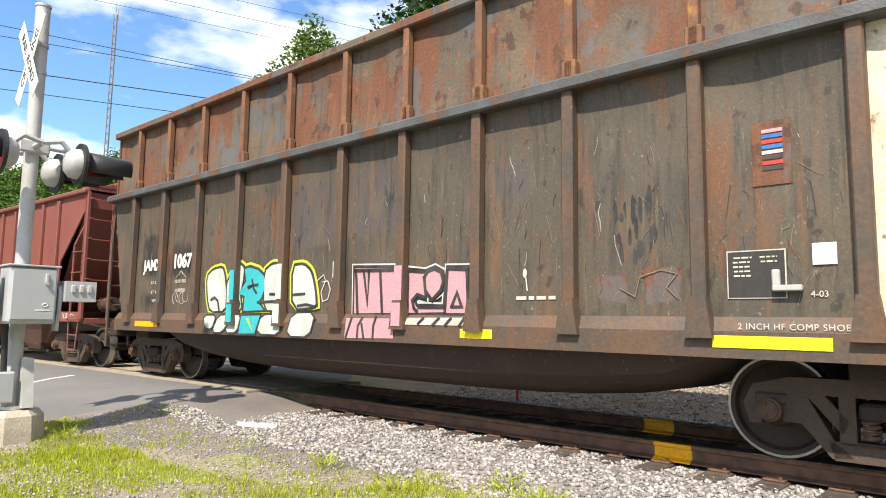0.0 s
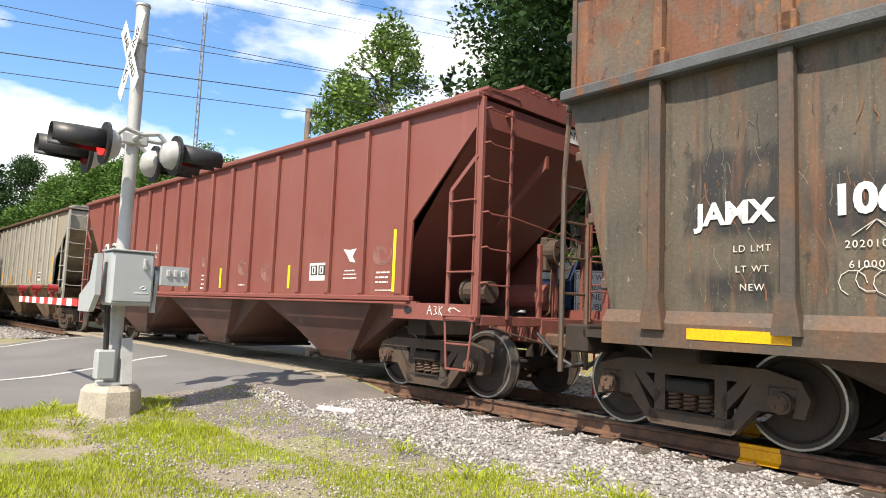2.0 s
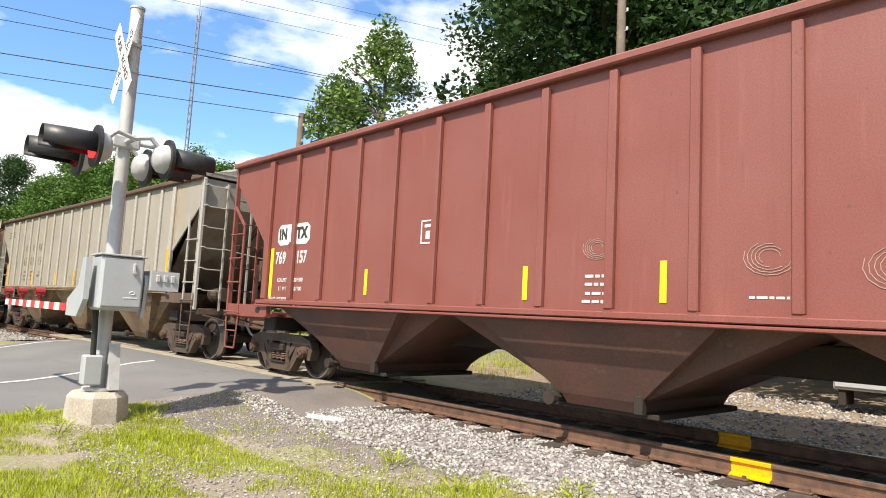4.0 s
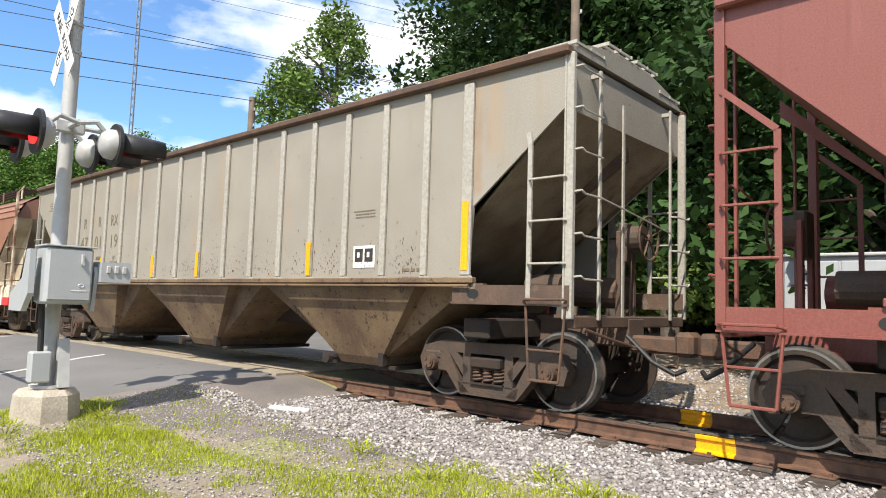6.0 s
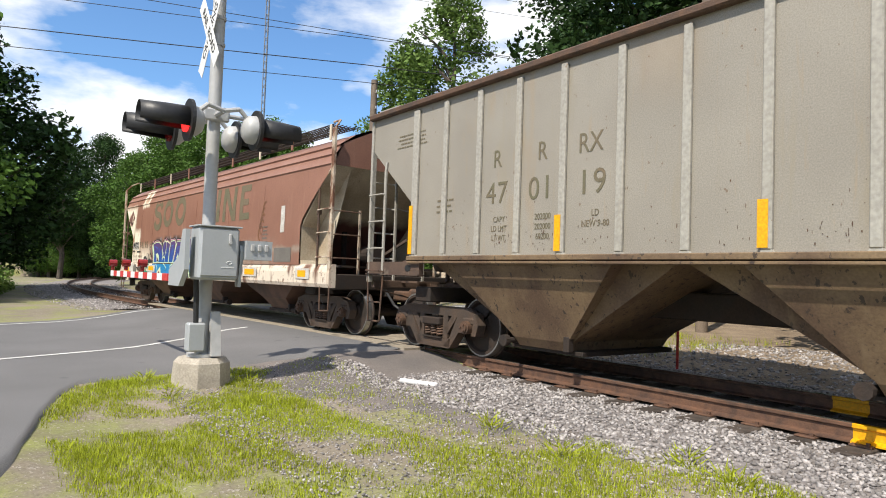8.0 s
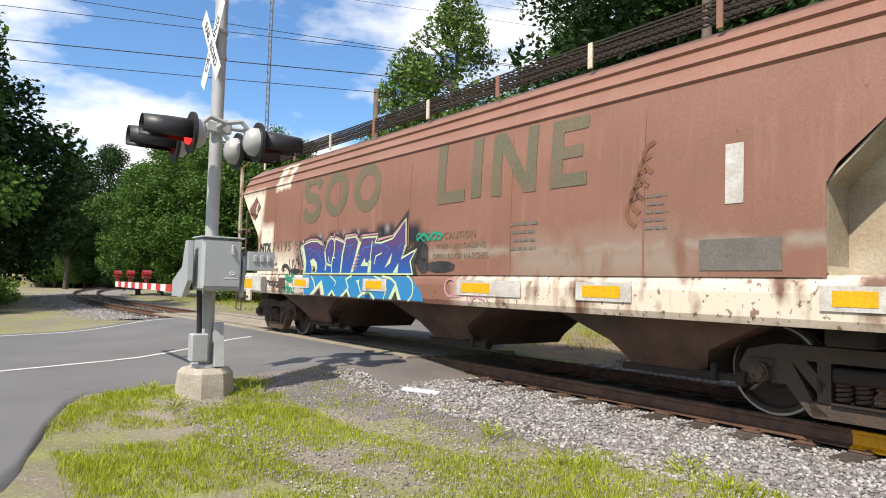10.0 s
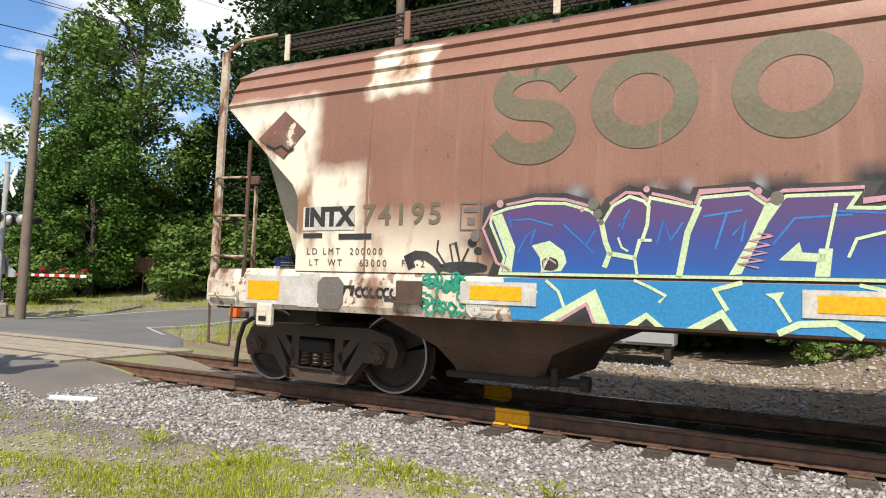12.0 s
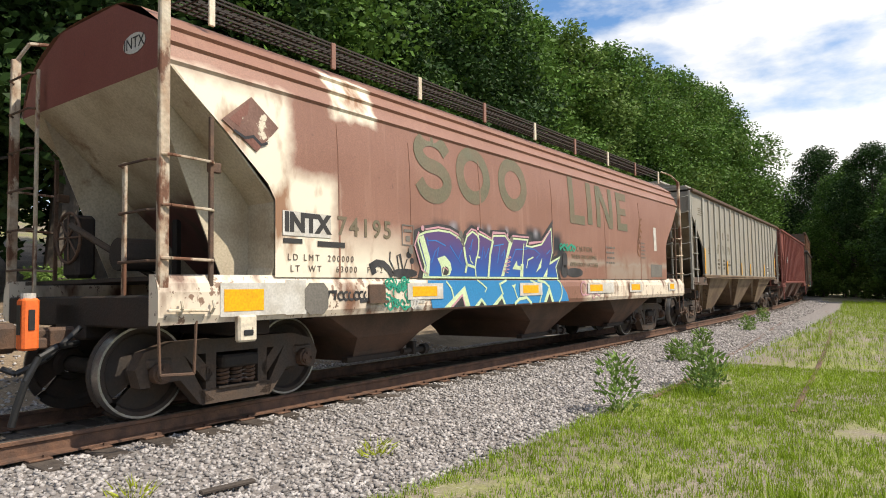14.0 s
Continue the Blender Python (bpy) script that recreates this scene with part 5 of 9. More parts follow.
def crossing_signal():
    sig = thing("crossing_signal", "grey crossing signal with crossbuck, red lamps and lowered striped gate", "crossing signal", group="crossing signals")
    bm = bmesh.new()
    loft(bm, [[(r * math.cos(radians(22.5 + 45 * k)), r * math.sin(radians(22.5 + 45 * k)), z) for k in range(8)] for r, z in ((0.37, -0.15), (0.36, 0.10), (0.345, 0.27), (0.29, 0.335))])
    part("concrete_base", bm, M_CONC, sig, "pale worn concrete footing")
    bm = bmesh.new()
    cyl(bm, (0, 0, 0.34), (0, 0, 5.27), 0.083, 18)
    cyl(bm, (0, 0, 5.27), (0, 0, 5.30), 0.092, 18)
    cyl(bm, (0, 0, 0.34), (0, 0, 0.38), 0.2, 12)
    for i in range(4):
        a = math.pi / 4 + math.pi / 2 * i
        prism(bm, [(-0.02, 0.36), (0.02, 0.36), (0.02, 0.85), (-0.02, 0.85)], 0.08, 0.16) if i == 0 else None
        cyl(bm, (0.16 * math.cos(a), 0.16 * math.sin(a), 0.36), (0.16 * math.cos(a), 0.16 * math.sin(a), 0.43), 0.02, 6)
    part("mast", bm, M_GALV, sig, "galvanised tubular mast", smooth=True)
    bm = bmesh.new()
    box(bm, (0.13, -0.14, 0.60), (0.16, 0.22, 0.36), 0.02)
    part("junction_box", bm, M_GREYP, sig)
    bm = bmesh.new()
    prism(bm, [(0.10, 0.36), (0.26, 0.36), (0.15, 0.92), (0.10, 0.92)], 0.04, 0.16, axis="y")
    part("foot_bracket", bm, M_GALV, sig)
    bm = bmesh.new()
    rod(bm, [(0.14, -0.14, 0.75), (0.14, -0.15, 1.05), (0.16, -0.17, 1.36)], 0.034, 10)
    part("conduit", bm, M_BLACK, sig, "dark cable conduit")
    # gate mechanism
    bm = bmesh.new()
    box(bm, (0.30, 0.0, 1.66), (0.40, 0.50, 0.66), 0.03)
    g = part("gate_mechanism", bm, M_GREYP, sig, "pale grey steel cabinet")
    bm = bmesh.new()
    box(bm, (0.51, 0.0, 1.67), (0.02, 0.45, 0.58), 0.008)
    box(bm, (0.31, 0.0, 1.997), (0.44, 0.54, 0.02), 0.005)
    d = part("cabinet_door", bm, M_GREYP, g)
    bm = bmesh.new()
    box(bm, (0.53, 0.12, 1.86), (0.03, 0.035, 0.10), 0.008)
    cyl(bm, (0.525, 0.12, 1.80), (0.555, 0.12, 1.80), 0.02, 8)
    part("handle", bm, M_GALV, d, "small latch and padlock")
    bm = bmesh.new()
    box(bm, (0.522, 0.1, 1.49), (0.004, 0.16, 0.012))
    for i in range(14):
        a, b = 2 * math.pi * i / 14, 2 * math.pi * (i + 1) / 14
        rod(bm, [(0.523, 0.12 + 0.03 * math.cos(a), 1.55 + 0.018 * math.sin(a)), (0.523, 0.12 + 0.03 * math.cos(b), 1.55 + 0.018 * math.sin(b))], 0.004, 4)
    part("maker_mark", bm, M_SIGNW, d, "small pale maker's plate")
    bm = bmesh.new()
    prism(bm, [(0.30, 1.25), (0.40, 1.25), (0.46, 1.70), (0.42, 1.78), (0.26, 1.78), (0.22, 1.70)], 0.28, 0.32)
    prism(bm, [(0.15, 1.60), (0.55, 1.60), (0.55, 1.84), (0.15, 1.84)], 0.32, 0.66)
    part("counterweight_arm", bm, M_GREYP, sig)
    bm = bmesh.new()
    for i in range(3):
        box(bm, (0.56, 0.40 + 0.09 * i, 1.75), (0.02, 0.05, 0.09), 0.008)
    part("counterweight", bm, M_GALV, sig)
    bm = bmesh.new()
    prism(bm, [(-0.35, 1.44), (0.1, 1.62), (0.22, 1.95), (0.36, 1.95), (0.38, 1.45), (0.15, 1.24), (-0.35, 1.24)], -0.38, -0.32)
    part("arm_bracket", bm, M_GREYP, sig, "grey steel gate arm bracket")
    # striped arm
    x0, x1, n = -0.35, -4.35, 14
    arm = None
    for i in range(n):
        a, b = x0 + (x1 - x0) * i / n, x0 + (x1 - x0) * (i + 1) / n
        bm = bmesh.new()
        box(bm, ((a + b) / 2, -0.38, 1.32 + 0.02), (abs(b - a), 0.03, 0.095))
        o = part("gate_arm" if arm is None else "stripe", bm, M_SIGNW if i % 2 else M_STRIPE_R, sig if arm is None else arm)
        arm = arm or o
    for x in (-1.9, -3.1, -4.25):
        bm = bmesh.new()
        cyl(bm, (x, -0.38, 1.40), (x, -0.38, 1.46), 0.03, 8)
        cyl(bm, (x, -0.44, 1.52), (x, -0.32, 1.52), 0.06, 12)
        part("gate_lamp", bm, M_LENSOFF, sig, "small red gate lamp")
    # lamps on the cross arm
    bm = bmesh.new()
    rod(bm, [(-0.42, 0, 3.47), (0.42, 0, 3.47)], 0.035, 10)
    rod(bm, [(0, -0.42, 3.50), (0, 0.42, 3.50)], 0.03, 8)
    box(bm, (0.09, 0.0, 3.47), (0.06, 0.34, 0.16), 0.02)
    part("cross_arm", bm, M_GALV, sig)
    for x in (-0.40, 0.40):
        for sg in (-1, 1):
            bm = bmesh.new()
            y = sg * 0.42
            rod(bm, [(x, 0, 3.47), (x, sg * 0.2, 3.52), (x, y - sg * 0.1, 3.40)], 0.03, 8)
            part("lamp_bracket", bm, M_GALV, sig, "galvanised lamp bracket")
            bm = bmesh.new()
            cyl(bm, (x, y - sg * 0.02, 3.28), (x, y + sg * 0.02, 3.28), 0.26, 24)
            o = part("lamp_backing", bm, M_BLACK, sig, "round black lamp backing")
            bm = bmesh.new()
            loft(bm, [[(x + r * math.cos(2 * math.pi * i / 16), yy, 3.28 + r * math.sin(2 * math.pi * i / 16)) for i in range(16)] for r, yy in ((0.19, y - sg * 0.02), (0.18, y - sg * 0.10), (0.12, y - sg * 0.16), (0.04, y - sg * 0.18))])
            part("lamp_housing", bm, M_GALV, sig, "pale grey domed lamp housing", smooth=True)
            bm = bmesh.new()
            rings = []
            for yy, r in ((y + sg * 0.02, 0.17), (y + sg * 0.30, 0.165), (y + sg * 0.58, 0.15)):
                rings.append([(x + r * math.cos(a), yy, 3.28 + r * math.sin(a)) for a in [radians(-35 + 250 * k / 18) for k in range(19)]])
            loft(bm, rings, closed=False)
            h = part("lamp_hood", bm, M_BLACK, sig, "black lamp hood", smooth=True)
            md = h.modifiers.new("thick", "SOLIDIFY")
            md.thickness = 0.006
            bm = bmesh.new()
            cyl(bm, (x, y + sg * 0.02, 3.28), (x, y + sg * 0.05, 3.28), 0.15, 20)
            part("lamp_lens", bm, M_LENS if x > 0 else M_LENSOFF, sig, "round red lens")
    # crossbuck facing the road
    for k, (ang, words) in enumerate(((52, "CROSSING"), (-52, "RAIL  ROAD"))):
        bm = bmesh.new()
        m = pose(0, -0.10 - 0.012 * k, 4.58, 0, -ang, 0)
        box(bm, (0, -0.10 - 0.02 * k, 4.58), (1.24, 0.008, 0.23), 0.002, pose(0, 0, 0, 0, -ang, 0))
        o = part("crossbuck_board", bm, M_SIGNW, sig, "white crossbuck board with black letters")
        text_part("letters", words, 0.165, M_PAINTK, o, pose(0, -0.106 - 0.02 * k, 4.58, 0, -ang, 0) @ pose(0, 0, 0, 90, 0, 0), 0.002)
    bm = bmesh.new()
    for z in (4.4, 4.75):
        cyl(bm, (0, 0, z), (0, 0, z + 0.04), 0.095, 14)
        box(bm, (0, -0.06, z + 0.02), (0.05, 0.12, 0.03))
    part("sign_clamp", bm, M_GALV, sig)
    return sig


SIGNAL = crossing_signal()
SIGNAL.matrix_world = pose(-9.0, 2.52, 0.10)
SIG2 = copy_thing(SIGNAL, pose(-24.9, 13.1, 0.32, 0, 0, 180))

# ---------------- poles, mast and wires ----------------


def utility_pole(x, y, h, lean=0.0):
    p = thing("utility_pole", "weathered brown wooden utility pole", "utility pole", pose(x, y, ground_z(x, y) - 0.2, 0, lean, 0))
    bm = bmesh.new()
    cyl(bm, (0, 0, 0), (0, 0, h + 0.2), 0.17, 14, 0.13)
    part("shaft", bm, M_WOOD, p, smooth=True)
    bm = bmesh.new()
    for z in (h - 0.35, h - 1.0, h - 1.6):
        cyl(bm, (-0.16, 0, z), (0.22, 0, z), 0.02, 6)
        cyl(bm, (0.2, 0, z), (0.2, 0, z + 0.1), 0.035, 8)
    part("insulator", bm, M_GALV, p)
    return p


utility_pole(-23.7, 13.25, 9.45)
utility_pole(-11.0, 16.8, 12.0)


def wire(a, b, sag, r=0.013, n=16, name="overhead_wire"):
    a, b = Vector(a), Vector(b)
    bm = bmesh.new()
    d = (b - a).normalized()
    u = d.cross(Vector((0, 0, 1))).normalized()
    v = u.cross(d)
    rings = []
    for i in range(n + 1):
        c = a.lerp(b, i / n) - Vector((0, 0, sag * 4 * (i / n) * (1 - i / n)))
        rings.append([c + u * (r * math.cos(k * 1.2566)) + v * (r * math.sin(k * 1.2566)) for k in range(5)])
    loft(bm, rings)
    ob = part(name, bm, M_WIRE)
    return tagged(ob, "thin black overhead wire strung between poles", "wire")


def along(u, z):
    """A point over the far edge of the road, u metres beyond the wooden pole."""
    return (-23.8 + 0.38 * u, 12.7 + 0.92 * u, z)


wire(along(-30, 12.7), along(26, 10.3), 0.1, 0.014)
wire(along(-30, 11.5), along(26, 11.0), 0.05, 0.014)
wire(along(-30, 10.2), along(0, 10.1), 0.08, 0.02)
wire(along(0, 10.1), along(26, 10.0), 0.1, 0.02)
wire(along(-30, 9.5), along(0, 9.38), 0.08, 0.015)
wire(along(0, 9.38), along(26, 9.4), 0.1, 0.015)
wire(along(-30, 13.9), along(26, 12.6), 0.1, 0.008)
wire(along(-30, 14.5), along(26, 13.2), 0.1, 0.008)
wire(along(-30, 15.0), along(26, 14.0), 0.1, 0.008)


def radio_mast(x, y, h):
    z0 = ground_z(x, y) - 0.1
    ob = thing("radio_mast", "thin pale grey lattice radio mast behind the trees", "radio mast", pose(x, y, z0))
    bm = bmesh.new()
    for i in range(3):
        a = 2 * math.pi * i / 3
        rod(bm, [(0.16 * math.cos(a), 0.16 * math.sin(a), 0), (0.16 * math.cos(a), 0.16 * math.sin(a), h)], 0.045, 5)
    part("leg", bm, M_MAST, ob)
    bm = bmesh.new()
    n = int(h / 0.35)
    for k in range(n):
        for i in range(3):
            a, b = 2 * math.pi * i / 3, 2 * math.pi * (i + 1) / 3
            z = k * 0.35
            rod(bm, [(0.16 * math.cos(a), 0.16 * math.sin(a), z), (0.16 * math.cos(b), 0.16 * math.sin(b), z + 0.35 * (k % 2))], 0.02, 3)
    part("lattice", bm, M_MAST, ob)
    bm = bmesh.new()
    rod(bm, [(0, 0, h), (0, 0, h + 2.4)], 0.02, 5)
    rod(bm, [(0.5, 0, h - 0.8), (0.5, 0, h + 0.3)], 0.03, 5)
    rod(bm, [(0, 0, h - 0.4), (0.5, 0, h - 0.4)], 0.02, 5)
    part("antenna", bm, M_MAST, ob)


radio_mast(-56.2, 20.7, 26.2)

# ---------------- small buildings and roadside things ----------------


def shed():
    x, y = -41.5, 17.2
    ob = thing("shed", "small red-brown wooden shed with pale low roof", "shed", pose(x, y, ground_z(x, y) - 0.05, 0, 0, 28))
    bm = bmesh.new()
    box(bm, (0, 0, 1.1), (2.3, 1.9, 2.2))
    part("wall", bm, M_SHED, ob)
    for i in range(9):
        bm = bmesh.new()
        box(bm, (-1.02 + 0.255 * i, -0.96, 1.1), (0.04, 0.03, 2.2))
        part("batten", bm, M_SHED, ob)
    bm = bmesh.new()
    prism(bm, [(-1.45, 2.15), (0, 2.62), (1.45, 2.15), (1.45, 2.25), (0, 2.72), (-1.45, 2.25)], -1.25, 1.25)
    part("roof", bm, M_ROOFING, ob)
    bm = bmesh.new()
    box(bm, (0.45, -0.97, 1.0), (0.85, 0.05, 1.9), 0.01)
    part("door", bm, M_GREYP, ob, "grey door")
    return ob


shed()


def signal_case():
    x, y = -3.2, 13.6
    z = 0.42
    ob = thing("signal_case", "grey steel double-door signal cabinet on legs beside the track", "equipment cabinet", pose(x, y, z, 0, 0, 4))
    bm = bmesh.new()
    box(bm, (0, 0, 1.22), (1.85, 0.7, 1.95), 0.02)
    body = part("body", bm, M_GREYP, ob)
    bm = bmesh.new()
    box(bm, (0, 0, 2.22), (1.98, 0.84, 0.06), 0.015)
    part("roof", bm, M_GALV, ob)
    for sx in (-1, 1):
        bm = bmesh.new()
        box(bm, (sx * 0.46, -0.362, 1.2), (0.88, 0.03, 1.82), 0.012)
        d = part("door", bm, M_GREYP, ob)
        bm = bmesh.new()
        cyl(bm, (sx * 0.08, -0.39, 1.2), (sx * 0.08, -0.42, 1.2), 0.02, 8)
        box(bm, (sx * 0.08, -0.42, 1.16), (0.025, 0.02, 0.14), 0.005)
        part("handle", bm, M_CHROME, d)
        bm = bmesh.new()
        bars(bm, sx * 0.46, 1.88, 0.26 if sx < 0 else 0.36, 0.055, 1, -0.3775, 3)
        part("stencil_bar", bm, M_PAINTK, d, "short dark stencilled mark")
        bm = bmesh.new()
        for k in range(4):
            box(bm, (sx * 0.46, -0.379, 0.55 + 0.05 * k), (0.3, 0.01, 0.02))
        part("vent", bm, M_GALV, d)
        bm = bmesh.new()
        box(bm, (sx * 0.8, 0, 0.12), (0.12, 0.6, 0.3), 0.01)
        part("leg", bm, M_DARK, ob)


signal_case()


def road_sign():
    x, y = -7.07, 9.95
    z = ground_z(x, y)
    ob = thing("road_sign", "white road work sign with black letters on a thin post", "road sign", pose(x, y, z - 0.1, 0, 0, -36 + 0))
    ob.rotation_euler = (0, 0, radians(35))
    ob.scale, ob.location.z = (0.88,) * 3, z + 0.26
    bm = bmesh.new()
    box(bm, (0, 0.03, 0.8), (0.05, 0.035, 2.9), 0.005)
    part("post", bm, M_STRIPE_R, ob, "dark red steel post")
    bm = bmesh.new()
    box(bm, (0, 0, 1.82), (0.84, 0.012, 0.88), 0.004)
    pl = part("panel", bm, M_SIGNW, ob, "white sheet panel with black border")
    bm = bmesh.new()
    for c, s in (((0, -0.008, 2.235), (0.80, 0.004, 0.014)), ((0, -0.008, 1.405), (0.80, 0.004, 0.014)), ((-0.395, -0.008, 1.82), (0.014, 0.004, 0.83)), ((0.395, -0.008, 1.82), (0.014, 0.004, 0.83))):
        box(bm, c, s)
    part("border", bm, M_PAINTK, pl)
    for i, (w, sz) in enumerate((("ROAD WORK", 0.155), ("AHEAD", 0.155), ("FINES", 0.17), ("DOUBLED", 0.17))):
        text_part("letters", w, sz, M_PAINTK, pl, pose(0, -0.008, 2.12 - 0.2 * i, 90, 0, 0), 0.002, 0.92)


road_sign()


def rusty_sign():
    x, y = -31.05, 23.53
    ob = thing("road_sign", "small rusty square sign on a thin post in the grass verge", "road sign", pose(x, y, ground_z(x, y) - 0.1, 0, 0, 45))
    bm = bmesh.new()
    box(bm, (0, 0.03, 1.05), (0.06, 0.04, 2.11), 0.006)
    part("post", bm, M_RUSTY, ob)
    bm = bmesh.new()
    box(bm, (0, 0, 1.72), (1.0, 0.012, 0.78), 0.004)
    part("panel", bm, M_STAKE, ob, "orange-brown rusted panel")


rusty_sign()


def truck():
    x, y = -19.6, 25.2
    ob = thing("dump_truck", "dark blue dump truck with black body waiting on the road", "truck", pose(x, y, ground_z(x, y) + 0.12, 0, 0, 94) @ Matrix.Scale(1.2, 4))
    # local: front towards -x
    bm = bmesh.new()
    loft(bm, [[(-2.7, -w1, z0), (-2.7, w1, z0), (-2.7, w1 * 0.95, z1), (-2.7, -w1 * 0.95, z1)] if k == 0 else [(-1.3, -1.0, 0.75), (-1.3, 1.0, 0.75), (-1.3, 0.95, 1.75), (-1.3, -0.95, 1.75)] for k, (w1, z0, z1) in enumerate(((0.85, 0.75, 1.5), (0, 0, 0)))])
    part("hood", bm, M_BLUEP, ob)
    bm = bmesh.new()
    prism(bm, [(-1.35, 0.7), (0.35, 0.7), (0.35, 2.5), (-0.75, 2.5), (-1.3, 1.72)], -1.02, 1.02)
    bmesh.ops.bevel(bm, geom=bm.edges[:], offset=0.05, segments=1, affect="EDGES")
    part("cab", bm, M_BLUEP, ob)
    bm = bmesh.new()
    loft(bm, [[(-1.285 - d, -0.88, 1.8), (-1.285 - d, 0.88, 1.8), (-0.83 - d, 0.82, 2.4), (-0.83 - d, -0.82, 2.4)] for d in (0.0, 0.03)])
    part("windshield", bm, M_GLASS, ob, "dark windscreen")
    for sg in (-1, 1):
        bm = bmesh.new()
        prism(bm, [(-1.05, 1.72), (0.0, 1.72), (0.0, 2.36), (-0.72, 2.36)], sg * 1.022, sg * 1.03)
        part("side_window", bm, M_GLASS, ob)
        bm = bmesh.new()
        box(bm, (-2.72, sg * 0.68, 1.1), (0.06, 0.26, 0.2), 0.02)
        part("headlight", bm, M_SIGNW, ob)
        bm = bmesh.new()
        box(bm, (-1.2, sg * 1.22, 1.95), (0.06, 0.2, 0.4), 0.02)
        part("mirror", bm, M_BLACK, ob)
        for wx in (-2.0, 2.6):
            bm = bmesh.new()
            cyl(bm, (wx, sg * 0.75, 0.48), (wx, sg * 1.02, 0.48), 0.48, 24)
            w = part("wheel", bm, M_TYRE, ob)
            bm = bmesh.new()
            cyl(bm, (wx, sg * 1.02, 0.48), (wx, sg * 1.03, 0.48), 0.26, 16)
            part("rim", bm, M_GALV, w)
    bm = bmesh.new()
    box(bm, (-2.73, 0, 1.15), (0.05, 1.0, 0.5), 0.02)
    part("grille", bm, M_BLACK, ob, "black grille")
    for k in range(5):
        bm = bmesh.new()
        box(bm, (-2.76, 0, 0.97 + 0.09 * k), (0.012, 0.96, 0.014))
        part("grille_bar", bm, M_GALV, ob)
    bm = bmesh.new()
    box(bm, (-2.8, 0, 0.62), (0.18, 2.1, 0.26), 0.03)
    part("bumper", bm, M_GALV, ob)
    bm = bmesh.new()
    box(bm, (2.1, 0, 1.85), (3.4, 2.2, 1.3), 0.04)
    for i in range(6):
        box(bm, (0.6 + 0.6 * i, -1.12, 1.85), (0.1, 0.06, 1.3))
    part("dump_body", bm, M_BLACK, ob, "black ribbed dump body")
    bm = bmesh.new()
    box(bm, (1.2, 0, 0.85), (6.0, 0.9, 0.25))
    part("chassis", bm, M_DARK, ob)


truck()


def red_car():
    x, y = -16.6, 31.2
    ob = thing("car", "red compact car waiting on the road", "car", pose(x, y, ground_z(x, y) + 0.03, 0, 0, 50))
    bm = bmesh.new()
    prism(bm, [(-2.1, 0.3), (2.1, 0.3), (2.15, 0.85), (1.9, 0.98), (-1.0, 1.0), (-1.9, 0.85), (-2.15, 0.65)], -0.85, 0.85)
    bmesh.ops.bevel(bm, geom=bm.edges[:], offset=0.08, segments=2, affect="EDGES")
    part("body", bm, M_REDP, ob, smooth=True)
    bm = bmesh.new()
    loft(bm, [[(-1.1, -0.78, 0.98), (1.75, -0.78, 0.98), (1.75, 0.78, 0.98), (-1.1, 0.78, 0.98)], [(-0.35, -0.62, 1.45), (1.2, -0.62, 1.45), (1.2, 0.62, 1.45), (-0.35, 0.62, 1.45)]])
    part("windows", bm, M_GLASS, ob)
    bm = bmesh.new()
    box(bm, (0.45, 0, 1.46), (1.5, 1.2, 0.05), 0.02)
    part("roof", bm, M_REDP, ob)
    for sg in (-1, 1):
        bm = bmesh.new()
        box(bm, (-2.08, sg * 0.6, 0.72), (0.1, 0.36, 0.16), 0.03)
        part("headlight", bm, M_SIGNW, ob)
        for wx in (-1.3, 1.35):
            bm = bmesh.new()
            cyl(bm, (wx, sg * 0.68, 0.31), (wx, sg * 0.87, 0.31), 0.31, 20)
            w = part("wheel", bm, M_TYRE, ob)
            bm = bmesh.new()
            cyl(bm, (wx, sg * 0.87, 0.31), (wx, sg * 0.88, 0.31), 0.2, 12)
            part("rim", bm, M_GALV, w)
    bm = bmesh.new()
    box(bm, (-2.13, 0, 0.55), (0.06, 1.0, 0.16), 0.02)
    part("grille", bm, M_BLACK, ob)


red_car()

# rocks and fallen sticks on the dirt beyond the track


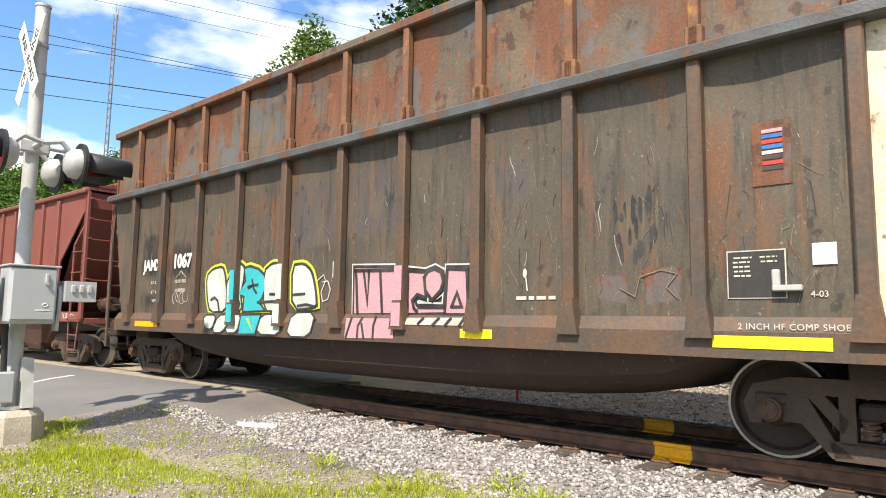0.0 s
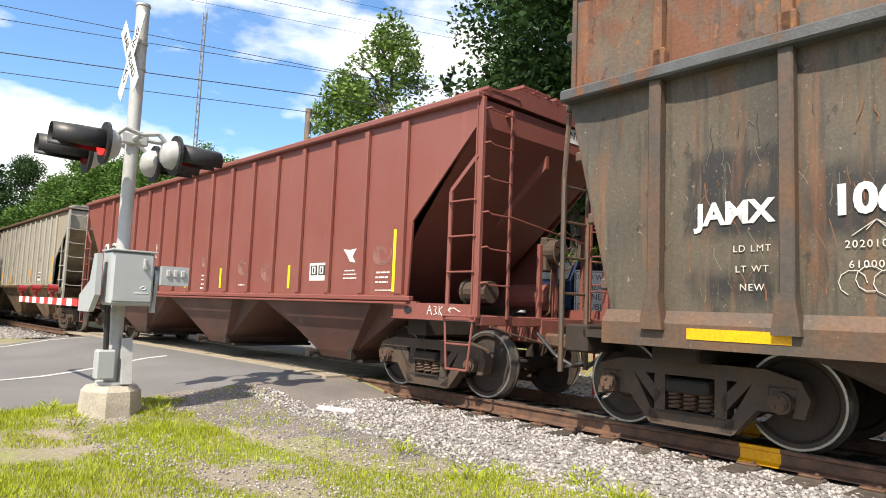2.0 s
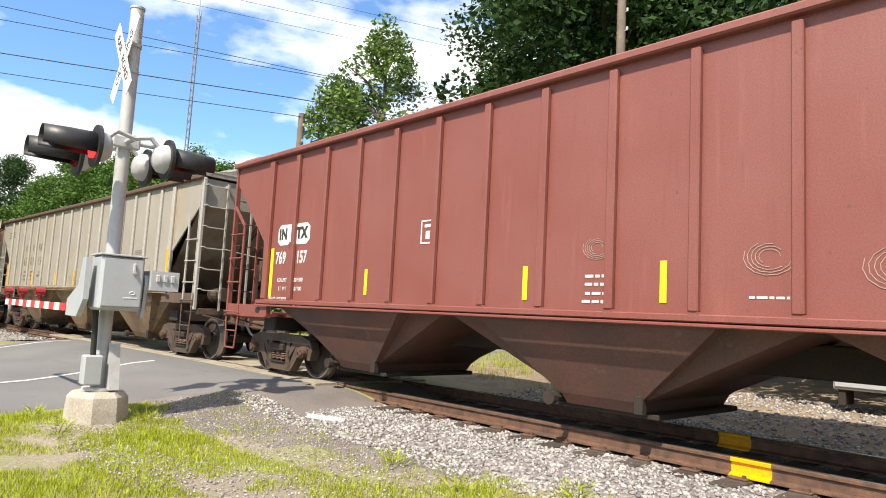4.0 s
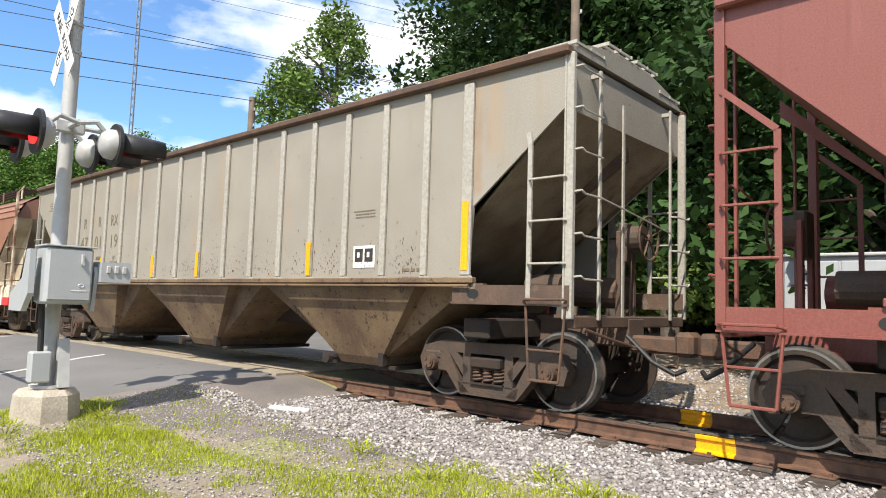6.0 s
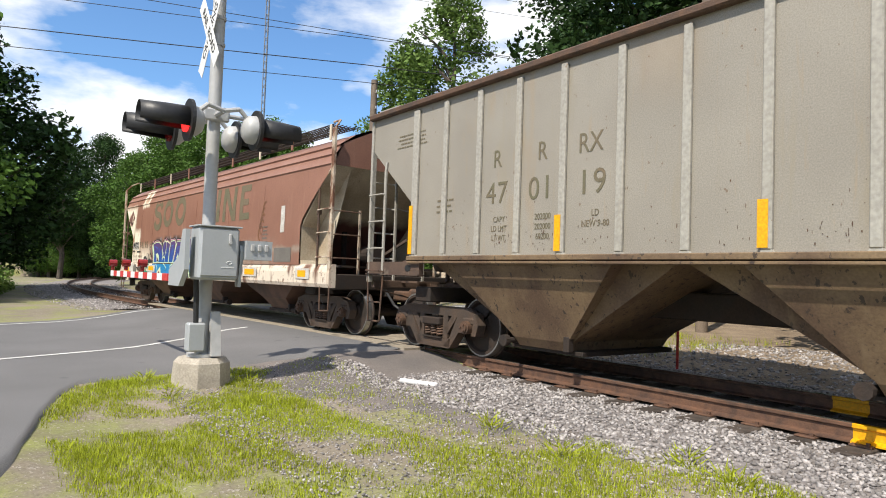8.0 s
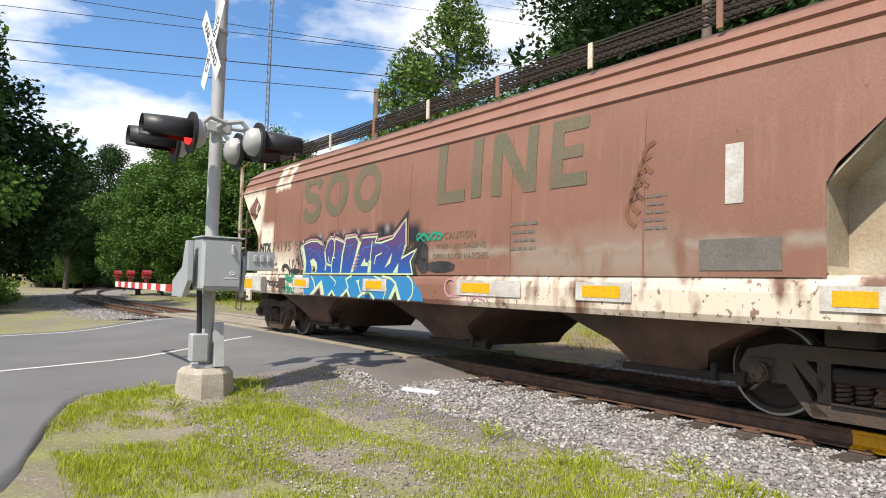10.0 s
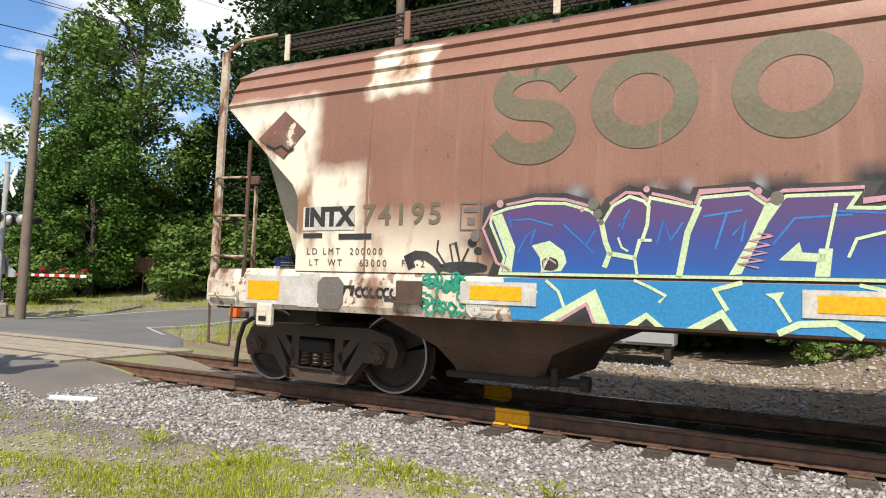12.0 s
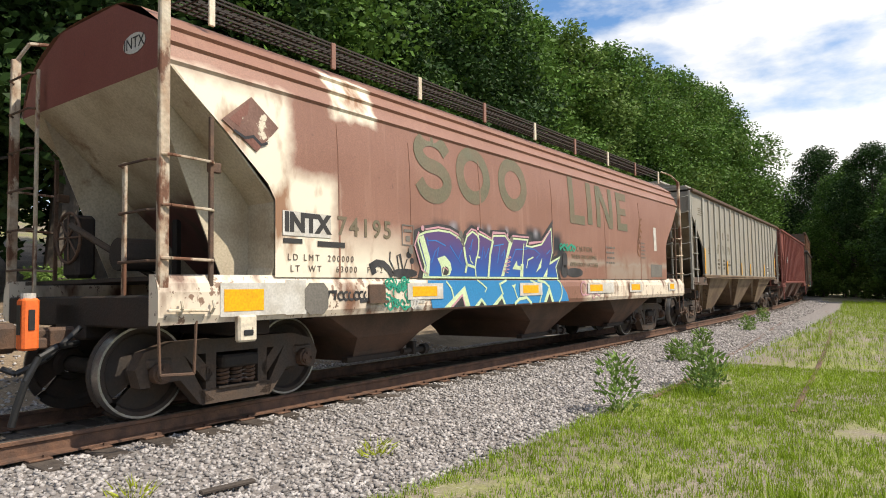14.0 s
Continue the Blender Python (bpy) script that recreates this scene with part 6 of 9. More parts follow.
def litter():
    rg = random.Random(21)
    for x, y, r in ((1.7, 12.6, 0.17), (3.95, 12.4, 0.13), (4.35, 12.6, 0.17), (2.3, 11.2, 0.07), (0.9, 13.2, 0.08), (5.6, 12.2, 0.12), (-0.8, 12.0, 0.09), (7.4, 12.3, 0.15), (3.0, 10.6, 0.06)):
        bm = bmesh.new()
        bmesh.ops.create_icosphere(bm, subdivisions=2, radius=r)
        for v in bm.verts:
            k = 1 + 0.5 * noise.noise(v.co * 3 / r * 0.3 + Vector((x, y, 0)))
            v.co = Vector((v.co.x * 1.3 * k, v.co.y * k, v.co.z * 0.6 * k))
        o = part("rock", bm, M_CONC)
        o.matrix_basis = pose(x, y, ground_z(x, y) + r * 0.2, 0, 0, rg.uniform(0, 360))
        tagged(o, "pale tan rock lying on the bare dirt", "rock", "rocks")
    for i in range(26):
        x, y = rg.uniform(-2, 9), rg.uniform(9.8, 13.6)
        a, ln = rg.uniform(0, 3.1), rg.uniform(0.25, 0.8)
        pts = []
        for k in range(4):
            px, py = x + math.cos(a) * ln * k / 3 + rg.uniform(-0.03, 0.03), y + math.sin(a) * ln * k / 3 + rg.uniform(-0.03, 0.03)
            pts.append((px, py, ground_z(px, py) + 0.015 + 0.02 * rg.random()))
        bm = bmesh.new()
        rod(bm, pts, rg.uniform(0.008, 0.018), 5)
        tagged(part("stick", bm, M_WOOD), "dry fallen stick on the bare dirt", "stick", "sticks")


litter()

# pipe and scraps on the ground
bm = bmesh.new()
cyl(bm, (-7.85, 4.84, ground_z(-7.85, 4.84) + 0.035), (-7.35, 5.1, ground_z(-7.35, 5.1) + 0.035), 0.035, 12)
tagged(part("plastic_pipe", bm, M_SIGNW), "short white plastic pipe lying on the gravel", "pipe")
bm = bmesh.new()
box(bm, (3.45, 4.55, 0.16), (0.42, 0.06, 0.03), 0.008, pose(0, 0, 0, 0, 0, -8))
tagged(part("wood_scrap", bm, M_TIE), "weathered split piece of tie on the ballast", "wood scrap")


def siding():
    """Old rails of a siding sunk in the grass."""
    for (a, b) in (((9.2, 3.55), (40, 6.2)), ((9.4, 1.9), (40, 4.6))):
        bm = bmesh.new()
        a, b = Vector(a), Vector(b)
        n = 20
        d = (b - a).normalized()
        loft(bm, [[(*(a.lerp(b, i / n) + Vector((-d.y, d.x)) * q + Vector((0, 0.0022 * (30 * i / n) ** 2 * 0.6))), ground_z(*a.lerp(b, i / n)) + 0.02 + z) for q, z in RAILP] for i in range(n + 1)])
        tagged(part("rail", bm, M_RAIL), "old rusty siding rail sunk in the grass", "rail", kind="structure")


siding()

# yellow paint on the rails
for off, s in ((-GAUGE, -2.74), (GAUGE, -3.55)):
    bm = bmesh.new()
    pr = [(a * 1.06, b * 1.0 + (0.003 if b > -0.01 else 0)) for a, b in RAILP]
    loft(bm, [[(*track(s + dx, off + a)[0].xy, RT + b) for a, b in pr] for dx in (-0.19, 0.19)])
    tagged(part("paint_mark", bm, M_YEL), "yellow paint mark across the rail", "paint mark", kind="structure")

# ---------------- trees ----------------


def leaves_mesh(name, centres, radii, count, size, seed, flatten=0.8):
    rg = np.random.default_rng(seed)
    w = radii ** 2
    k = rg.choice(len(centres), count, p=w / w.sum())
    d = rg.normal(size=(count, 3))
    d /= np.linalg.norm(d, axis=1)[:, None]
    rad = radii[k] * 1.25 * rg.random(count) ** 0.45
    p = centres[k] + d * rad[:, None] * np.array([1, 1, flatten])
    u = rg.normal(size=(count, 3))
    u[:, 2] *= 0.55
    u /= np.linalg.norm(u, axis=1)[:, None]
    v = np.cross(u, d + rg.normal(size=(count, 3)) * 0.7)
    v /= np.linalg.norm(v, axis=1)[:, None] + 1e-9
    s = size * (0.6 + 0.8 * rg.random(count))[:, None]
    verts = np.empty((count, 4, 3))
    verts[:, 0], verts[:, 1], verts[:, 2], verts[:, 3] = p - u * s, p + v * s * 0.55, p + u * s, p - v * s * 0.55
    me = bpy.data.meshes.new(name)
    me.vertices.add(count * 4)
    me.vertices.foreach_set("co", verts.ravel())
    me.loops.add(count * 4)
    me.loops.foreach_set("vertex_index", np.arange(count * 4, dtype=np.int32))
    me.polygons.add(count)
    me.polygons.foreach_set("loop_start", np.arange(0, count * 4, 4, dtype=np.int32))
    me.update(calc_edges=True)
    return me


def tree(h, spread, base, count, size, seed, material, label, lobes=40, name="tree"):
    """Trunk with limbs, and a crown of leaf clumps at the limbs' ends."""
    rg = random.Random(seed)
    ob = thing(name, label, "tree", group="woodland trees")
    bm = bmesh.new()
    r0 = 0.018 * h + 0.03
    pts = [Vector((rg.uniform(-0.2, 0.2) * (i > 0), rg.uniform(-0.2, 0.2) * (i > 0), h * 0.85 * i / 5)) for i in range(6)]
    for i in range(5):
        cyl(bm, pts[i] - Vector((0, 0, 0.3 if i == 0 else 0)), pts[i + 1], r0 * (1 - 0.16 * i), 8, r0 * (1 - 0.16 * (i + 1)))
    cs, rs = [], []
    for i in range(lobes):
        f = base + (1 - base) * (i + 0.5) / lobes
        a = i * 2.4 + rg.uniform(-0.4, 0.4)
        env = math.sin(math.pi * min(max((f - base) / (1 - base), 0.03), 1) ** 0.75 * 0.93 + 0.12)
        rr = spread * max(env, 0.12) * rg.uniform(0.45, 1.05)
        c = Vector((rr * math.cos(a), rr * math.sin(a), h * (f * 0.96) + rg.uniform(-0.3, 0.3)))
        cs.append(c)
        rs.append(spread * rg.uniform(0.13, 0.30) * (0.7 + 0.4 * env))
        if i % 3 == 0:
            z0 = max(c.z - rr * 0.9, h * 0.15)
            st = Vector((0, 0, min(z0, h * 0.8)))
            mid = st.lerp(c, 0.55) + Vector((0, 0, 0.15))
            cyl(bm, st, mid, r0 * 0.35, 5, r0 * 0.22)
            cyl(bm, mid, c, r0 * 0.22, 5, 0.02)
    part("trunk", bm, M_BARK, ob)
    me = leaves_mesh("crown", np.array(cs), np.array(rs), count, size, seed)
    me.materials.append(material)
    cr = new("crown", me)
    cr.parent = ob
    return ob


PROTO = [
    tree(15.0, 4.6, 0.16, 34000, 0.105, 1, M_LEAF, "tall broad leafy green tree beside the railway", 95),
    tree(16.0, 4.2, 0.26, 34000, 0.105, 2, M_LEAF2, "tall deciduous tree in shade-darkened green beside the railway", 85),
    tree(12.0, 3.8, 0.08, 24000, 0.115, 3, M_LEAF, "leafy green tree with branches to the ground", 75),
    tree(14.0, 3.3, 0.20, 15000, 0.105, 4, M_LEAF3, "slender light green tree with open gaps in its crown", 60),
    tree(11.0, 4.0, 0.05, 22000, 0.13, 5, M_LEAF2, "dense tree in shade-darkened green at the edge of the wood", 75),
    tree(2.2, 1.5, 0.05, 3000, 0.09, 6, M_LEAF3, "bright green leafy bush", 30, "bush"),
    tree(1.3, 1.1, 0.05, 1800, 0.07, 7, M_WEED, "low green weedy shrub", 22, "bush"),
]
PROTO_USED = set()


def plant(kind, x, y, scale=1.0, turn=0.0):
    m = pose(x, y, ground_z(x, y) - 0.05, 0, 0, turn)
    ob = PROTO[kind]
    if kind in PROTO_USED:
        ob = copy_thing(ob, m)
    else:
        PROTO_USED.add(kind)
        ob.matrix_basis = m
    ob.scale = (scale, scale, scale)


def polar(kind, az, r, scale=1.0, turn=0.0):
    plant(kind, -r * math.sin(radians(az)), r * math.cos(radians(az)), scale, turn)


def build_woods():
    rg = random.Random(11)
    # left of the road, near
    for az, r, k, s in ((92.0, 39, 4, 1.3), (95, 36, 2, 1.35), (98, 39, 0, 1.2), (102, 36, 4, 1.35), (96.5, 45, 1, 1.1), (90.4, 49, 4, 1.15), (104, 40, 1, 1.2)):
        polar(k, az, r, s, rg.uniform(0, 360))
    for az, r in ((89.6, 31), (91, 30), (93.5, 31), (96, 30), (88.6, 35), (99, 30)):
        polar(5, az, r, rg.uniform(0.7, 1.1), rg.uniform(0, 360))
    # far wood beyond the bend
    for i in range(16):
        polar(rg.choice((1, 4, 2)), 75.5 + i * 0.65, rg.uniform(84, 100), rg.uniform(0.85, 1.1), rg.uniform(0, 360))
    # wood behind the crossing
    for az, r, k, s in ((79.0, 58, 2, 0.9), (77.4, 54, 0, 0.8), (75.8, 52, 2, 0.95), (74, 50, 0, 0.8), (72.3, 47, 2, 0.9), (70.6, 46, 2, 0.95), (69, 49, 0, 0.82), (67.2, 46, 2, 0.92),
                        (65.4, 47, 2, 0.58), (63.4, 44, 2, 0.48), (61.6, 45, 4, 0.52), (60.2, 42, 2, 0.44), (58.5, 44, 4, 0.85), (56.5, 40, 2, 0.9)):
        polar(k, az, r, s, rg.uniform(0, 360))
    for az, r in ((64.5, 40), (62.8, 37), (61, 36), (59.4, 35), (66.5, 41), (70, 41), (72.5, 42)):
        polar(5, az, r, rg.uniform(0.9, 1.5), rg.uniform(0, 360))
    for az, r, k, s in ((57.4, 44, 3, 1.2), (54.0, 43, 3, 1.42), (33.6, 25, 1, 1.38), (37.4, 36, 1, 1.45), (29.5, 25, 1, 1.3), (42.6, 46, 1, 1.1),
                        (25.2, 24, 1, 1.1), (27.0, 48, 4, 1.0), (29.5, 50, 2, 0.8), (31.5, 52, 4, 0.8), (33.5, 50, 2, 0.7), (35.5, 50, 4, 0.85), (37.5, 46, 2, 0.9), (34.8, 62, 2, 0.8), (32.6, 70, 4, 0.8), (30.2, 66, 2, 0.7), (36.6, 66, 4, 0.85), (28.6, 60, 4, 0.8)):
        polar(k, az, r, s, rg.uniform(0, 360))
    for az, r, k, s in ((37.0, 36, 5, 1.5), (39.5, 37, 5, 1.6), (42, 38, 5, 1.8), (44.5, 36, 5, 1.7), (47, 37, 5, 1.7), (49.5, 36, 5, 1.6), (45.5, 46, 4, 0.8), (48.5, 45, 4, 0.9), (42, 48, 4, 0.8), (17, 30, 4, 1.0), (20, 33, 4, 1.1), (22.5, 29, 4, 0.9), (25, 34, 4, 1.1), (28, 37, 4, 1.0), (30.5, 39, 4, 0.9), (14, 28, 4, 1.0), (33, 42, 4, 0.75),
                        (15.5, 24, 5, 1.7), (18.5, 25, 5, 1.8), (21.2, 25, 5, 1.7), (24, 26, 5, 1.8), (26.8, 28, 5, 1.9), (29.5, 31, 5, 1.7), (32, 33, 5, 1.5), (34.5, 35, 5, 1.5)):
        polar(k, az, r, s, rg.uniform(0, 360))
    for az, r, c in ((58.8, 43, 2.2), (57.0, 42.5, 2.4), (55.2, 43, 2.2), (53.4, 42.5, 2.3), (60.6, 43, 2.3), (51.6, 43, 2.4), (49.8, 43, 2.3)):
        polar(5, az, r, c, 50.0 * az)
    for i in range(14):
        az, r = 42 + 0.95 * i, 27.5 + rg.uniform(0, 2)
        if near_road(-r * math.sin(radians(az)), r * math.cos(radians(az))) > 1.2:
            polar(5, az, r, rg.uniform(0.8, 1.3), rg.uniform(0, 360))
    # wall of trees along the far side of the track
    for row, d0 in enumerate((10.5, 15.5, 21.0)):
        s = -3.0 + row
        while s < 92:
            p, h = track(s, d0 + rg.uniform(-1.2, 1.2))
            if near_road(p.x, p.y) > 2.5:
                # only the shade-coloured kinds along the nearer stretch
                plant(rg.choice((1, 4, 1, 4) if s < 26 else (0, 1, 4, 3, 2)), p.x, p.y, rg.uniform(0.95, 1.22), rg.uniform(0, 360))
            s += rg.uniform(4.6, 6.6) + row
    s = 0.5
    while s < 70:
        p, h = track(s, rg.uniform(7.2, 8.6))
        plant(6 if s < 24 else rg.choice((5, 6)), p.x, p.y, rg.uniform(0.8, 1.4), rg.uniform(0, 360))
        s += rg.uniform(2.0, 4.0)
    for s in (14, 19, 24, 29, 34, 39, 45, 52):
        p, h = track(s, 12.5)
        plant(0, p.x, p.y, 1.22, 40.0 * s)
    for s, d, k, c in ((38, 9.5, 3, 1.2), (44, 9, 0, 1.15), (50, 8.5, 3, 1.3), (56, 8, 0, 1.25), (62, 7.5, 3, 1.4), (67, 7, 0, 1.35), (73, 6.5, 3, 1.5), (76, 6.5, 0, 1.4)):
        p, h = track(s, d)
        plant(k, p.x, p.y, c, 33.0 * s)
    for az in (12, 9, 6, 3, 0, -3, -6, -9, -12):
        polar(4, az, 30, 1.0, 50.0 * az)
        polar(4, az + 1.5, 24, 0.75, 70.0 * az)
    # near side, where the line bends out of sight
    for s, d, k in ((62, -10, 4), (68, -8.5, 2), (74, -7, 1), (80, -5.5, 0), (86, -3, 1), (92, 0, 4), (97, 3, 1), (100, 7, 2), (70, -14, 0), (78, -13, 1), (86, -11, 4), (93, -7, 0), (98, -4, 1), (101, -1, 4), (103, 3, 2), (104, 8, 4), (105, 12, 2), (107, -5, 4), (108, 5, 4), (60, -15, 1), (66, -19, 0), (56, -18, 4)):
        p, h = track(s, d)
        plant(k, p.x, p.y, rg.uniform(0.9, 1.1), rg.uniform(0, 360))
    # trees behind the viewer's side
    for i in range(16):
        p, h = track(66 + 2.6 * i, -12 + 1.5 * i + rg.uniform(-1, 1))
        plant(5, p.x, p.y, rg.uniform(1.2, 1.9), rg.uniform(0, 360))
    for i in range(6):
        plant(rg.choice((0, 1, 4)), -30 + 15 * i + rg.uniform(-2, 2), -28 + rg.uniform(-3, 3), rg.uniform(0.7, 0.9), rg.uniform(0, 360))


build_woods()

# ---------------- grass, weeds and stones ----------------


def soup(name, tris, material, label, category):
    n = len(tris)
    me = bpy.data.meshes.new(name)
    me.vertices.add(n * 3)
    me.vertices.foreach_set("co", np.asarray(tris, dtype=np.float64).reshape(-1))
    me.loops.add(n * 3)
    me.loops.foreach_set("vertex_index", np.arange(n * 3, dtype=np.int32))
    me.polygons.add(n)
    me.polygons.foreach_set("loop_start", np.arange(0, n * 3, 3, dtype=np.int32))
    me.update(calc_edges=True)
    me.materials.append(material)
    return tagged(new(name, me), label, category, kind="stuff")


def grass_patch(name, area, count, hmin, hmax, seed, material, need=0.0):
    rg = np.random.default_rng(seed)
    x0, x1, y0, y1 = area
    tris = []
    made = 0
    while made < count:
        x, y = rg.uniform(x0, x1), rg.uniform(y0, y1)
        made += 1
        if -100 < x < 110:
            d = off_track(x, y)
            if (-2.55 if x < 0.6 else -3.75) < d < 3.5:
                continue
        if near_road(x, y) < 0.12:
            continue
        v = noise.noise(Vector((x * 0.75, y * 0.9, seed))) + 0.5 * noise.noise(Vector((x * 2.3, y * 2.3, 5)))
        lush = smooth(1.5, 6, x) * 0.5
        if v + lush < need - 0.25 * rg.random():
            continue
        if (x + 7.2) ** 2 / 9 + (y - 4.3) ** 2 / 1.1 < 1 and rg.random() < 0.9:
            continue
        z = ground_z(x, y)
        for _ in range(rg.integers(4, 8)):
            a, hgt = rg.uniform(0, 6.28), rg.uniform(hmin, hmax) * (0.7 + max(v, 0))
            bx, by = x + rg.normal(0, 0.03), y + rg.normal(0, 0.03)
            w, ln = 0.0045, rg.uniform(0.2, 0.9) * hgt
            c, s = math.cos(a), math.sin(a)
            tris.append(((bx - s * w, by + c * w, z - 0.01), (bx + s * w, by - c * w, z - 0.01), (bx + c * ln, by + s * ln, z + hgt)))
    return soup(name, tris, material, "thin bright green grass growing in the gravel", "grass")


grass_patch("grass", (-12, 4, 0.6, 5.2), 58000, 0.02, 0.07, 2, M_GRASS, -0.10)
grass_patch("grass", (1, 14, -1.5, 5.0), 34000, 0.02, 0.10, 3, M_LAWN, 0.06)
grass_patch("grass", (14, 60, -6, 9), 20000, 0.10, 0.28, 4, M_LAWN, -0.5)
grass_patch("grass", (-45, -12, 10, 24), 5000, 0.15, 0.35, 5, M_GRASS, -0.3)
grass_patch("grass", (-14, -8, 10, 16), 700, 0.08, 0.25, 6, M_GRASS, 0.0)


def stones(name, s0, s1, d0, d1, count, lo, hi, seed, material, label, zlift=0.0):
    rg = np.random.default_rng(seed)
    base = np.array([(1, 0, 0), (-1, 0, 0), (0, 1, 0), (0, -1, 0), (0, 0, 1), (0, 0, -1)], dtype=float)
    idx = np.array([(0, 2, 4), (2, 1, 4), (1, 3, 4), (3, 0, 4), (2, 0, 5), (1, 2, 5), (3, 1, 5), (0, 3, 5)])
    out = np.empty((count, 8, 3, 3))
    keep = np.ones(count, bool)
    prof_d, prof_z = [b[0] for b in bed], [b[1] for b in bed]
    for i in range(count):
        s, d = rg.uniform(s0, s1), rg.uniform(d0, d1)
        p, h = track(s, d)
        if abs(d) < 1.08 and min((s + 60) % 0.52, 0.52 - (s + 60) % 0.52) < 0.125:
            keep[i] = False
            continue
        z = max(np.interp(d, prof_d, prof_z), ground_z(p.x, p.y) if abs(d) > 2.4 else 0)
        if near_road(p.x, p.y) < 0.1 and abs(d) > 1.3:
            keep[i] = False
            continue
        v = base * rg.uniform(0.55, 1.15, (6, 1)) + rg.normal(0, 0.16, (6, 3))
        q = rg.normal(size=4)
        q /= np.linalg.norm(q)
        w, x, y, zz = q
        R = np.array([[1 - 2 * (y * y + zz * zz), 2 * (x * y - zz * w), 2 * (x * zz + y * w)], [2 * (x * y + zz * w), 1 - 2 * (x * x + zz * zz), 2 * (y * zz - x * w)], [2 * (x * zz - y * w), 2 * (y * zz + x * w), 1 - 2 * (x * x + y * y)]])
        v = (v @ R.T) * rg.uniform(lo, hi) * np.array([1.15, 1, 0.8]) + np.array([p.x, p.y, z + zlift + rg.uniform(0, 0.012)])
        out[i] = v[idx]
    tris = out[keep].reshape(-1, 3, 3)
    n = len(tris) // 8
    # shared corners keep each stone one island
    me = bpy.data.meshes.new(name)
    ob = new(name, me)
    flatv = tris.reshape(n, 24, 3)
    pick = np.zeros(6, int)
    order = idx.reshape(-1)
    for k in range(6):
        pick[k] = int(np.where(order == k)[0][0])
    vv = flatv[:, pick].reshape(-1, 3)
    faces = (np.arange(n)[:, None, None] * 6 + idx[None]).reshape(-1)
    me.vertices.add(n * 6)
    me.vertices.foreach_set("co", vv.ravel())
    me.loops.add(len(faces))
    me.loops.foreach_set("vertex_index", faces.astype(np.int32))
    me.polygons.add(n * 8)
    me.polygons.foreach_set("loop_start", np.arange(0, n * 24, 3, dtype=np.int32))
    me.update(calc_edges=True)
    me.materials.append(material)
    return tagged(ob, label, "gravel", kind="stuff")


stones("ballast_stones", -9.3, 9, -2.85, -0.85, 19000, 0.017, 0.036, 21, M_STONE, "loose grey and brown ballast stones beside the rail")
stones("ballast_stones", 0.8, 14, -3.75, -2.75, 9500, 0.017, 0.036, 28, M_STONE, "loose grey and brown ballast stones beside the rail")
stones("ballast_stones", 14, 30, -3.75, -2.75, 3500, 0.02, 0.045, 29, M_STONE, "loose grey and brown ballast stones beside the rail")
stones("ballast_stones", 9, 24, -2.8, -0.85, 9000, 0.020, 0.042, 22, M_STONE, "loose grey and brown ballast stones beside the rail")
stones("ballast_stones", -9.3, 16, -0.65, 0.65, 5000, 0.018, 0.036, 23, M_OILY_SHADE, "loose ballast stones between the rails")
stones("ballast_stones", -9.3, 16, 0.85, 2.6, 5000, 0.018, 0.036, 33, M_STONE, "loose ballast stones on the far side of the track")
stones("ballast_stones", 24, 62, -2.8, 1.5, 6000, 0.03, 0.06, 24, M_STONE, "loose grey ballast stones far along the line")
stones("ballast_stones", -60, -24.8, -3.2, 2.4, 6000, 0.03, 0.06, 25, M_STONE, "loose grey ballast stones beyond the crossing")
stones("gravel", -10, 3, -5.4, -2.5, 17000, 0.006, 0.018, 26, M_STONE, "small scattered gravel on the soil", 0.0)
stones("gravel", -9, 14, 2.6, 7.5, 9000, 0.015, 0.05, 27, M_STONE, "scattered stones on the dirt bank", 0.0)


def weeds():
    rg = random.Random(31)
    spots = [(-4.1, 4.05), (-2.9, 4.55), (-5.2, 4.2), (-3.4, 4.75), (-1.6, 4.6), (-0.4, 4.7), (0.6, 4.75), (1.6, 4.6), (4.9, 4.45), (2.9, 4.9), (10.2, 3.1), (8.1, 3.55), (10.8, 3.4), (13.5, 4.6), (17, 5.2), (23, 5.6), (28, 6.2), (-9.3, 1.9), (-8.5, 3.0), (-8.4, 2.0)]
    for i, (x, y) in enumerate(spots):
        h = 0.13 if x < 5 else rg.uniform(0.4, 0.8)
        tris = []
        z = ground_z(x, y)
        for k in range(60 if x < 5 else 240):
            a = rg.uniform(0, 6.28)
            rr = rg.uniform(0, 0.16 if x < 5 else 0.25)
            zz = rg.uniform(0, h) * (1 - rr)
            c = Vector((x + rr * math.cos(a), y + rr * math.sin(a), z + zz))
            d = Vector((math.cos(a + rg.uniform(-1, 1)), math.sin(a + rg.uniform(-1, 1)), rg.uniform(0.3, 1.6))).normalized()
            n = d.cross(Vector((rg.uniform(-1, 1), rg.uniform(-1, 1), 0.2))).normalized()
            ln, w = (0.10, 0.007) if x < 5 else (0.09, 0.022)
            tris.append((c - n * w, c + n * w, c + d * ln))
        soup("weed", tris, M_GRASS if x < 5 else M_WEED, "tuft of green weeds at the edge of the ballast", "weeds")


weeds()

# ---------------- paint, stencils and graffiti on the cars ----------------


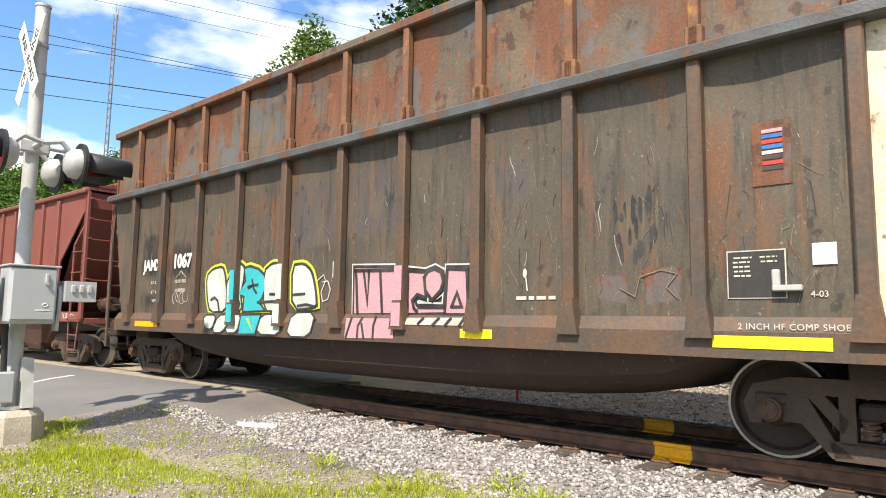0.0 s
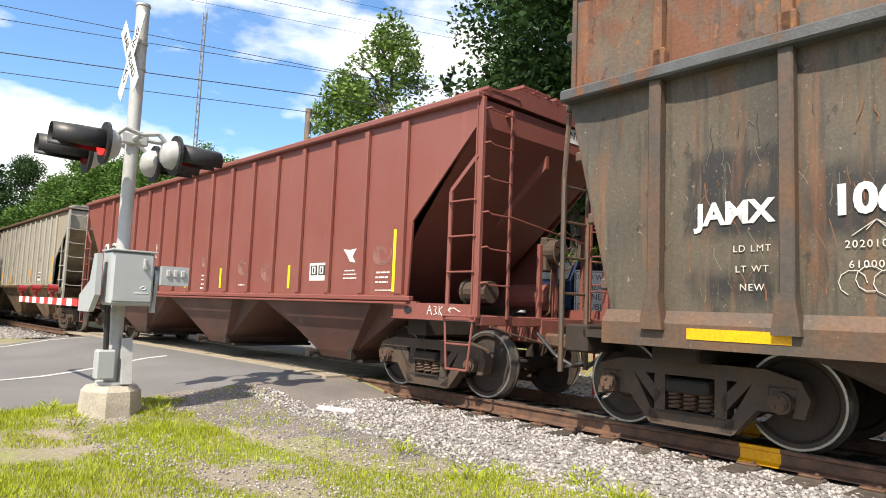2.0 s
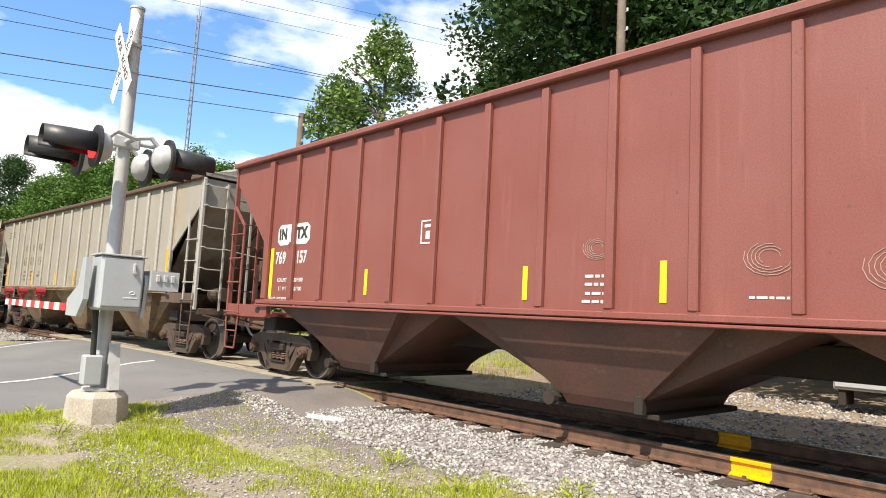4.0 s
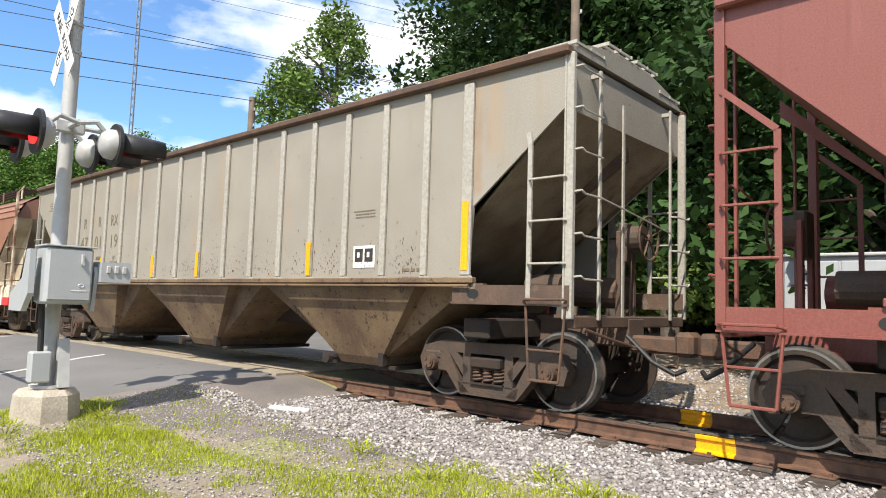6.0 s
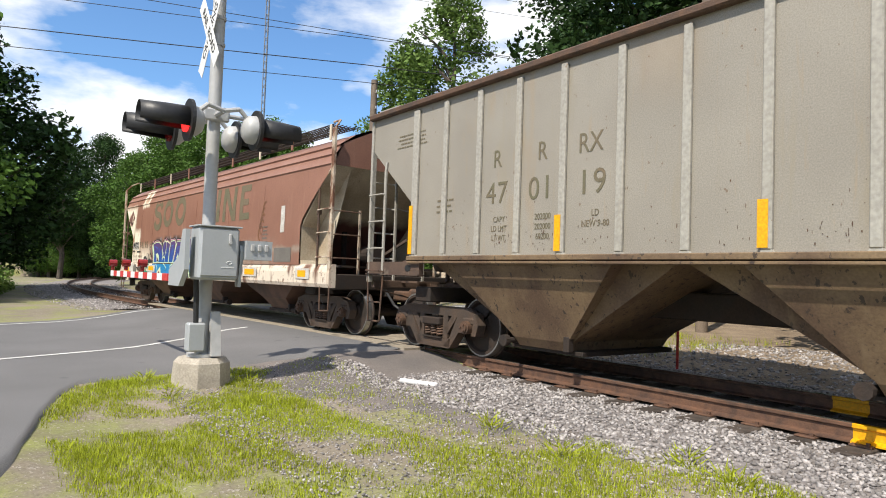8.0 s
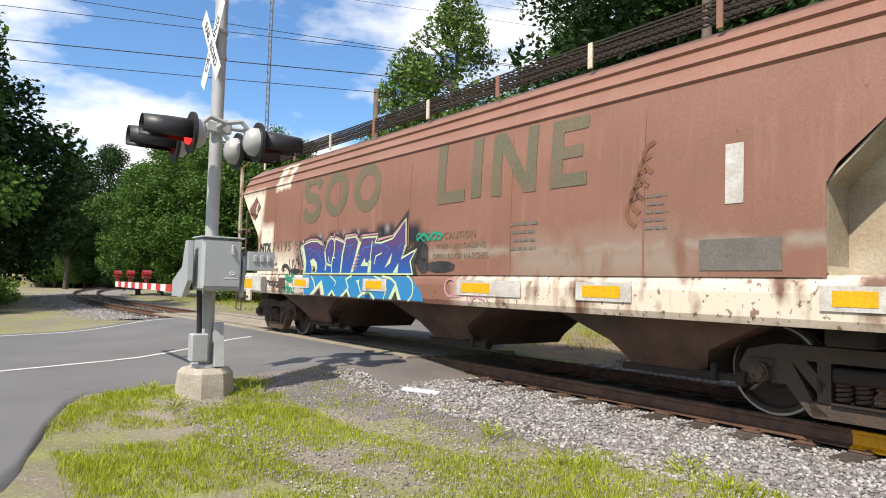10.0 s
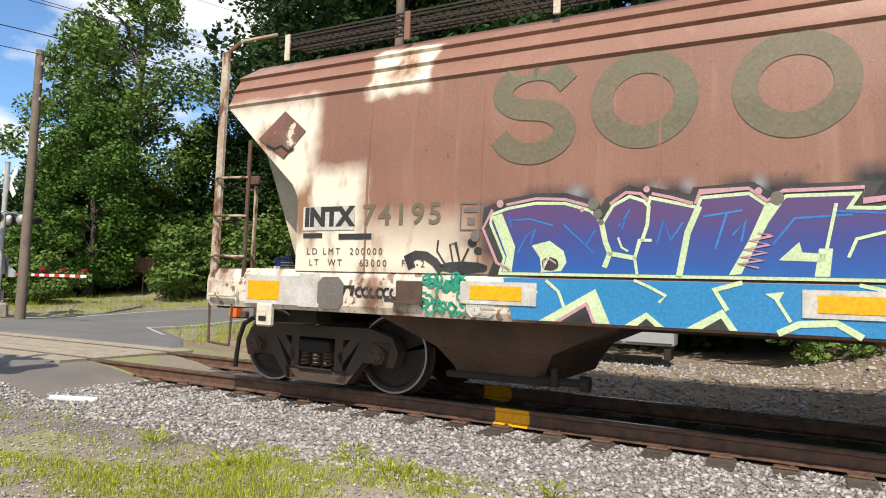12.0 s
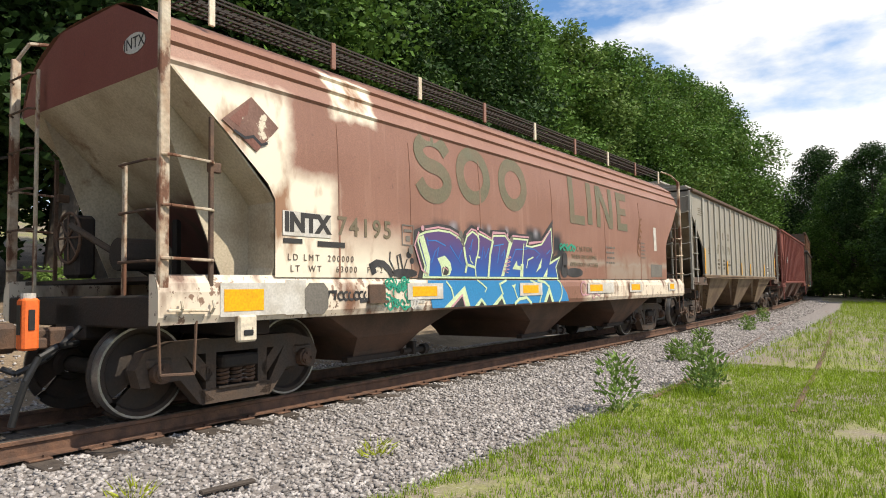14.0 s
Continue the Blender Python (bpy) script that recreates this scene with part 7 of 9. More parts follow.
def outset(poly, d):
    """The outline pushed outwards by d."""
    n = len(poly)
    area = sum(poly[i][0] * poly[(i + 1) % n][1] - poly[(i + 1) % n][0] * poly[i][1] for i in range(n))
    sg = 1 if area > 0 else -1
    out = []
    for i in range(n):
        a, b, c = Vector(poly[i - 1]), Vector(poly[i]), Vector(poly[(i + 1) % n])
        e, f = (b - a).normalized(), (c - b).normalized()
        m = Vector((e.y + f.y, -e.x - f.x))
        if m.length < 1e-6:
            m = Vector((e.y, -e.x))
        m.normalize()
        k = max(m.dot(Vector((e.y, -e.x))), 0.5)
        out.append(tuple(b + m * (sg * d / k)))
    return out


def rounded(poly, times=2):
    for _ in range(times):
        n = len(poly)
        nxt = []
        for i in range(n):
            a, b = poly[i], poly[(i + 1) % n]
            nxt += [(a[0] * 0.8 + b[0] * 0.2, a[1] * 0.8 + b[1] * 0.2), (a[0] * 0.2 + b[0] * 0.8, a[1] * 0.2 + b[1] * 0.8)]
        poly = nxt
    return poly


def piece(name, poly, layers, parent, y):
    """A graffiti shape: layers of (outset, material), widest first, each a little prouder."""
    for i, (d, m) in enumerate(layers):
        bm = bmesh.new()
        low = min(q[1] for q in poly) - 0.03
        flat(bm, [(q[0], max(q[1], low)) for q in outset(poly, d)] if d else poly, y - 0.004 * i, 0.004)
        part(name, bm, m, parent)


def add_patch(material, boxes, colour, rust, seed=0.0, wob=0.25):
    """Old paint patches with soft, uneven edges: boxes of (x0, x1, z0, z1, softness) in the car's own space."""
    nt = material.node_tree
    ln = nt.links.new
    b = nt.nodes["Principled BSDF"]
    tc = nt.nodes.new("ShaderNodeTexCoord")
    nz = nt.nodes.new("ShaderNodeTexNoise")
    nz.inputs["Scale"].default_value, nz.inputs["Detail"].default_value = 4.0, 7.0
    mp = nt.nodes.new("ShaderNodeMapping")
    mp.inputs["Location"].default_value = (seed, seed, seed)
    ln(tc.outputs["Object"], mp.inputs[0])
    ln(mp.outputs[0], nz.inputs["Vector"])
    sub = nt.nodes.new("ShaderNodeVectorMath")
    sub.operation = "MULTIPLY_ADD"
    sub.inputs[1].default_value, sub.inputs[2].default_value = (wob, wob, wob), (-wob / 2, -wob / 2, -wob / 2)
    ln(nz.outputs["Color"], sub.inputs[0])
    add = nt.nodes.new("ShaderNodeVectorMath")
    ln(tc.outputs["Object"], add.inputs[0])
    ln(sub.outputs[0], add.inputs[1])
    sp = nt.nodes.new("ShaderNodeSeparateXYZ")
    ln(add.outputs[0], sp.inputs[0])

    def ramp(sock, a, c):
        r = nt.nodes.new("ShaderNodeMapRange")
        r.inputs["From Min"].default_value, r.inputs["From Max"].default_value = a, c
        ln(sock, r.inputs["Value"])
        return r.outputs[0]

    def op(kind, p, q):
        m = nt.nodes.new("ShaderNodeMath")
        m.operation = kind
        ln(p, m.inputs[0])
        ln(q, m.inputs[1])
        return m.outputs[0]
    total = None
    for x0, x1, z0, z1, s in boxes:
        v = op("MULTIPLY", ramp(sp.outputs[0], x0 - s, x0 + s), ramp(sp.outputs[0], x1 + s, x1 - s))
        v = op("MULTIPLY", v, op("MULTIPLY", ramp(sp.outputs[2], z0 - s, z0 + s), ramp(sp.outputs[2], z1 + s, z1 - s)))
        total = v if total is None else op("MAXIMUM", total, v)
    st = nt.nodes.new("ShaderNodeTexNoise")
    st.inputs["Scale"].default_value, st.inputs["Detail"].default_value = 3.2, 9.0
    mp2 = nt.nodes.new("ShaderNodeMapping")
    mp2.inputs["Scale"].default_value = (1, 1, 0.4)
    ln(tc.outputs["Object"], mp2.inputs[0])
    ln(mp2.outputs[0], st.inputs["Vector"])
    mr = nt.nodes.new("ShaderNodeMixRGB")
    mr.inputs[1].default_value, mr.inputs[2].default_value = (*colour, 1), (*rust, 1)
    ln(ramp(st.outputs[0], 0.52, 0.66), mr.inputs[0])
    mx = nt.nodes.new("ShaderNodeMixRGB")
    src = b.inputs["Base Color"].links[0].from_socket
    ln(src, mx.inputs[1])
    ln(mr.outputs[0], mx.inputs[2])
    ln(total, mx.inputs[0])
    ln(mx.outputs[0], b.inputs["Base Color"])
    return material


def flank_like(name, src):
    m = src.copy()
    m.name = name
    return m


def repaint(car, part_name, material):
    for o in car.children:
        if o.name.split(".")[0] == part_name:
            o.data.materials.clear()
            o.data.materials.append(material)


def quad(x0, x1, z0, z1):
    return [(x0, z0), (x1, z0), (x1, z1), (x0, z1)]


def plate(name, x0, x1, z0, z1, y, material, parent, label=""):
    bm = bmesh.new()
    flat(bm, quad(x0, x1, z0, z1), y)
    return part(name, bm, material, parent, label)


def spray_gradient():
    """Purple spray that turns to blue lower down."""
    m = mat("purple_to_blue_spray", (0.12, 0.075, 0.24), 0.5, bump=0.04, scale=3, amount=0.4)
    nt = m.node_tree
    b = nt.nodes["Principled BSDF"]
    tc = nt.nodes.new("ShaderNodeTexCoord")
    sp = nt.nodes.new("ShaderNodeSeparateXYZ")
    nz = nt.nodes.new("ShaderNodeTexNoise")
    nz.inputs["Scale"].default_value = 5
    r = nt.nodes.new("ShaderNodeMapRange")
    r.inputs["From Min"].default_value, r.inputs["From Max"].default_value = 1.0, 2.2
    ad = nt.nodes.new("ShaderNodeMath")
    ad.operation = "MULTIPLY_ADD"
    ad.inputs[1].default_value = 0.16
    cr = nt.nodes.new("ShaderNodeValToRGB")
    cr.color_ramp.elements[0].color, cr.color_ramp.elements[0].position = (0.018, 0.21, 0.44, 1), 0.15
    cr.color_ramp.elements[1].color, cr.color_ramp.elements[1].position = (0.095, 0.052, 0.155, 1), 0.82
    e = cr.color_ramp.elements.new(0.45)
    e.color = (0.016, 0.09, 0.34, 1)
    e = cr.color_ramp.elements.new(0.66)
    e.color = (0.045, 0.058, 0.235, 1)
    ln = nt.links.new
    ln(tc.outputs["Object"], sp.inputs[0])
    ln(tc.outputs["Object"], nz.inputs["Vector"])
    ln(sp.outputs[2], r.inputs["Value"])
    ln(nz.outputs[0], ad.inputs[0])
    ln(r.outputs[0], ad.inputs[2])
    ln(ad.outputs[0], cr.inputs[0])
    ln(cr.outputs[0], b.inputs["Base Color"])
    return m


def curl(cx, cz, r, a0, a1, n=8, k=1.0):
    return [(cx + r * math.cos(radians(a0 + (a1 - a0) * i / n)), cz + k * r * math.sin(radians(a0 + (a1 - a0) * i / n))) for i in range(n + 1)]


def brown_paint():
    car = BROWN
    fl = add_patch(flank_like("brown_flank", M_BROWN), [(-7.6, -6.02, 1.2, 3.28, 0.10), (-7.6, -5.35, 1.2, 2.46, 0.10), (-7.6, -4.1, 1.2, 1.78, 0.28), (-5.38, -4.62, 3.22, 3.80, 0.04)],
                   (0.78, 0.70, 0.56), (0.30, 0.16, 0.09))
    fl = add_patch(fl, [(-4.2, 6.4, 1.62, 1.74, 0.05), (2.4, 5.0, 1.3, 1.75, 0.25)], (0.30, 0.235, 0.185), (0.20, 0.10, 0.06), 3.0)
    fl = add_patch(fl, [(-3.55, -2.92, 1.8, 2.13, 0.07), (-2.70, -2.1, 1.8, 2.15, 0.07), (-3.95, -3.5, 1.5, 2.02, 0.09), (-1.85, -1.25, 1.8, 2.15, 0.07), (-0.98, -0.42, 1.8, 2.20, 0.07), (-0.25, 0.32, 1.8, 2.16, 0.08), (0.1, 0.5, 1.45, 2.0, 0.09)], (0.02, 0.019, 0.021), (0.04, 0.037, 0.038), 8.0, 0.10)
    fl = add_patch(fl, [(-3.12, -2.98, 2.06, 2.13, 0.06), (-2.42, -2.32, 2.06, 2.13, 0.06), (-2.15, -2.08, 2.08, 2.16, 0.05), (-1.62, -1.56, 2.06, 2.16, 0.05), (-0.68, -0.58, 2.08, 2.18, 0.06)], (0.36, 0.34, 0.37), (0.30, 0.27, 0.29), 9.0, 0.06)
    repaint(car, "flank", fl)
    sl = add_patch(flank_like("brown_sill", M_BROWN), [(-7.7, -3.6, 0.8, 1.5, 0.15), (1.3, 7.7, 0.8, 1.5, 0.2)], (0.70, 0.60, 0.48), (0.16, 0.08, 0.05), 5.0)
    weather(sl, (0.17, 0.08, 0.045), 0.61, 7.0, (0.28, 0.13, 0.07), 0.56, 6.0)
    weather(sl, (0.10, 0.05, 0.03), 0.63, 22.0)
    repaint(car, "side_sill", sl)
    repaint(car, "slope_sheet", add_patch(flank_like("end_slope", M_GUS), [(-9.0, 9.0, 0.7, 2.3, 0.08)], (0.15, 0.06, 0.048), (0.09, 0.05, 0.035), 7.0))
    # diamond placard holder, torn
    dia = [(-6.50, 3.18), (-6.17, 2.92), (-6.46, 2.62), (-6.86, 2.88)]
    bm = bmesh.new()
    flat(bm, dia, -1.606, 0.012)
    part("placard_holder", bm, M_PLAC, car, "torn diamond placard plate")
    bm = bmesh.new()
    flat(bm, [(-6.72, 2.79), (-6.6, 2.75), (-6.5, 2.78), (-6.4, 2.71), (-6.30, 2.76), (-6.46, 2.635)], -1.617, 0.003)
    flat(bm, [(-6.78, 2.90), (-6.52, 3.14), (-6.56, 2.98), (-6.62, 2.95), (-6.66, 2.84)], -1.617, 0.003)
    part("rust_patch", bm, M_SHED, car, "bare red-brown rust")
    bm = bmesh.new()
    ribbon(bm, [(-6.72, 2.79), (-6.6, 2.74), (-6.5, 2.77), (-6.4, 2.70), (-6.33, 2.73)], 0.03, -1.62)
    part("tear", bm, M_BLACK, car, "dark torn edge")
    Y = -1.602
    # marks and numbers
    plate("mark_backing", -6.13, -5.44, 1.80, 2.06, Y - 0.002, M_PALEP, car, "pale backing patch")
    text_part("reporting_mark", "INTX", 0.27, M_PAINTK, car, side(-5.785, 1.935, Y - 0.006), squeeze=1.02, bold=0.016)
    text_part("car_number", "74195", 0.30, M_PAINTG, car, side(-4.87, 1.94, Y), squeeze=1.05, space=1.25, bold=0.006)
    plate("bar", -6.12, -5.86, 1.72, 1.77, Y, M_PAINTK, car)
    plate("bar", -5.64, -5.22, 1.70, 1.76, Y, M_PAINTK, car)
    text_part("stencil", "LD LMT  200000", 0.10, M_STENC, car, side(-5.57, 1.57, Y), space=1.45)
    text_part("stencil", "LT  WT    63000   FN-2", 0.10, M_STENC, car, side(-5.30, 1.45, Y), space=1.45)
    bm = bmesh.new()
    for q in (quad(-4.20, -3.96, 2.03, 2.045), quad(-4.20, -3.96, 1.775, 1.79), quad(-4.20, -4.185, 1.78, 2.04), quad(-3.975, -3.96, 1.78, 2.04), quad(-4.16, -4.0, 1.95, 1.985), quad(-4.12, -4.04, 1.83, 1.90)):
        flat(bm, q, Y)
    part("plate_mark", bm, M_GREYS, car, "small outlined stencil")
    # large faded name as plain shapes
    def ring(cx, cz, rx, rz, w):
        bm = bmesh.new()
        n = 40
        a = [(cx + rx * math.cos(2 * math.pi * i / n), Y, cz + rz * math.sin(2 * math.pi * i / n)) for i in range(n)]
        b = [(cx + (rx - w) * math.cos(2 * math.pi * i / n), Y, cz + (rz - w * 1.05) * math.sin(2 * math.pi * i / n)) for i in range(n)]
        vs = [[bm.verts.new(p) for p in r] for r in (a, b)]
        for i in range(n):
            bm.faces.new((vs[0][i], vs[0][(i + 1) % n], vs[1][(i + 1) % n], vs[1][i]))
        o = part("painted_shape", bm, M_PAINTG, car, "large faded olive-green painted shape")
        md = o.modifiers.new("t", "SOLIDIFY")
        md.thickness = 0.002
    bm = bmesh.new()
    ribbon(bm, curl(-3.49, 3.08, 0.31, 20, 250, 14, 0.62) + curl(-3.49, 2.68, 0.31, 80, -160, 14, 0.66), 0.20, Y)
    part("painted_shape", bm, M_PAINTG, car, "large faded olive-green painted shape")
    ring(-2.50, 2.885, 0.45, 0.43, 0.19)
    ring(-1.35, 2.885, 0.45, 0.43, 0.19)
    for polys in ([quad(0.72, 0.92, 2.46, 3.30), quad(0.72, 1.38, 2.41, 2.58)], [quad(1.52, 1.74, 2.44, 3.28)],
                  [quad(1.96, 2.15, 2.42, 3.27), quad(2.62, 2.80, 2.42, 3.27), [(1.98, 3.27), (2.2, 3.27), (2.78, 2.42), (2.58, 2.42)]],
                  [quad(3.05, 3.24, 2.42, 3.25), quad(3.05, 3.62, 3.09, 3.25), quad(3.05, 3.55, 2.76, 2.91), quad(3.05, 3.62, 2.42, 2.58)]):
        bm = bmesh.new()
        for i, q in enumerate(polys):
            flat(bm, q, Y - 0.0005 * i)
        part("painted_shape", bm, M_PAINTG, car, "large faded olive-green painted shape")
    bm = bmesh.new()
    for k in range(5):
        ribbon(bm, curl(4.35 + 0.05 * k, 2.05 + 0.14 * k, 0.16, 100, 250, 5), 0.05, Y)
    part("painted_shape", bm, M_STAKE, car, "faded ochre wheat-ear shape")
    for i, w in enumerate(("CAUTION", "WHEN UNLOADING", "OPEN ROOF HATCHES")):
        text_part("stencil", w, (0.15, 0.115, 0.115)[i], M_PAINTG, car, side(1.30, 1.93 - 0.15 * i, Y), space=1.1)
    bm = bmesh.new()
    bars(bm, 2.6, 2.02, 0.5, 0.05, 4, Y, 2)
    bars(bm, 4.55, 2.2, 0.3, 0.04, 5, Y, 3)
    part("stencil_bar", bm, M_GREYS, car)
    plate("panel", 5.32, 5.50, 2.05, 2.62, Y, M_PALEP, car, "pale stencil panel")
    plate("panel", 5.05, 5.85, 1.42, 1.72, Y, M_GREYS, car, "grey stencil panel")
    # --- the large piece
    G = spray_gradient()
    fill = [(-3.75, 1.385), (-3.71, 1.52), (-3.86, 1.84), (-3.85, 1.91), (-3.70, 1.96), (-3.43, 2.0), (-3.16, 1.99), (-2.93, 1.92), (-2.82, 1.79), (-2.72, 1.96), (-2.59, 2.03),
            (-2.48, 1.99), (-2.43, 1.93), (-2.41, 2.01), (-2.04, 1.92), (-2.01, 2.0), (-1.67, 2.02), (-1.54, 1.92), (-1.40, 1.99), (-0.96, 1.99), (-1.02, 1.89), (-0.8, 1.88), (-0.44, 1.94),
            (-0.09, 2.22), (-0.07, 1.83), (-0.18, 1.62), (0.21, 1.74), (0.05, 1.57), (0.12, 1.385)]
    piece("spray_ground", fill, [(0.105, M_SOOT), (0.028, M_PALEG), (0.0, G)], car, -1.600)
    Z = -1.613
    for pts in ([(-3.67, 1.40), (-3.80, 1.47), (-3.95, 1.79), (-3.86, 1.96)], [(-3.71, 2.01), (-3.43, 2.055), (-3.16, 2.04), (-2.94, 1.975)], [(-2.75, 1.99), (-2.62, 2.08), (-2.50, 2.065), (-2.44, 2.01)],
                [(-2.40, 2.06), (-2.24, 2.02), (-2.09, 1.97)], [(-2.06, 1.97), (-2.03, 2.06), (-1.67, 2.075), (-1.54, 1.97), (-1.43, 2.045), (-0.90, 2.05), (-0.91, 1.95), (-0.44, 2.0), (-0.14, 2.21)]):
        bm = bmesh.new()
        ribbon(bm, pts, 0.026, Z)
        part("spray_line", bm, M_PINK, car, "pink spray outline")
    # pale green bands between the letters
    for q in ([(-3.86, 1.90), (-3.76, 1.93), (-3.62, 1.62), (-3.65, 1.388), (-3.74, 1.388), (-3.70, 1.53)], [(-3.46, 1.63), (-3.29, 1.67), (-3.16, 1.58), (-3.13, 1.48), (-3.18, 1.40), (-3.36, 1.39), (-3.38, 1.52)],
              [(-1.56, 1.93), (-1.41, 1.99), (-1.53, 1.80), (-1.72, 1.40), (-1.81, 1.39), (-1.67, 1.66)], [(-0.67, 1.47), (-0.45, 1.72), (-0.50, 1.55)], [(-1.46, 1.51), (-1.32, 1.65), (-1.30, 1.57), (-1.14, 1.56), (-1.16, 1.50)],
              [(-1.19, 1.60), (-1.10, 1.60), (-1.12, 1.39), (-1.22, 1.39)], [(-0.42, 1.39), (-0.25, 1.55), (-0.28, 1.39)]):
        bm = bmesh.new()
        flat(bm, q, Z)
        part("spray_band", bm, M_PALEG, car, "pale green sprayed band")
    bm = bmesh.new()
    flat(bm, rounded([(-3.36, 1.50), (-3.29, 1.53), (-3.21, 1.50), (-3.20, 1.43), (-3.26, 1.40), (-3.35, 1.41)], 1), Z - 0.004)
    part("spray_counter", bm, M_SOOT, car)
    bm = bmesh.new()
    ribbon(bm, [(-3.34, 1.42), (-3.34, 1.49), (-3.28, 1.505), (-3.23, 1.47)], 0.014, Z - 0.008)
    part("spray_line", bm, M_PINK, car)
    for pts, w in (([(-2.82, 1.80), (-2.79, 1.66), (-2.75, 1.56), (-2.79, 1.45)], 0.045), ([(-2.76, 1.56), (-2.54, 1.52)], 0.04), ([(-2.43, 1.95), (-2.44, 1.80), (-2.48, 1.67)], 0.03),
                   ([(-2.68, 1.69), (-2.65, 1.61), (-2.60, 1.58)], 0.018), ([(-2.41, 1.67), (-2.50, 1.67), (-2.54, 1.52), (-2.52, 1.39)], 0.024), ([(-2.04, 1.93), (-2.12, 1.73), (-2.18, 1.39)], 0.05),
                   ([(-1.08, 1.93), (-1.14, 1.60)], 0.024), ([(-1.0, 1.54), (-0.95, 1.67), (-0.77, 1.72)], 0.022), ([(-3.36, 1.39), (-3.30, 1.52)], 0.02), ([(-0.07, 1.83), (-0.18, 1.62), (0.20, 1.74)], 0.022)):
        bm = bmesh.new()
        ribbon(bm, pts, w, Z - 0.0045)
        part("spray_line", bm, M_PALEG, car, "pale green stroke")
    for pts in ([(-3.69, 1.90), (-3.66, 1.80)], [(-3.66, 1.86), (-3.49, 1.87), (-3.27, 1.81)], [(-3.59, 1.57), (-3.51, 1.72), (-3.43, 1.78), (-3.47, 1.65)], [(-3.16, 1.81), (-3.02, 1.68), (-2.90, 1.57)],
                [(-2.88, 1.76), (-2.96, 1.63)], [(-2.68, 1.79), (-2.62, 1.86), (-2.65, 1.77)], [(-2.59, 1.93), (-2.65, 1.82)], [(-2.36, 1.64), (-2.31, 1.83), (-2.25, 1.67), (-2.16, 1.81)], [(-2.0, 1.86), (-1.72, 1.90)],
                [(-1.83, 1.87), (-1.91, 1.60)], [(-1.78, 1.71), (-1.69, 1.82), (-1.72, 1.66)], [(-1.50, 1.63), (-1.35, 1.83), (-0.98, 1.85)], [(-1.09, 1.88), (-0.70, 1.85), (-0.52, 1.78), (-0.65, 1.71)], [(-0.28, 1.79), (-0.15, 1.86)]):
        bm = bmesh.new()
        ribbon(bm, pts, 0.017, Z)
        part("spray_line", bm, M_BLUE, car, "thin blue spray line")
    bm = bmesh.new()
    ribbon(bm, [(-1.60, 1.72), (-1.50, 1.70), (-1.66, 1.66), (-1.52, 1.63), (-1.70, 1.59), (-1.54, 1.57), (-1.72, 1.53), (-1.56, 1.51), (-1.74, 1.48), (-1.60, 1.45)], 0.014, Z - 0.009)
    part("spray_line", bm, M_PINK, car, "pink zigzag line")
    for x, z, r, m in ((-3.78, 2.02, 0.035, M_PINK), (-2.45, 2.10, 0.026, M_PINK), (-1.60, 2.05, 0.026, M_PINK), (-2.90, 1.99, 0.05, M_GREYS), (-2.86, 1.90, 0.04, M_GREYS), (-1.47, 1.99, 0.05, M_GREYS), (-2.83, 1.83, 0.025, M_GREYS), (-4.03, 1.72, 0.05, M_GREYS), (-3.0, 1.94, 0.02, M_PINK)):
        bm = bmesh.new()
        flat(bm, ell(x, z, r, r * 1.1, 14, wob=0.1, seed=int(r * 99)), Z - 0.006, 0.002)
        part("spray_dot", bm, m, car)
    # lower half over the sill
    S = -1.624
    bm = bmesh.new()
    flat(bm, [(-3.62, 0.955), (-3.72, 1.33), (0.14, 1.33), (0.42, 1.10), (0.5, 0.955)], S)
    part("spray_band", bm, M_SKYB, car, "bright blue sprayed band")
    for tri, m, k in (([(-3.36, 0.957), (-2.86, 1.25), (-2.73, 0.957)], M_PALEG, 1), ([(-3.22, 0.958), (-2.93, 1.14), (-2.85, 0.958)], M_PINK, 2), ([(-3.16, 0.959), (-2.94, 1.10), (-2.88, 0.959)], M_SOOT, 3),
                      ([(-2.61, 0.957), (-2.43, 1.07), (-2.29, 0.957)], M_PALEG, 1), ([(-2.50, 0.958), (-2.43, 1.02), (-2.36, 0.958)], M_SOOT, 2), ([(-2.12, 0.957), (-1.85, 1.12), (-1.74, 0.957)], M_PALEG, 1),
                      ([(-2.0, 0.958), (-1.86, 1.05), (-1.80, 0.958)], M_SOOT, 2), ([(-0.48, 0.957), (-0.27, 1.24), (-0.11, 0.957)], M_PALEG, 1), ([(-0.38, 0.958), (-0.27, 1.10), (-0.20, 0.958)], M_SOOT, 2), ([(-1.55, 1.25), (-1.42, 1.27), (-1.46, 1.19)], M_PALEG, 1)):
        bm = bmesh.new()
        flat(bm, tri, S - 0.004 * k)
        part("spray_spike", bm, m, car, "sharp sprayed spike")
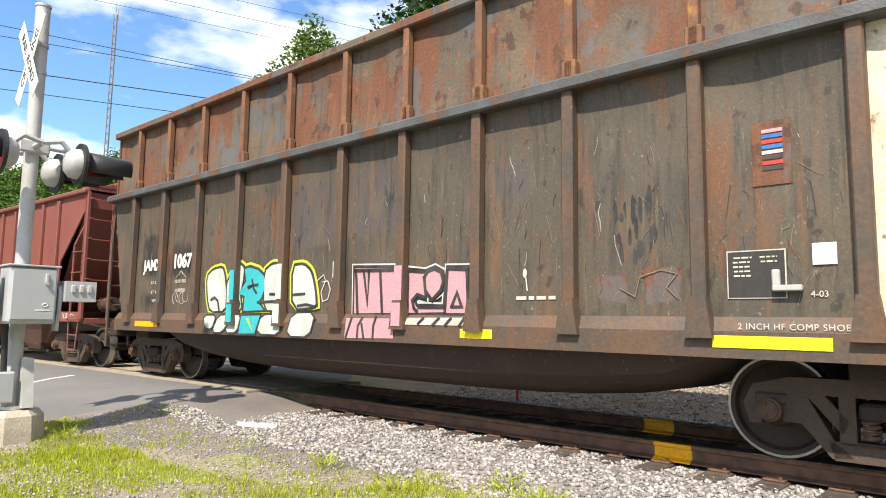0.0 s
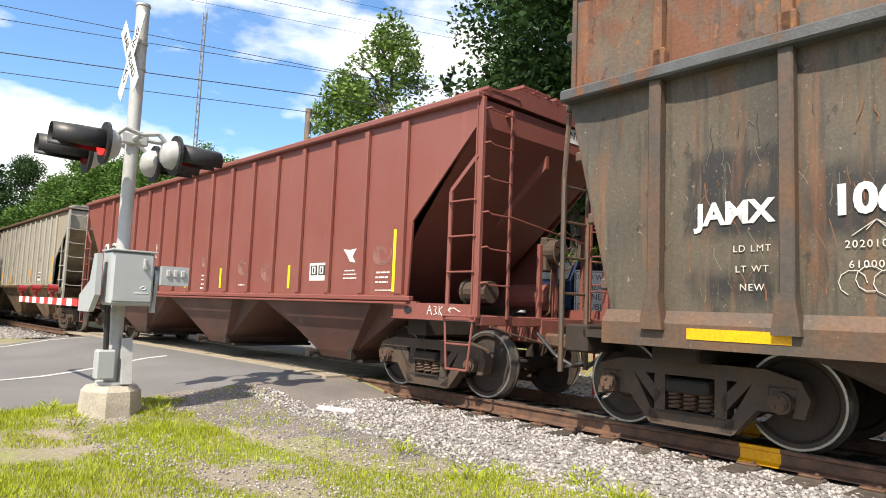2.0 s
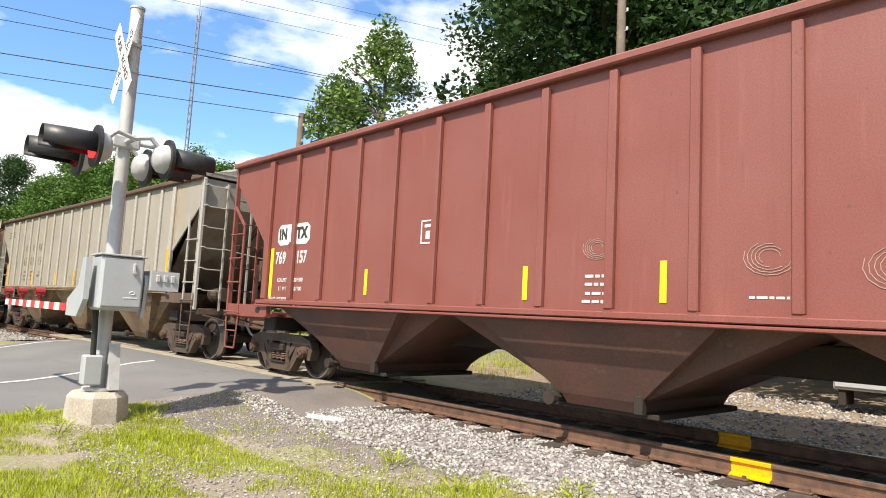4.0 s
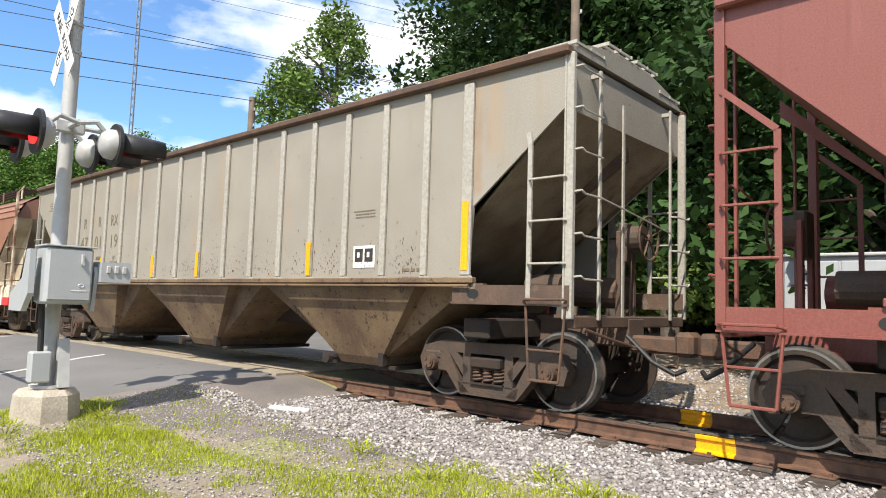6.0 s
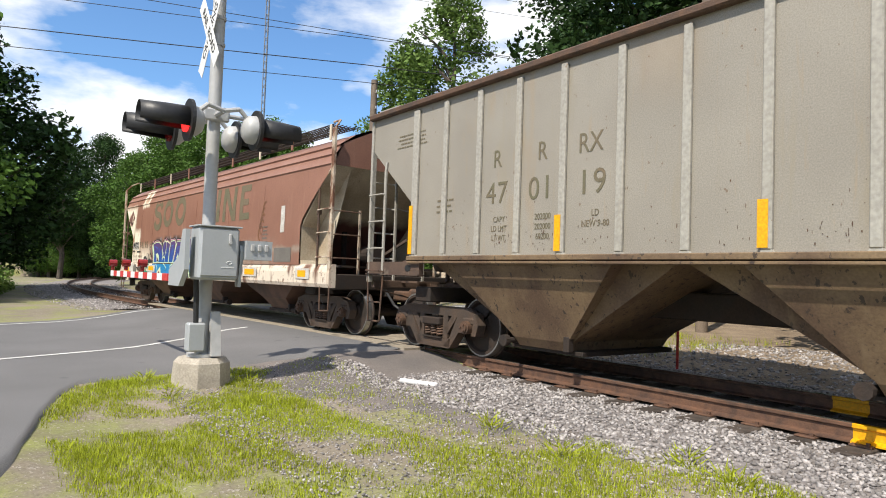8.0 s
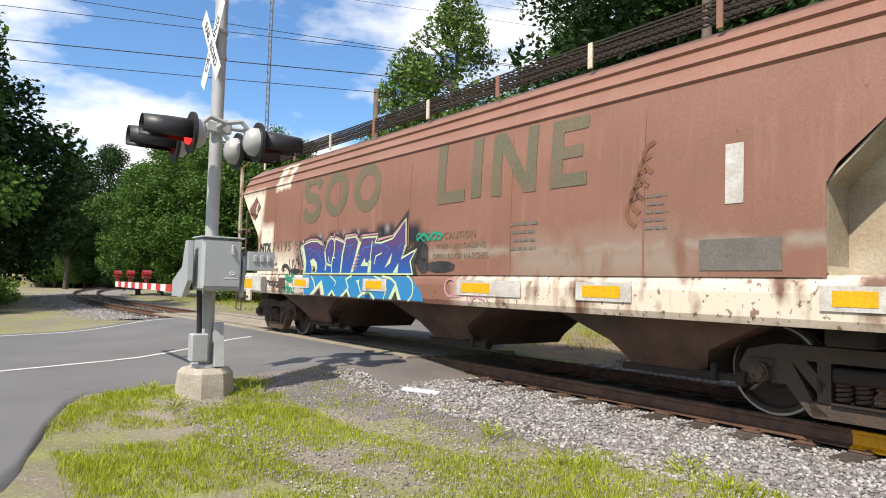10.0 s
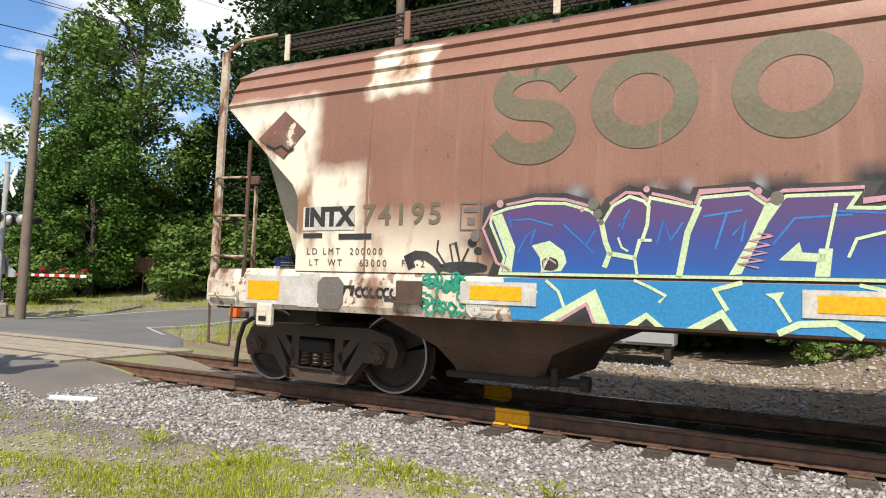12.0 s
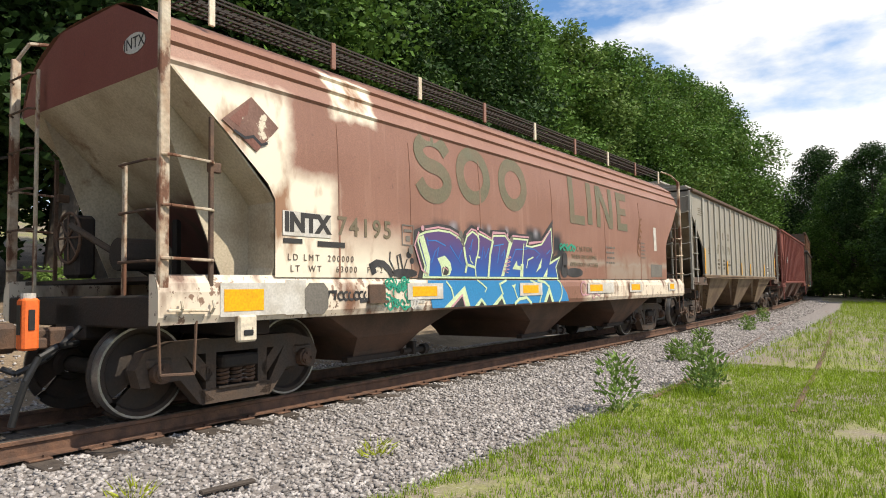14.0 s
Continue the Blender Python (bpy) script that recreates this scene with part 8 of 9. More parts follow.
    for pts, w in (([(-3.30, 1.31), (-3.19, 1.22), (-3.12, 1.05)], 0.026), ([(-2.53, 1.33), (-2.41, 1.28), (-2.28, 1.21), (-2.33, 1.16)], 0.024), ([(-1.72, 1.33), (-1.91, 1.27), (-1.82, 1.12)], 0.035), ([(-3.66, 1.27), (-3.51, 1.16), (-3.39, 1.21)], 0.024),
                   ([(-0.93, 1.33), (-0.62, 1.26), (-0.54, 1.12), (-0.63, 0.96)], 0.028), ([(-0.68, 1.33), (-0.43, 1.30), (-0.27, 1.22)], 0.04), ([(-1.48, 1.22), (-1.38, 1.05)], 0.024), ([(-1.45, 0.96), (-1.32, 1.03), (-1.08, 1.05), (-0.93, 0.96)], 0.05),
                   (curl(0.02, 1.14, 0.20, 80, -70, 8), 0.03)):
        bm = bmesh.new()
        ribbon(bm, pts, w, S - 0.0045)
        part("spray_line", bm, M_PALEG, car, "pale green stroke")
    # small tags and patches along the sill
    plate("patch", -6.90, -6.12, 0.98, 1.30, S, M_PALEP, car, "white patch")
    plate("reflector", -6.86, -6.40, 1.03, 1.24, S - 0.004, M_YEL, car, "yellow reflector strip")
    plate("patch", -6.12, -5.84, 0.97, 1.33, S, M_PALEP, car, "white patch")
    bm = bmesh.new()
    flat(bm, rounded(quad(-5.86, -5.52, 0.96, 1.30), 1), S - 0.003)
    part("patch", bm, M_GREYS, car, "grey primer patch")
    bm = bmesh.new()
    ribbon(bm, [(-5.56, 1.06), (-5.5, 1.2), (-5.4, 1.2), (-5.42, 1.12)], 0.035, S)
    for k in range(6):
        ribbon(bm, curl(-5.32 + 0.085 * k, 1.15, 0.045, 20 + 50 * (k % 3), 300, 6), 0.026, S)
    ribbon(bm, [(-5.0, 1.08), (-4.78, 1.09)], 0.03, S)
    part("spray_tag", bm, M_SOOT, car, "black scrawled tag")
    bm = bmesh.new()
    box(bm, (-4.72, -1.63, 1.17), (0.30, 0.03, 0.22), 0.01)
    box(bm, (-4.72, -1.645, 1.07), (0.34, 0.06, 0.03))
    part("door_stop", bm, M_RUSTY, car, "rusty bracket plate")
    bm = bmesh.new()
    r2 = random.Random(5)
    for k in range(34):
        x, z = -4.55 + 0.5 * r2.random(), 0.99 + 0.33 * r2.random()
        ribbon(bm, curl(x, z, 0.05, r2.uniform(0, 360), r2.uniform(200, 500), 5), 0.022, S - 0.001 * (k % 4))
    part("spray_tag", bm, M_GREENT, car, "emerald scrawled tag")
    bm = bmesh.new()
    ribbon(bm, [(-4.73, 1.43), (-4.76, 1.50), (-4.68, 1.54), (-4.56, 1.53), (-4.46, 1.47), (-4.40, 1.40)], 0.085, -1.603)
    part("spray_line", bm, M_SOOT, car, "thick black curled stroke")
    for cx, cz, rx, rz in ((-4.15, 1.42, 0.26, 0.06), (-4.06, 1.66, 0.05, 0.045), (-4.0, 1.58, 0.04, 0.04)):
        bm = bmesh.new()
        flat(bm, ell(cx, cz, rx, rz, 20, wob=0.15), -1.603)
        part("spray_blob", bm, M_SOOT, car, "black spray blob")
    bm = bmesh.new()
    for a in ([(-4.34, 1.44), (-4.44, 1.58), (-4.43, 1.68)], [(-4.26, 1.46), (-4.30, 1.64), (-4.24, 1.66), (-4.19, 1.48)], [(-4.16, 1.48), (-4.10, 1.60)]):
        ribbon(bm, a, 0.018, -1.604)
    part("spray_line", bm, M_SOOT, car)
    for x0, x1 in ((-4.05, -3.53), (-1.20, -0.68), (1.42, 2.02), (3.62, 4.15), (6.28, 6.62)):
        plate("patch", x0 - 0.1, x1 + 0.14 + (0.45 if 1 < x0 < 2 else 0), 1.08, 1.29, S - 0.010, M_PALEP, car, "white patch")
        plate("reflector", x0, x1, 1.12, 1.25, S - 0.014, M_YEL, car, "yellow reflector strip")
    bm = bmesh.new()
    for k in range(5):
        ribbon(bm, curl(-4.0 + 0.03 * k, 1.04, 0.08, 0, 330, 8), 0.02, S - 0.003)
    part("spray_line", bm, M_PALEP, car, "pale spray rings")
    # black and pink swirls after the piece
    for cx, cz, rx, rz in ((0.42, 1.50, 0.14, 0.12), (0.85, 1.48, 0.36, 0.09), (0.45, 1.70, 0.10, 0.15)):
        bm = bmesh.new()
        flat(bm, ell(cx, cz, rx, rz, 20, wob=0.12), -1.6025)
        part("spray_blob", bm, M_SOOT, car, "black spray blob")
    bm = bmesh.new()
    ribbon(bm, [(0.25, 1.90), (0.42, 1.98), (0.55, 1.92), (0.72, 2.0), (0.9, 1.94)], 0.04, -1.606)
    for k in range(5):
        ribbon(bm, curl(0.30 + 0.13 * k, 1.94, 0.06, 40 * k, 40 * k + 250, 5), 0.025, -1.607)
    part("spray_tag", bm, M_GREENT, car, "emerald scrawled tag")
    bm = bmesh.new()
    ribbon(bm, curl(1.15, 1.18, 0.13, 0, 320, 9), 0.03, S)
    ribbon(bm, [(1.25, 1.05), (1.6, 1.10), (1.9, 1.02)], 0.03, S)
    ribbon(bm, curl(1.6, 1.05, 0.07, 0, 350, 7), 0.02, S)
    part("spray_line", bm, M_PINK, car, "pink swirls")
    # lay all the paint on the curved flank
    zs, ys = [1.36, 2.0, 2.8, 3.30, 3.75], [1.588, 1.593, 1.583, 1.543, 1.365]
    for o in car.children:
        vs = o.data.vertices if o.type == "MESH" else []
        if len(vs) and o.name.split(".")[0] not in ("flank", "side_sill", "seam", "corner_post", "ladder", "rung", "grab_post", "step") and max(v.co.y for v in vs) < -1.58 and min(v.co.y for v in vs) > -1.64 and min(v.co.z for v in vs) > 1.34:
            if o.name.startswith("painted_shape"):
                bm = bmesh.new()
                bm.from_mesh(o.data)
                bmesh.ops.subdivide_edges(bm, edges=[e for e in bm.edges if abs(e.verts[0].co.z - e.verts[1].co.z) > 0.2], cuts=5)
                bm.to_mesh(o.data)
                bm.free()
                vs = o.data.vertices
            for v in vs:
                v.co.y = (v.co.y + 1.597) * 0.5 - float(np.interp(v.co.z, zs, ys))
    # marks on the end sheet
    bm = bmesh.new()
    prism(bm, ell(-0.95, 3.62, 0.2, 0.1, 20), -7.393, -7.397, axis="x")
    part("mark_backing", bm, M_PALEP, car, "pale oval patch")
    text_part("reporting_mark", "INTX", 0.16, M_PAINTK, car, pose(-7.399, -0.95, 3.62, 90, 0, -90), 0.001)
    # jacking pad and end of train device
    bm = bmesh.new()
    box(bm, (-6.60, -1.61, 0.86), (0.22, 0.08, 0.26), 0.02)
    part("jacking_pad", bm, M_CREAM, car)
    bm = bmesh.new()
    box(bm, (-6.60, -1.655, 0.82), (0.11, 0.012, 0.055), 0.005)
    part("jacking_slot", bm, M_BLACK, car)
    bm = bmesh.new()
    for x in (-7.32, -7.0):
        rod(bm, [(x, -1.63, 1.02), (x, -1.68, 1.08), (x, -1.66, 1.14)], 0.014)
    rod(bm, [(-7.45, -1.66, 1.06), (-7.05, -1.66, 1.05)], 0.014)
    part("grab_iron", bm, M_CREAM, car)
    bm = bmesh.new()
    box(bm, (-8.12, -0.55, 0.96), (0.14, 0.15, 0.46), 0.02)
    eot = part("end_of_train_device", bm, M_ORANGE, car, "orange end-of-train marker on the coupler")
    bm = bmesh.new()
    box(bm, (-8.03, -0.50, 0.78), (0.16, 0.10, 0.10), 0.015)
    part("mount", bm, M_RUSTY, eot, "rusty mounting clamp")
    bm = bmesh.new()
    cyl(bm, (-8.12, -0.55, 1.18), (-8.12, -0.55, 1.235), 0.06, 12)
    part("marker_light", bm, M_PALEP, eot, "pale lamp cap")
    bm = bmesh.new()
    box(bm, (-8.12, -0.629, 1.0), (0.05, 0.01, 0.18))
    box(bm, (-8.194, -0.55, 1.0), (0.012, 0.06, 0.26))
    part("slot", bm, M_BLACK, eot)
    bm = bmesh.new()
    rod(bm, [(-7.6, -0.35, 0.75), (-7.85, -0.5, 0.74), (-8.0, -0.5, 0.66), (-8.1, -0.48, 0.45), (-8.16, -0.45, 0.22), (-8.19, -0.43, 0.06)], 0.032, 8)
    part("air_hose", bm, M_BLACK, car, "black rubber hose hanging to the rail")


brown_paint()


def gondola_paint():
    car = GOND
    Y, S = -1.534, -1.624
    text_part("reporting_mark", "JAMX", 0.28, M_PAINTW, car, side(-5.44, 2.12, Y), squeeze=1.02, bold=0.010)
    text_part("car_number", "1067", 0.33, M_PAINTW, car, side(-4.32, 2.15, Y), squeeze=1.0, bold=0.014)
    blk = add_patch(flank_like("gondola_flank", M_GOND), [(-5.86, -4.98, 1.93, 2.72, 0.06), (-4.84, -3.80, 1.88, 2.45, 0.08), (-5.80, -5.0, 1.30, 1.62, 0.10)], (0.026, 0.024, 0.022), (0.10, 0.068, 0.045), 2.0, 0.35)
    add_patch(blk, [(0.12, 1.15, 2.25, 3.2, 0.03), (-1.15, -0.02, 2.2, 3.1, 0.03), (2.45, 3.0, 2.5, 2.9, 0.03)], (0.085, 0.07, 0.064), (0.11, 0.085, 0.06), 6.0, 0.06)
    weather(blk, (0.27, 0.23, 0.17), 0.67, 20.0, (0.21, 0.088, 0.034), 0.56, 5.0)
    weather(blk, (0.022, 0.02, 0.018), 0.62, 4.0, (0.02, 0.018, 0.016), 0.54, 11.0, 0.6)
    weather(blk, (0.20, 0.17, 0.12), 0.64, 42.0, (0.16, 0.13, 0.085), 0.58, 18.0, 0.7)
    for o in car.children:
        if o.name.startswith("flank_panel"):
            o.data.materials.clear()
            o.data.materials.append(blk)
    for w, z in (("202010LB", 1.80), ("61000LB", 1.64)):
        text_part("stencil", w, 0.085, M_PALEP, car, side(-4.35, z, Y), space=1.2)
    for pts in [[(-4.33, 1.99), q] for q in ((-4.5, 1.87), (-4.4, 1.91), (-4.25, 1.91), (-4.15, 1.87))] + [curl(-4.5 + 0.12 * k, 1.50 + 0.03 * (k % 2), 0.1, 40 * k, 250 + 40 * k, 7) for k in range(4)]:
        bm = bmesh.new()
        ribbon(bm, pts, 0.006, Y)
        part("scrawl", bm, M_PALEP, car, "thin pale scrawl")
    for w, z in (("LD LMT", 1.80), ("LT WT", 1.62), ("NEW", 1.46)):
        text_part("stencil", w, 0.085, M_PALEP, car, side(-5.28, z, Y), space=1.2)
    for x0, x1 in ((-5.83, -4.92), (2.18, 2.62), (4.92, 5.81)):
        plate("reflector", x0, x1, 0.985, 1.085, S, M_LEMON if x0 > 0 else M_YEL, car, "yellow reflector strip")
    # first piece: mint white letters, one teal, black and lime outline
    for i, q in enumerate([[(-3.41, 1.85), (-3.24, 1.95), (-2.96, 1.98), (-2.88, 1.87), (-2.8, 1.56), (-2.81, 1.28), (-3.26, 1.27), (-3.37, 1.52)],
              [(-2.79, 1.71), (-2.66, 1.87), (-2.49, 1.92), (-2.43, 2.01), (-2.31, 1.95), (-2.33, 1.74), (-2.4, 1.55), (-2.33, 1.28), (-2.76, 1.28)],
              [(-1.74, 1.87), (-1.55, 1.97), (-1.35, 1.96), (-1.31, 1.29), (-1.71, 1.29)],
              [(-1.03, 1.92), (-0.78, 1.93), (-0.62, 1.83), (-0.55, 1.67), (-0.5, 1.5), (-0.48, 1.34), (-1.0, 1.31)]]):
        piece("spray_letter", rounded(q, 1), [(0.085, M_LIME), (0.045, M_SOOT), (0.0, M_SPRAYW)], car, Y - 0.0015 * i)
    piece("spray_letter", [(-2.28, 1.93), (-2.14, 1.95), (-1.92, 1.9), (-1.75, 1.8), (-1.72, 1.62), (-1.8, 1.48), (-1.89, 1.4), (-1.73, 1.29), (-2.27, 1.28), (-2.25, 1.51), (-2.44, 1.55), (-2.22, 1.74)], [(0.085, M_LIME), (0.045, M_SOOT), (0.0, M_TEAL)], car, Y - 0.004)
    for q in [[(-3.3, 1.19), (-2.94, 1.2), (-3.05, 0.99), (-3.25, 1.0)],
              [(-2.84, 1.2), (-2.47, 1.21), (-2.73, 0.94), (-3.02, 0.94)],
              [(-2.45, 1.21), (-2.22, 1.21), (-2.31, 0.95), (-2.64, 0.94)],
              [(-1.65, 1.21), (-1.2, 1.22), (-1.19, 0.94), (-1.76, 0.94)],
              [(-0.89, 1.24), (-0.39, 1.25), (-0.51, 0.93), (-1.02, 0.93)]]:
        piece("spray_letter", rounded(q, 1), [(0.03, M_SOOT), (0.0, M_SPRAYW)], car, S)
    piece("spray_letter", [(-2.19, 1.2), (-1.69, 1.21), (-1.82, 0.94), (-2.25, 0.93)], [(0.03, M_SOOT), (0.0, M_TEAL)], car, S - 0.001)
    for q in [[(-2.06, 1.17), (-1.99, 1.17), (-1.87, 0.97)]]:
        bm = bmesh.new()
        flat(bm, q, S - 0.012)
        part("spray_spike", bm, M_LIME, car)
    for q in [[(-3.25, 1.46), (-3.13, 1.5), (-3.03, 1.44), (-2.98, 1.29)],
              [(-2.49, 1.42), (-2.43, 1.46), (-2.38, 1.39), (-2.42, 1.3), (-2.48, 1.37)],
              [(-1.58, 1.53), (-1.32, 1.52)],
              [(-1.89, 1.41), (-1.42, 1.42)],
              [(-1.01, 1.51), (-0.73, 1.52)],
              [(-0.89, 1.35), (-0.69, 1.37), (-0.49, 1.34)],
              [(-2.17, 1.65), (-1.9, 1.68)],
              [(-2.06, 1.76), (-2.01, 1.62), (-1.93, 1.55)],
              [(-2.15, 1.63), (-2.01, 1.68)]]:
        bm = bmesh.new()
        ribbon(bm, q, 0.04, Y - 0.018)
        part("spray_line", bm, M_SOOT, car, "black stroke")
    # paint carried over the ribs
    for x, z0, z1, m in ((-2.47, 1.45, 1.92, M_TEAL), (-1.22, 1.45, 1.96, M_SPRAYW), (1.22, 1.35, 1.83, M_PINK)):
        plate("spray_rib", x - 0.064, x + 0.064, z0, z1, -1.656, m, car)
        plate("spray_rib", x - 0.075, x + 0.075, 1.10, 1.38, -1.686, m, car)
    bm = bmesh.new()
    ribbon(bm, [(-0.48, 1.7), (-0.34, 1.78), (-0.3, 1.69), (-0.39, 1.54), (-0.35, 1.41), (-0.24, 1.44), (-0.19, 1.57), (-0.25, 1.69), (-0.36, 1.68)], 0.014, Y)
    part("scrawl", bm, M_PALEP, car, "thin pale loop")
    bm = bmesh.new()
    ribbon(bm, [(-0.13, 1.94), (-0.13, 1.75)], 0.05, Y)
    part("spray_line", bm, M_SPRAYW, car, "pale mint drip")
    # second piece: pink letters with black lines
    for i, q in enumerate([[(0.31, 1.84), (1.08, 1.81), (1.08, 1.26), (0.32, 1.25)],
              [(1.31, 1.77), (1.56, 1.74), (1.56, 1.44), (1.45, 1.46), (1.38, 1.4), (1.43, 1.33), (1.56, 1.33), (1.87, 1.32), (1.87, 1.27), (1.31, 1.26)],
              [(1.57, 1.68), (1.61, 1.75), (1.72, 1.78), (1.83, 1.73), (1.86, 1.62), (1.82, 1.52), (1.69, 1.41), (1.58, 1.52)],
              [(1.93, 1.77), (2.21, 1.76), (2.24, 1.26), (1.88, 1.26)]]):
        piece("spray_letter", q, [(0.06, M_PALEP), (0.04, M_SOOT), (0.0, M_PINK)], car, Y - 0.0015 * i)
    for q in [[(0.34, 1.82), (0.39, 1.26)],
              [(0.49, 1.8), (0.58, 1.36), (0.59, 1.79)],
              [(0.8, 1.78), (0.85, 1.26)],
              [(0.32, 1.81), (1.08, 1.79)],
              [(1.57, 1.44), (1.45, 1.48), (1.37, 1.41), (1.4, 1.31), (1.45, 1.28)],
              [(1.47, 1.33), (1.88, 1.33)],
              [(1.92, 1.76), (1.89, 1.27)],
              [(2.21, 1.75), (2.24, 1.26)],
              [(1.91, 1.77), (2.21, 1.75)],
              [(1.56, 1.68), (1.61, 1.75), (1.72, 1.78), (1.83, 1.73), (1.86, 1.62), (1.82, 1.52), (1.69, 1.41), (1.58, 1.52), (1.56, 1.68)],
              [(1.31, 1.77), (1.56, 1.75)],
              [(1.99, 1.33), (2.07, 1.49), (2.14, 1.33), (1.99, 1.33)]]:
        bm = bmesh.new()
        ribbon(bm, q, 0.042, Y - 0.018)
        part("spray_line", bm, M_SOOT, car, "black stroke")
    for q, m in (([(0.26, 1.19), (1.13, 1.19), (1.13, 0.95), (0.23, 0.93)], M_PINK), ([(1.36, 1.2), (2.29, 1.21), (2.21, 1.12), (1.32, 1.12)], M_PALEP)):
        bm = bmesh.new()
        flat(bm, q, S)
        part("spray_band", bm, m, car)
    for q in [[(0.37, 1.19), (0.26, 0.94)],
              [(0.58, 1.2), (0.49, 1.09), (0.48, 0.94)],
              [(0.56, 1.12), (0.6, 0.95)],
              [(0.83, 1.21), (0.78, 1.1), (0.77, 0.95)],
              [(1.63, 1.2), (1.54, 1.13)],
              [(1.87, 1.2), (1.77, 1.12)],
              [(2.05, 1.2), (1.96, 1.12)],
              [(2.24, 1.2), (2.17, 1.12)]]:
        bm = bmesh.new()
        ribbon(bm, q, 0.035, S - 0.004)
        part("spray_line", bm, M_SOOT, car, "black stroke")
    # stencils and plates towards the leading end
    bm = bmesh.new()
    bars(bm, 3.12, 1.42, 0.62, 0.05, 1, Y, 7)
    flat(bm, ell(2.98, 1.68, 0.025, 0.05, 10), Y)
    ribbon(bm, [(2.99, 1.65), (3.01, 1.5)], 0.014, Y)
    part("stencil_bar", bm, M_PALEP, car, "faded pale maker's mark and drip")
    bm = bmesh.new()
    r3 = random.Random(3)
    for k in range(26):
        x, z = 4.0 + 0.42 * r3.random() ** 1.5, 1.75 + 0.55 * r3.random()
        flat(bm, ell(x, z, 0.012 + 0.02 * r3.random(), 0.04 + 0.12 * r3.random(), 7, wob=0.6, seed=k), Y + 0.02 - 0.0005 * k, 0.001)
    part("tar_stain", bm, M_SOOT, car, "black tar drips")
    plate("rust_patch", 3.72, 4.12, 1.26, 1.62, Y + 0.012, M_GRUST, car, "square of bare rust")
    plate("rust_patch", 4.3, 4.68, 1.28, 1.68, Y + 0.012, M_GRUST, car, "framed rusty plate")
    bm = bmesh.new()
    ribbon(bm, [(4.05, 1.5), (4.2, 1.42), (4.25, 1.6), (4.45, 1.66), (4.6, 1.62), (4.5, 1.5), (4.6, 1.4)], 0.008, Y)
    part("scrawl", bm, M_SCRATCH, car, "pale scrawl")
    plate("data_panel", 5.03, 5.49, 1.39, 1.79, Y, M_PALEP, car, "pale border of a stencil panel")
    plate("data_panel", 5.04, 5.48, 1.40, 1.78, Y - 0.004, M_PAINTK, car, "black stencil panel")
    bm = bmesh.new()
    bars(bm, 5.16, 1.73, 0.16, 0.018, 5, Y - 0.008, 5)
    bars(bm, 5.36, 1.73, 0.14, 0.018, 2, Y - 0.008, 6)
    part("stencil_bar", bm, M_PALEP, car)
    plate("label", 5.68, 5.85, 1.65, 1.82, Y, M_SIGNW, car, "square white label")
    plate("label_frame", 5.26, 5.56, 2.32, 2.86, Y + 0.006, M_GRUST, car, "rusty frame")
    for i, m in enumerate((M_PINK, M_BLUE, M_STRIPE_R, M_BLUE, M_PALEP, M_SOOT, M_STRIPE_R, M_SOOT)):
        plate("label_stripe", 5.34, 5.50, 2.76 - 0.045 * i, 2.79 - 0.045 * i, Y, m, car)
    text_part("stencil", "4-03", 0.07, M_PALEP, car, side(5.72, 1.42, Y))
    text_part("stencil", "2 INCH HF COMP SHOES", 0.07, M_PALEP, car, side(5.55, 1.16, S), space=1.1)
    bm = bmesh.new()
    box(bm, (5.5, -1.57, 1.47), (0.22, 0.06, 0.05), 0.01)
    box(bm, (5.42, -1.57, 1.55), (0.06, 0.05, 0.14), 0.01)
    part("release_handle", bm, M_GALV, car)
    # scratches and rust runs over the panels
    rs = random.Random(31)
    for material, n, wide, label in ((M_SCRATCH, 260, 0.004, "olive scratches"), (M_STAKE, 150, 0.008, "rust runs"), (M_PAINTK, 90, 0.007, "black tar runs"), (M_PALEP, 26, 0.003, "pale scratches")):
        bm = bmesh.new()
        for k in range(n):
            x, z = rs.uniform(-5.9, 5.95), rs.choice((rs.uniform(1.35, 2.35), rs.uniform(2.2, 3.05)))
            ln, a = rs.uniform(0.05, 0.30), rs.gauss(-1.57, 0.22 if material is not M_SCRATCH else 0.5)
            pts = [(x + math.cos(a) * ln * i / 3 + rs.gauss(0, 0.008), z + math.sin(a) * ln * i / 3) for i in range(4)]
            if min(p[1] for p in pts) > 1.28:
                ribbon(bm, pts, wide * rs.uniform(0.5, 1.4), -1.524 + (0.02 if z > 2.5 else 0.0), 0.002)
        tagged(part("scratch", bm, material, car, label), label, kind="stuff")
    # pale repainted end bay
    for o in car.children:
        if o.name.startswith("flank_panel"):
            xs = [v.co.x for v in o.data.vertices]
            if min(xs) > 6.0 and min(v.co.y for v in o.data.vertices) < 0:
                o.data.materials.clear()
                o.data.materials.append(M_CREAM)


gondola_paint()


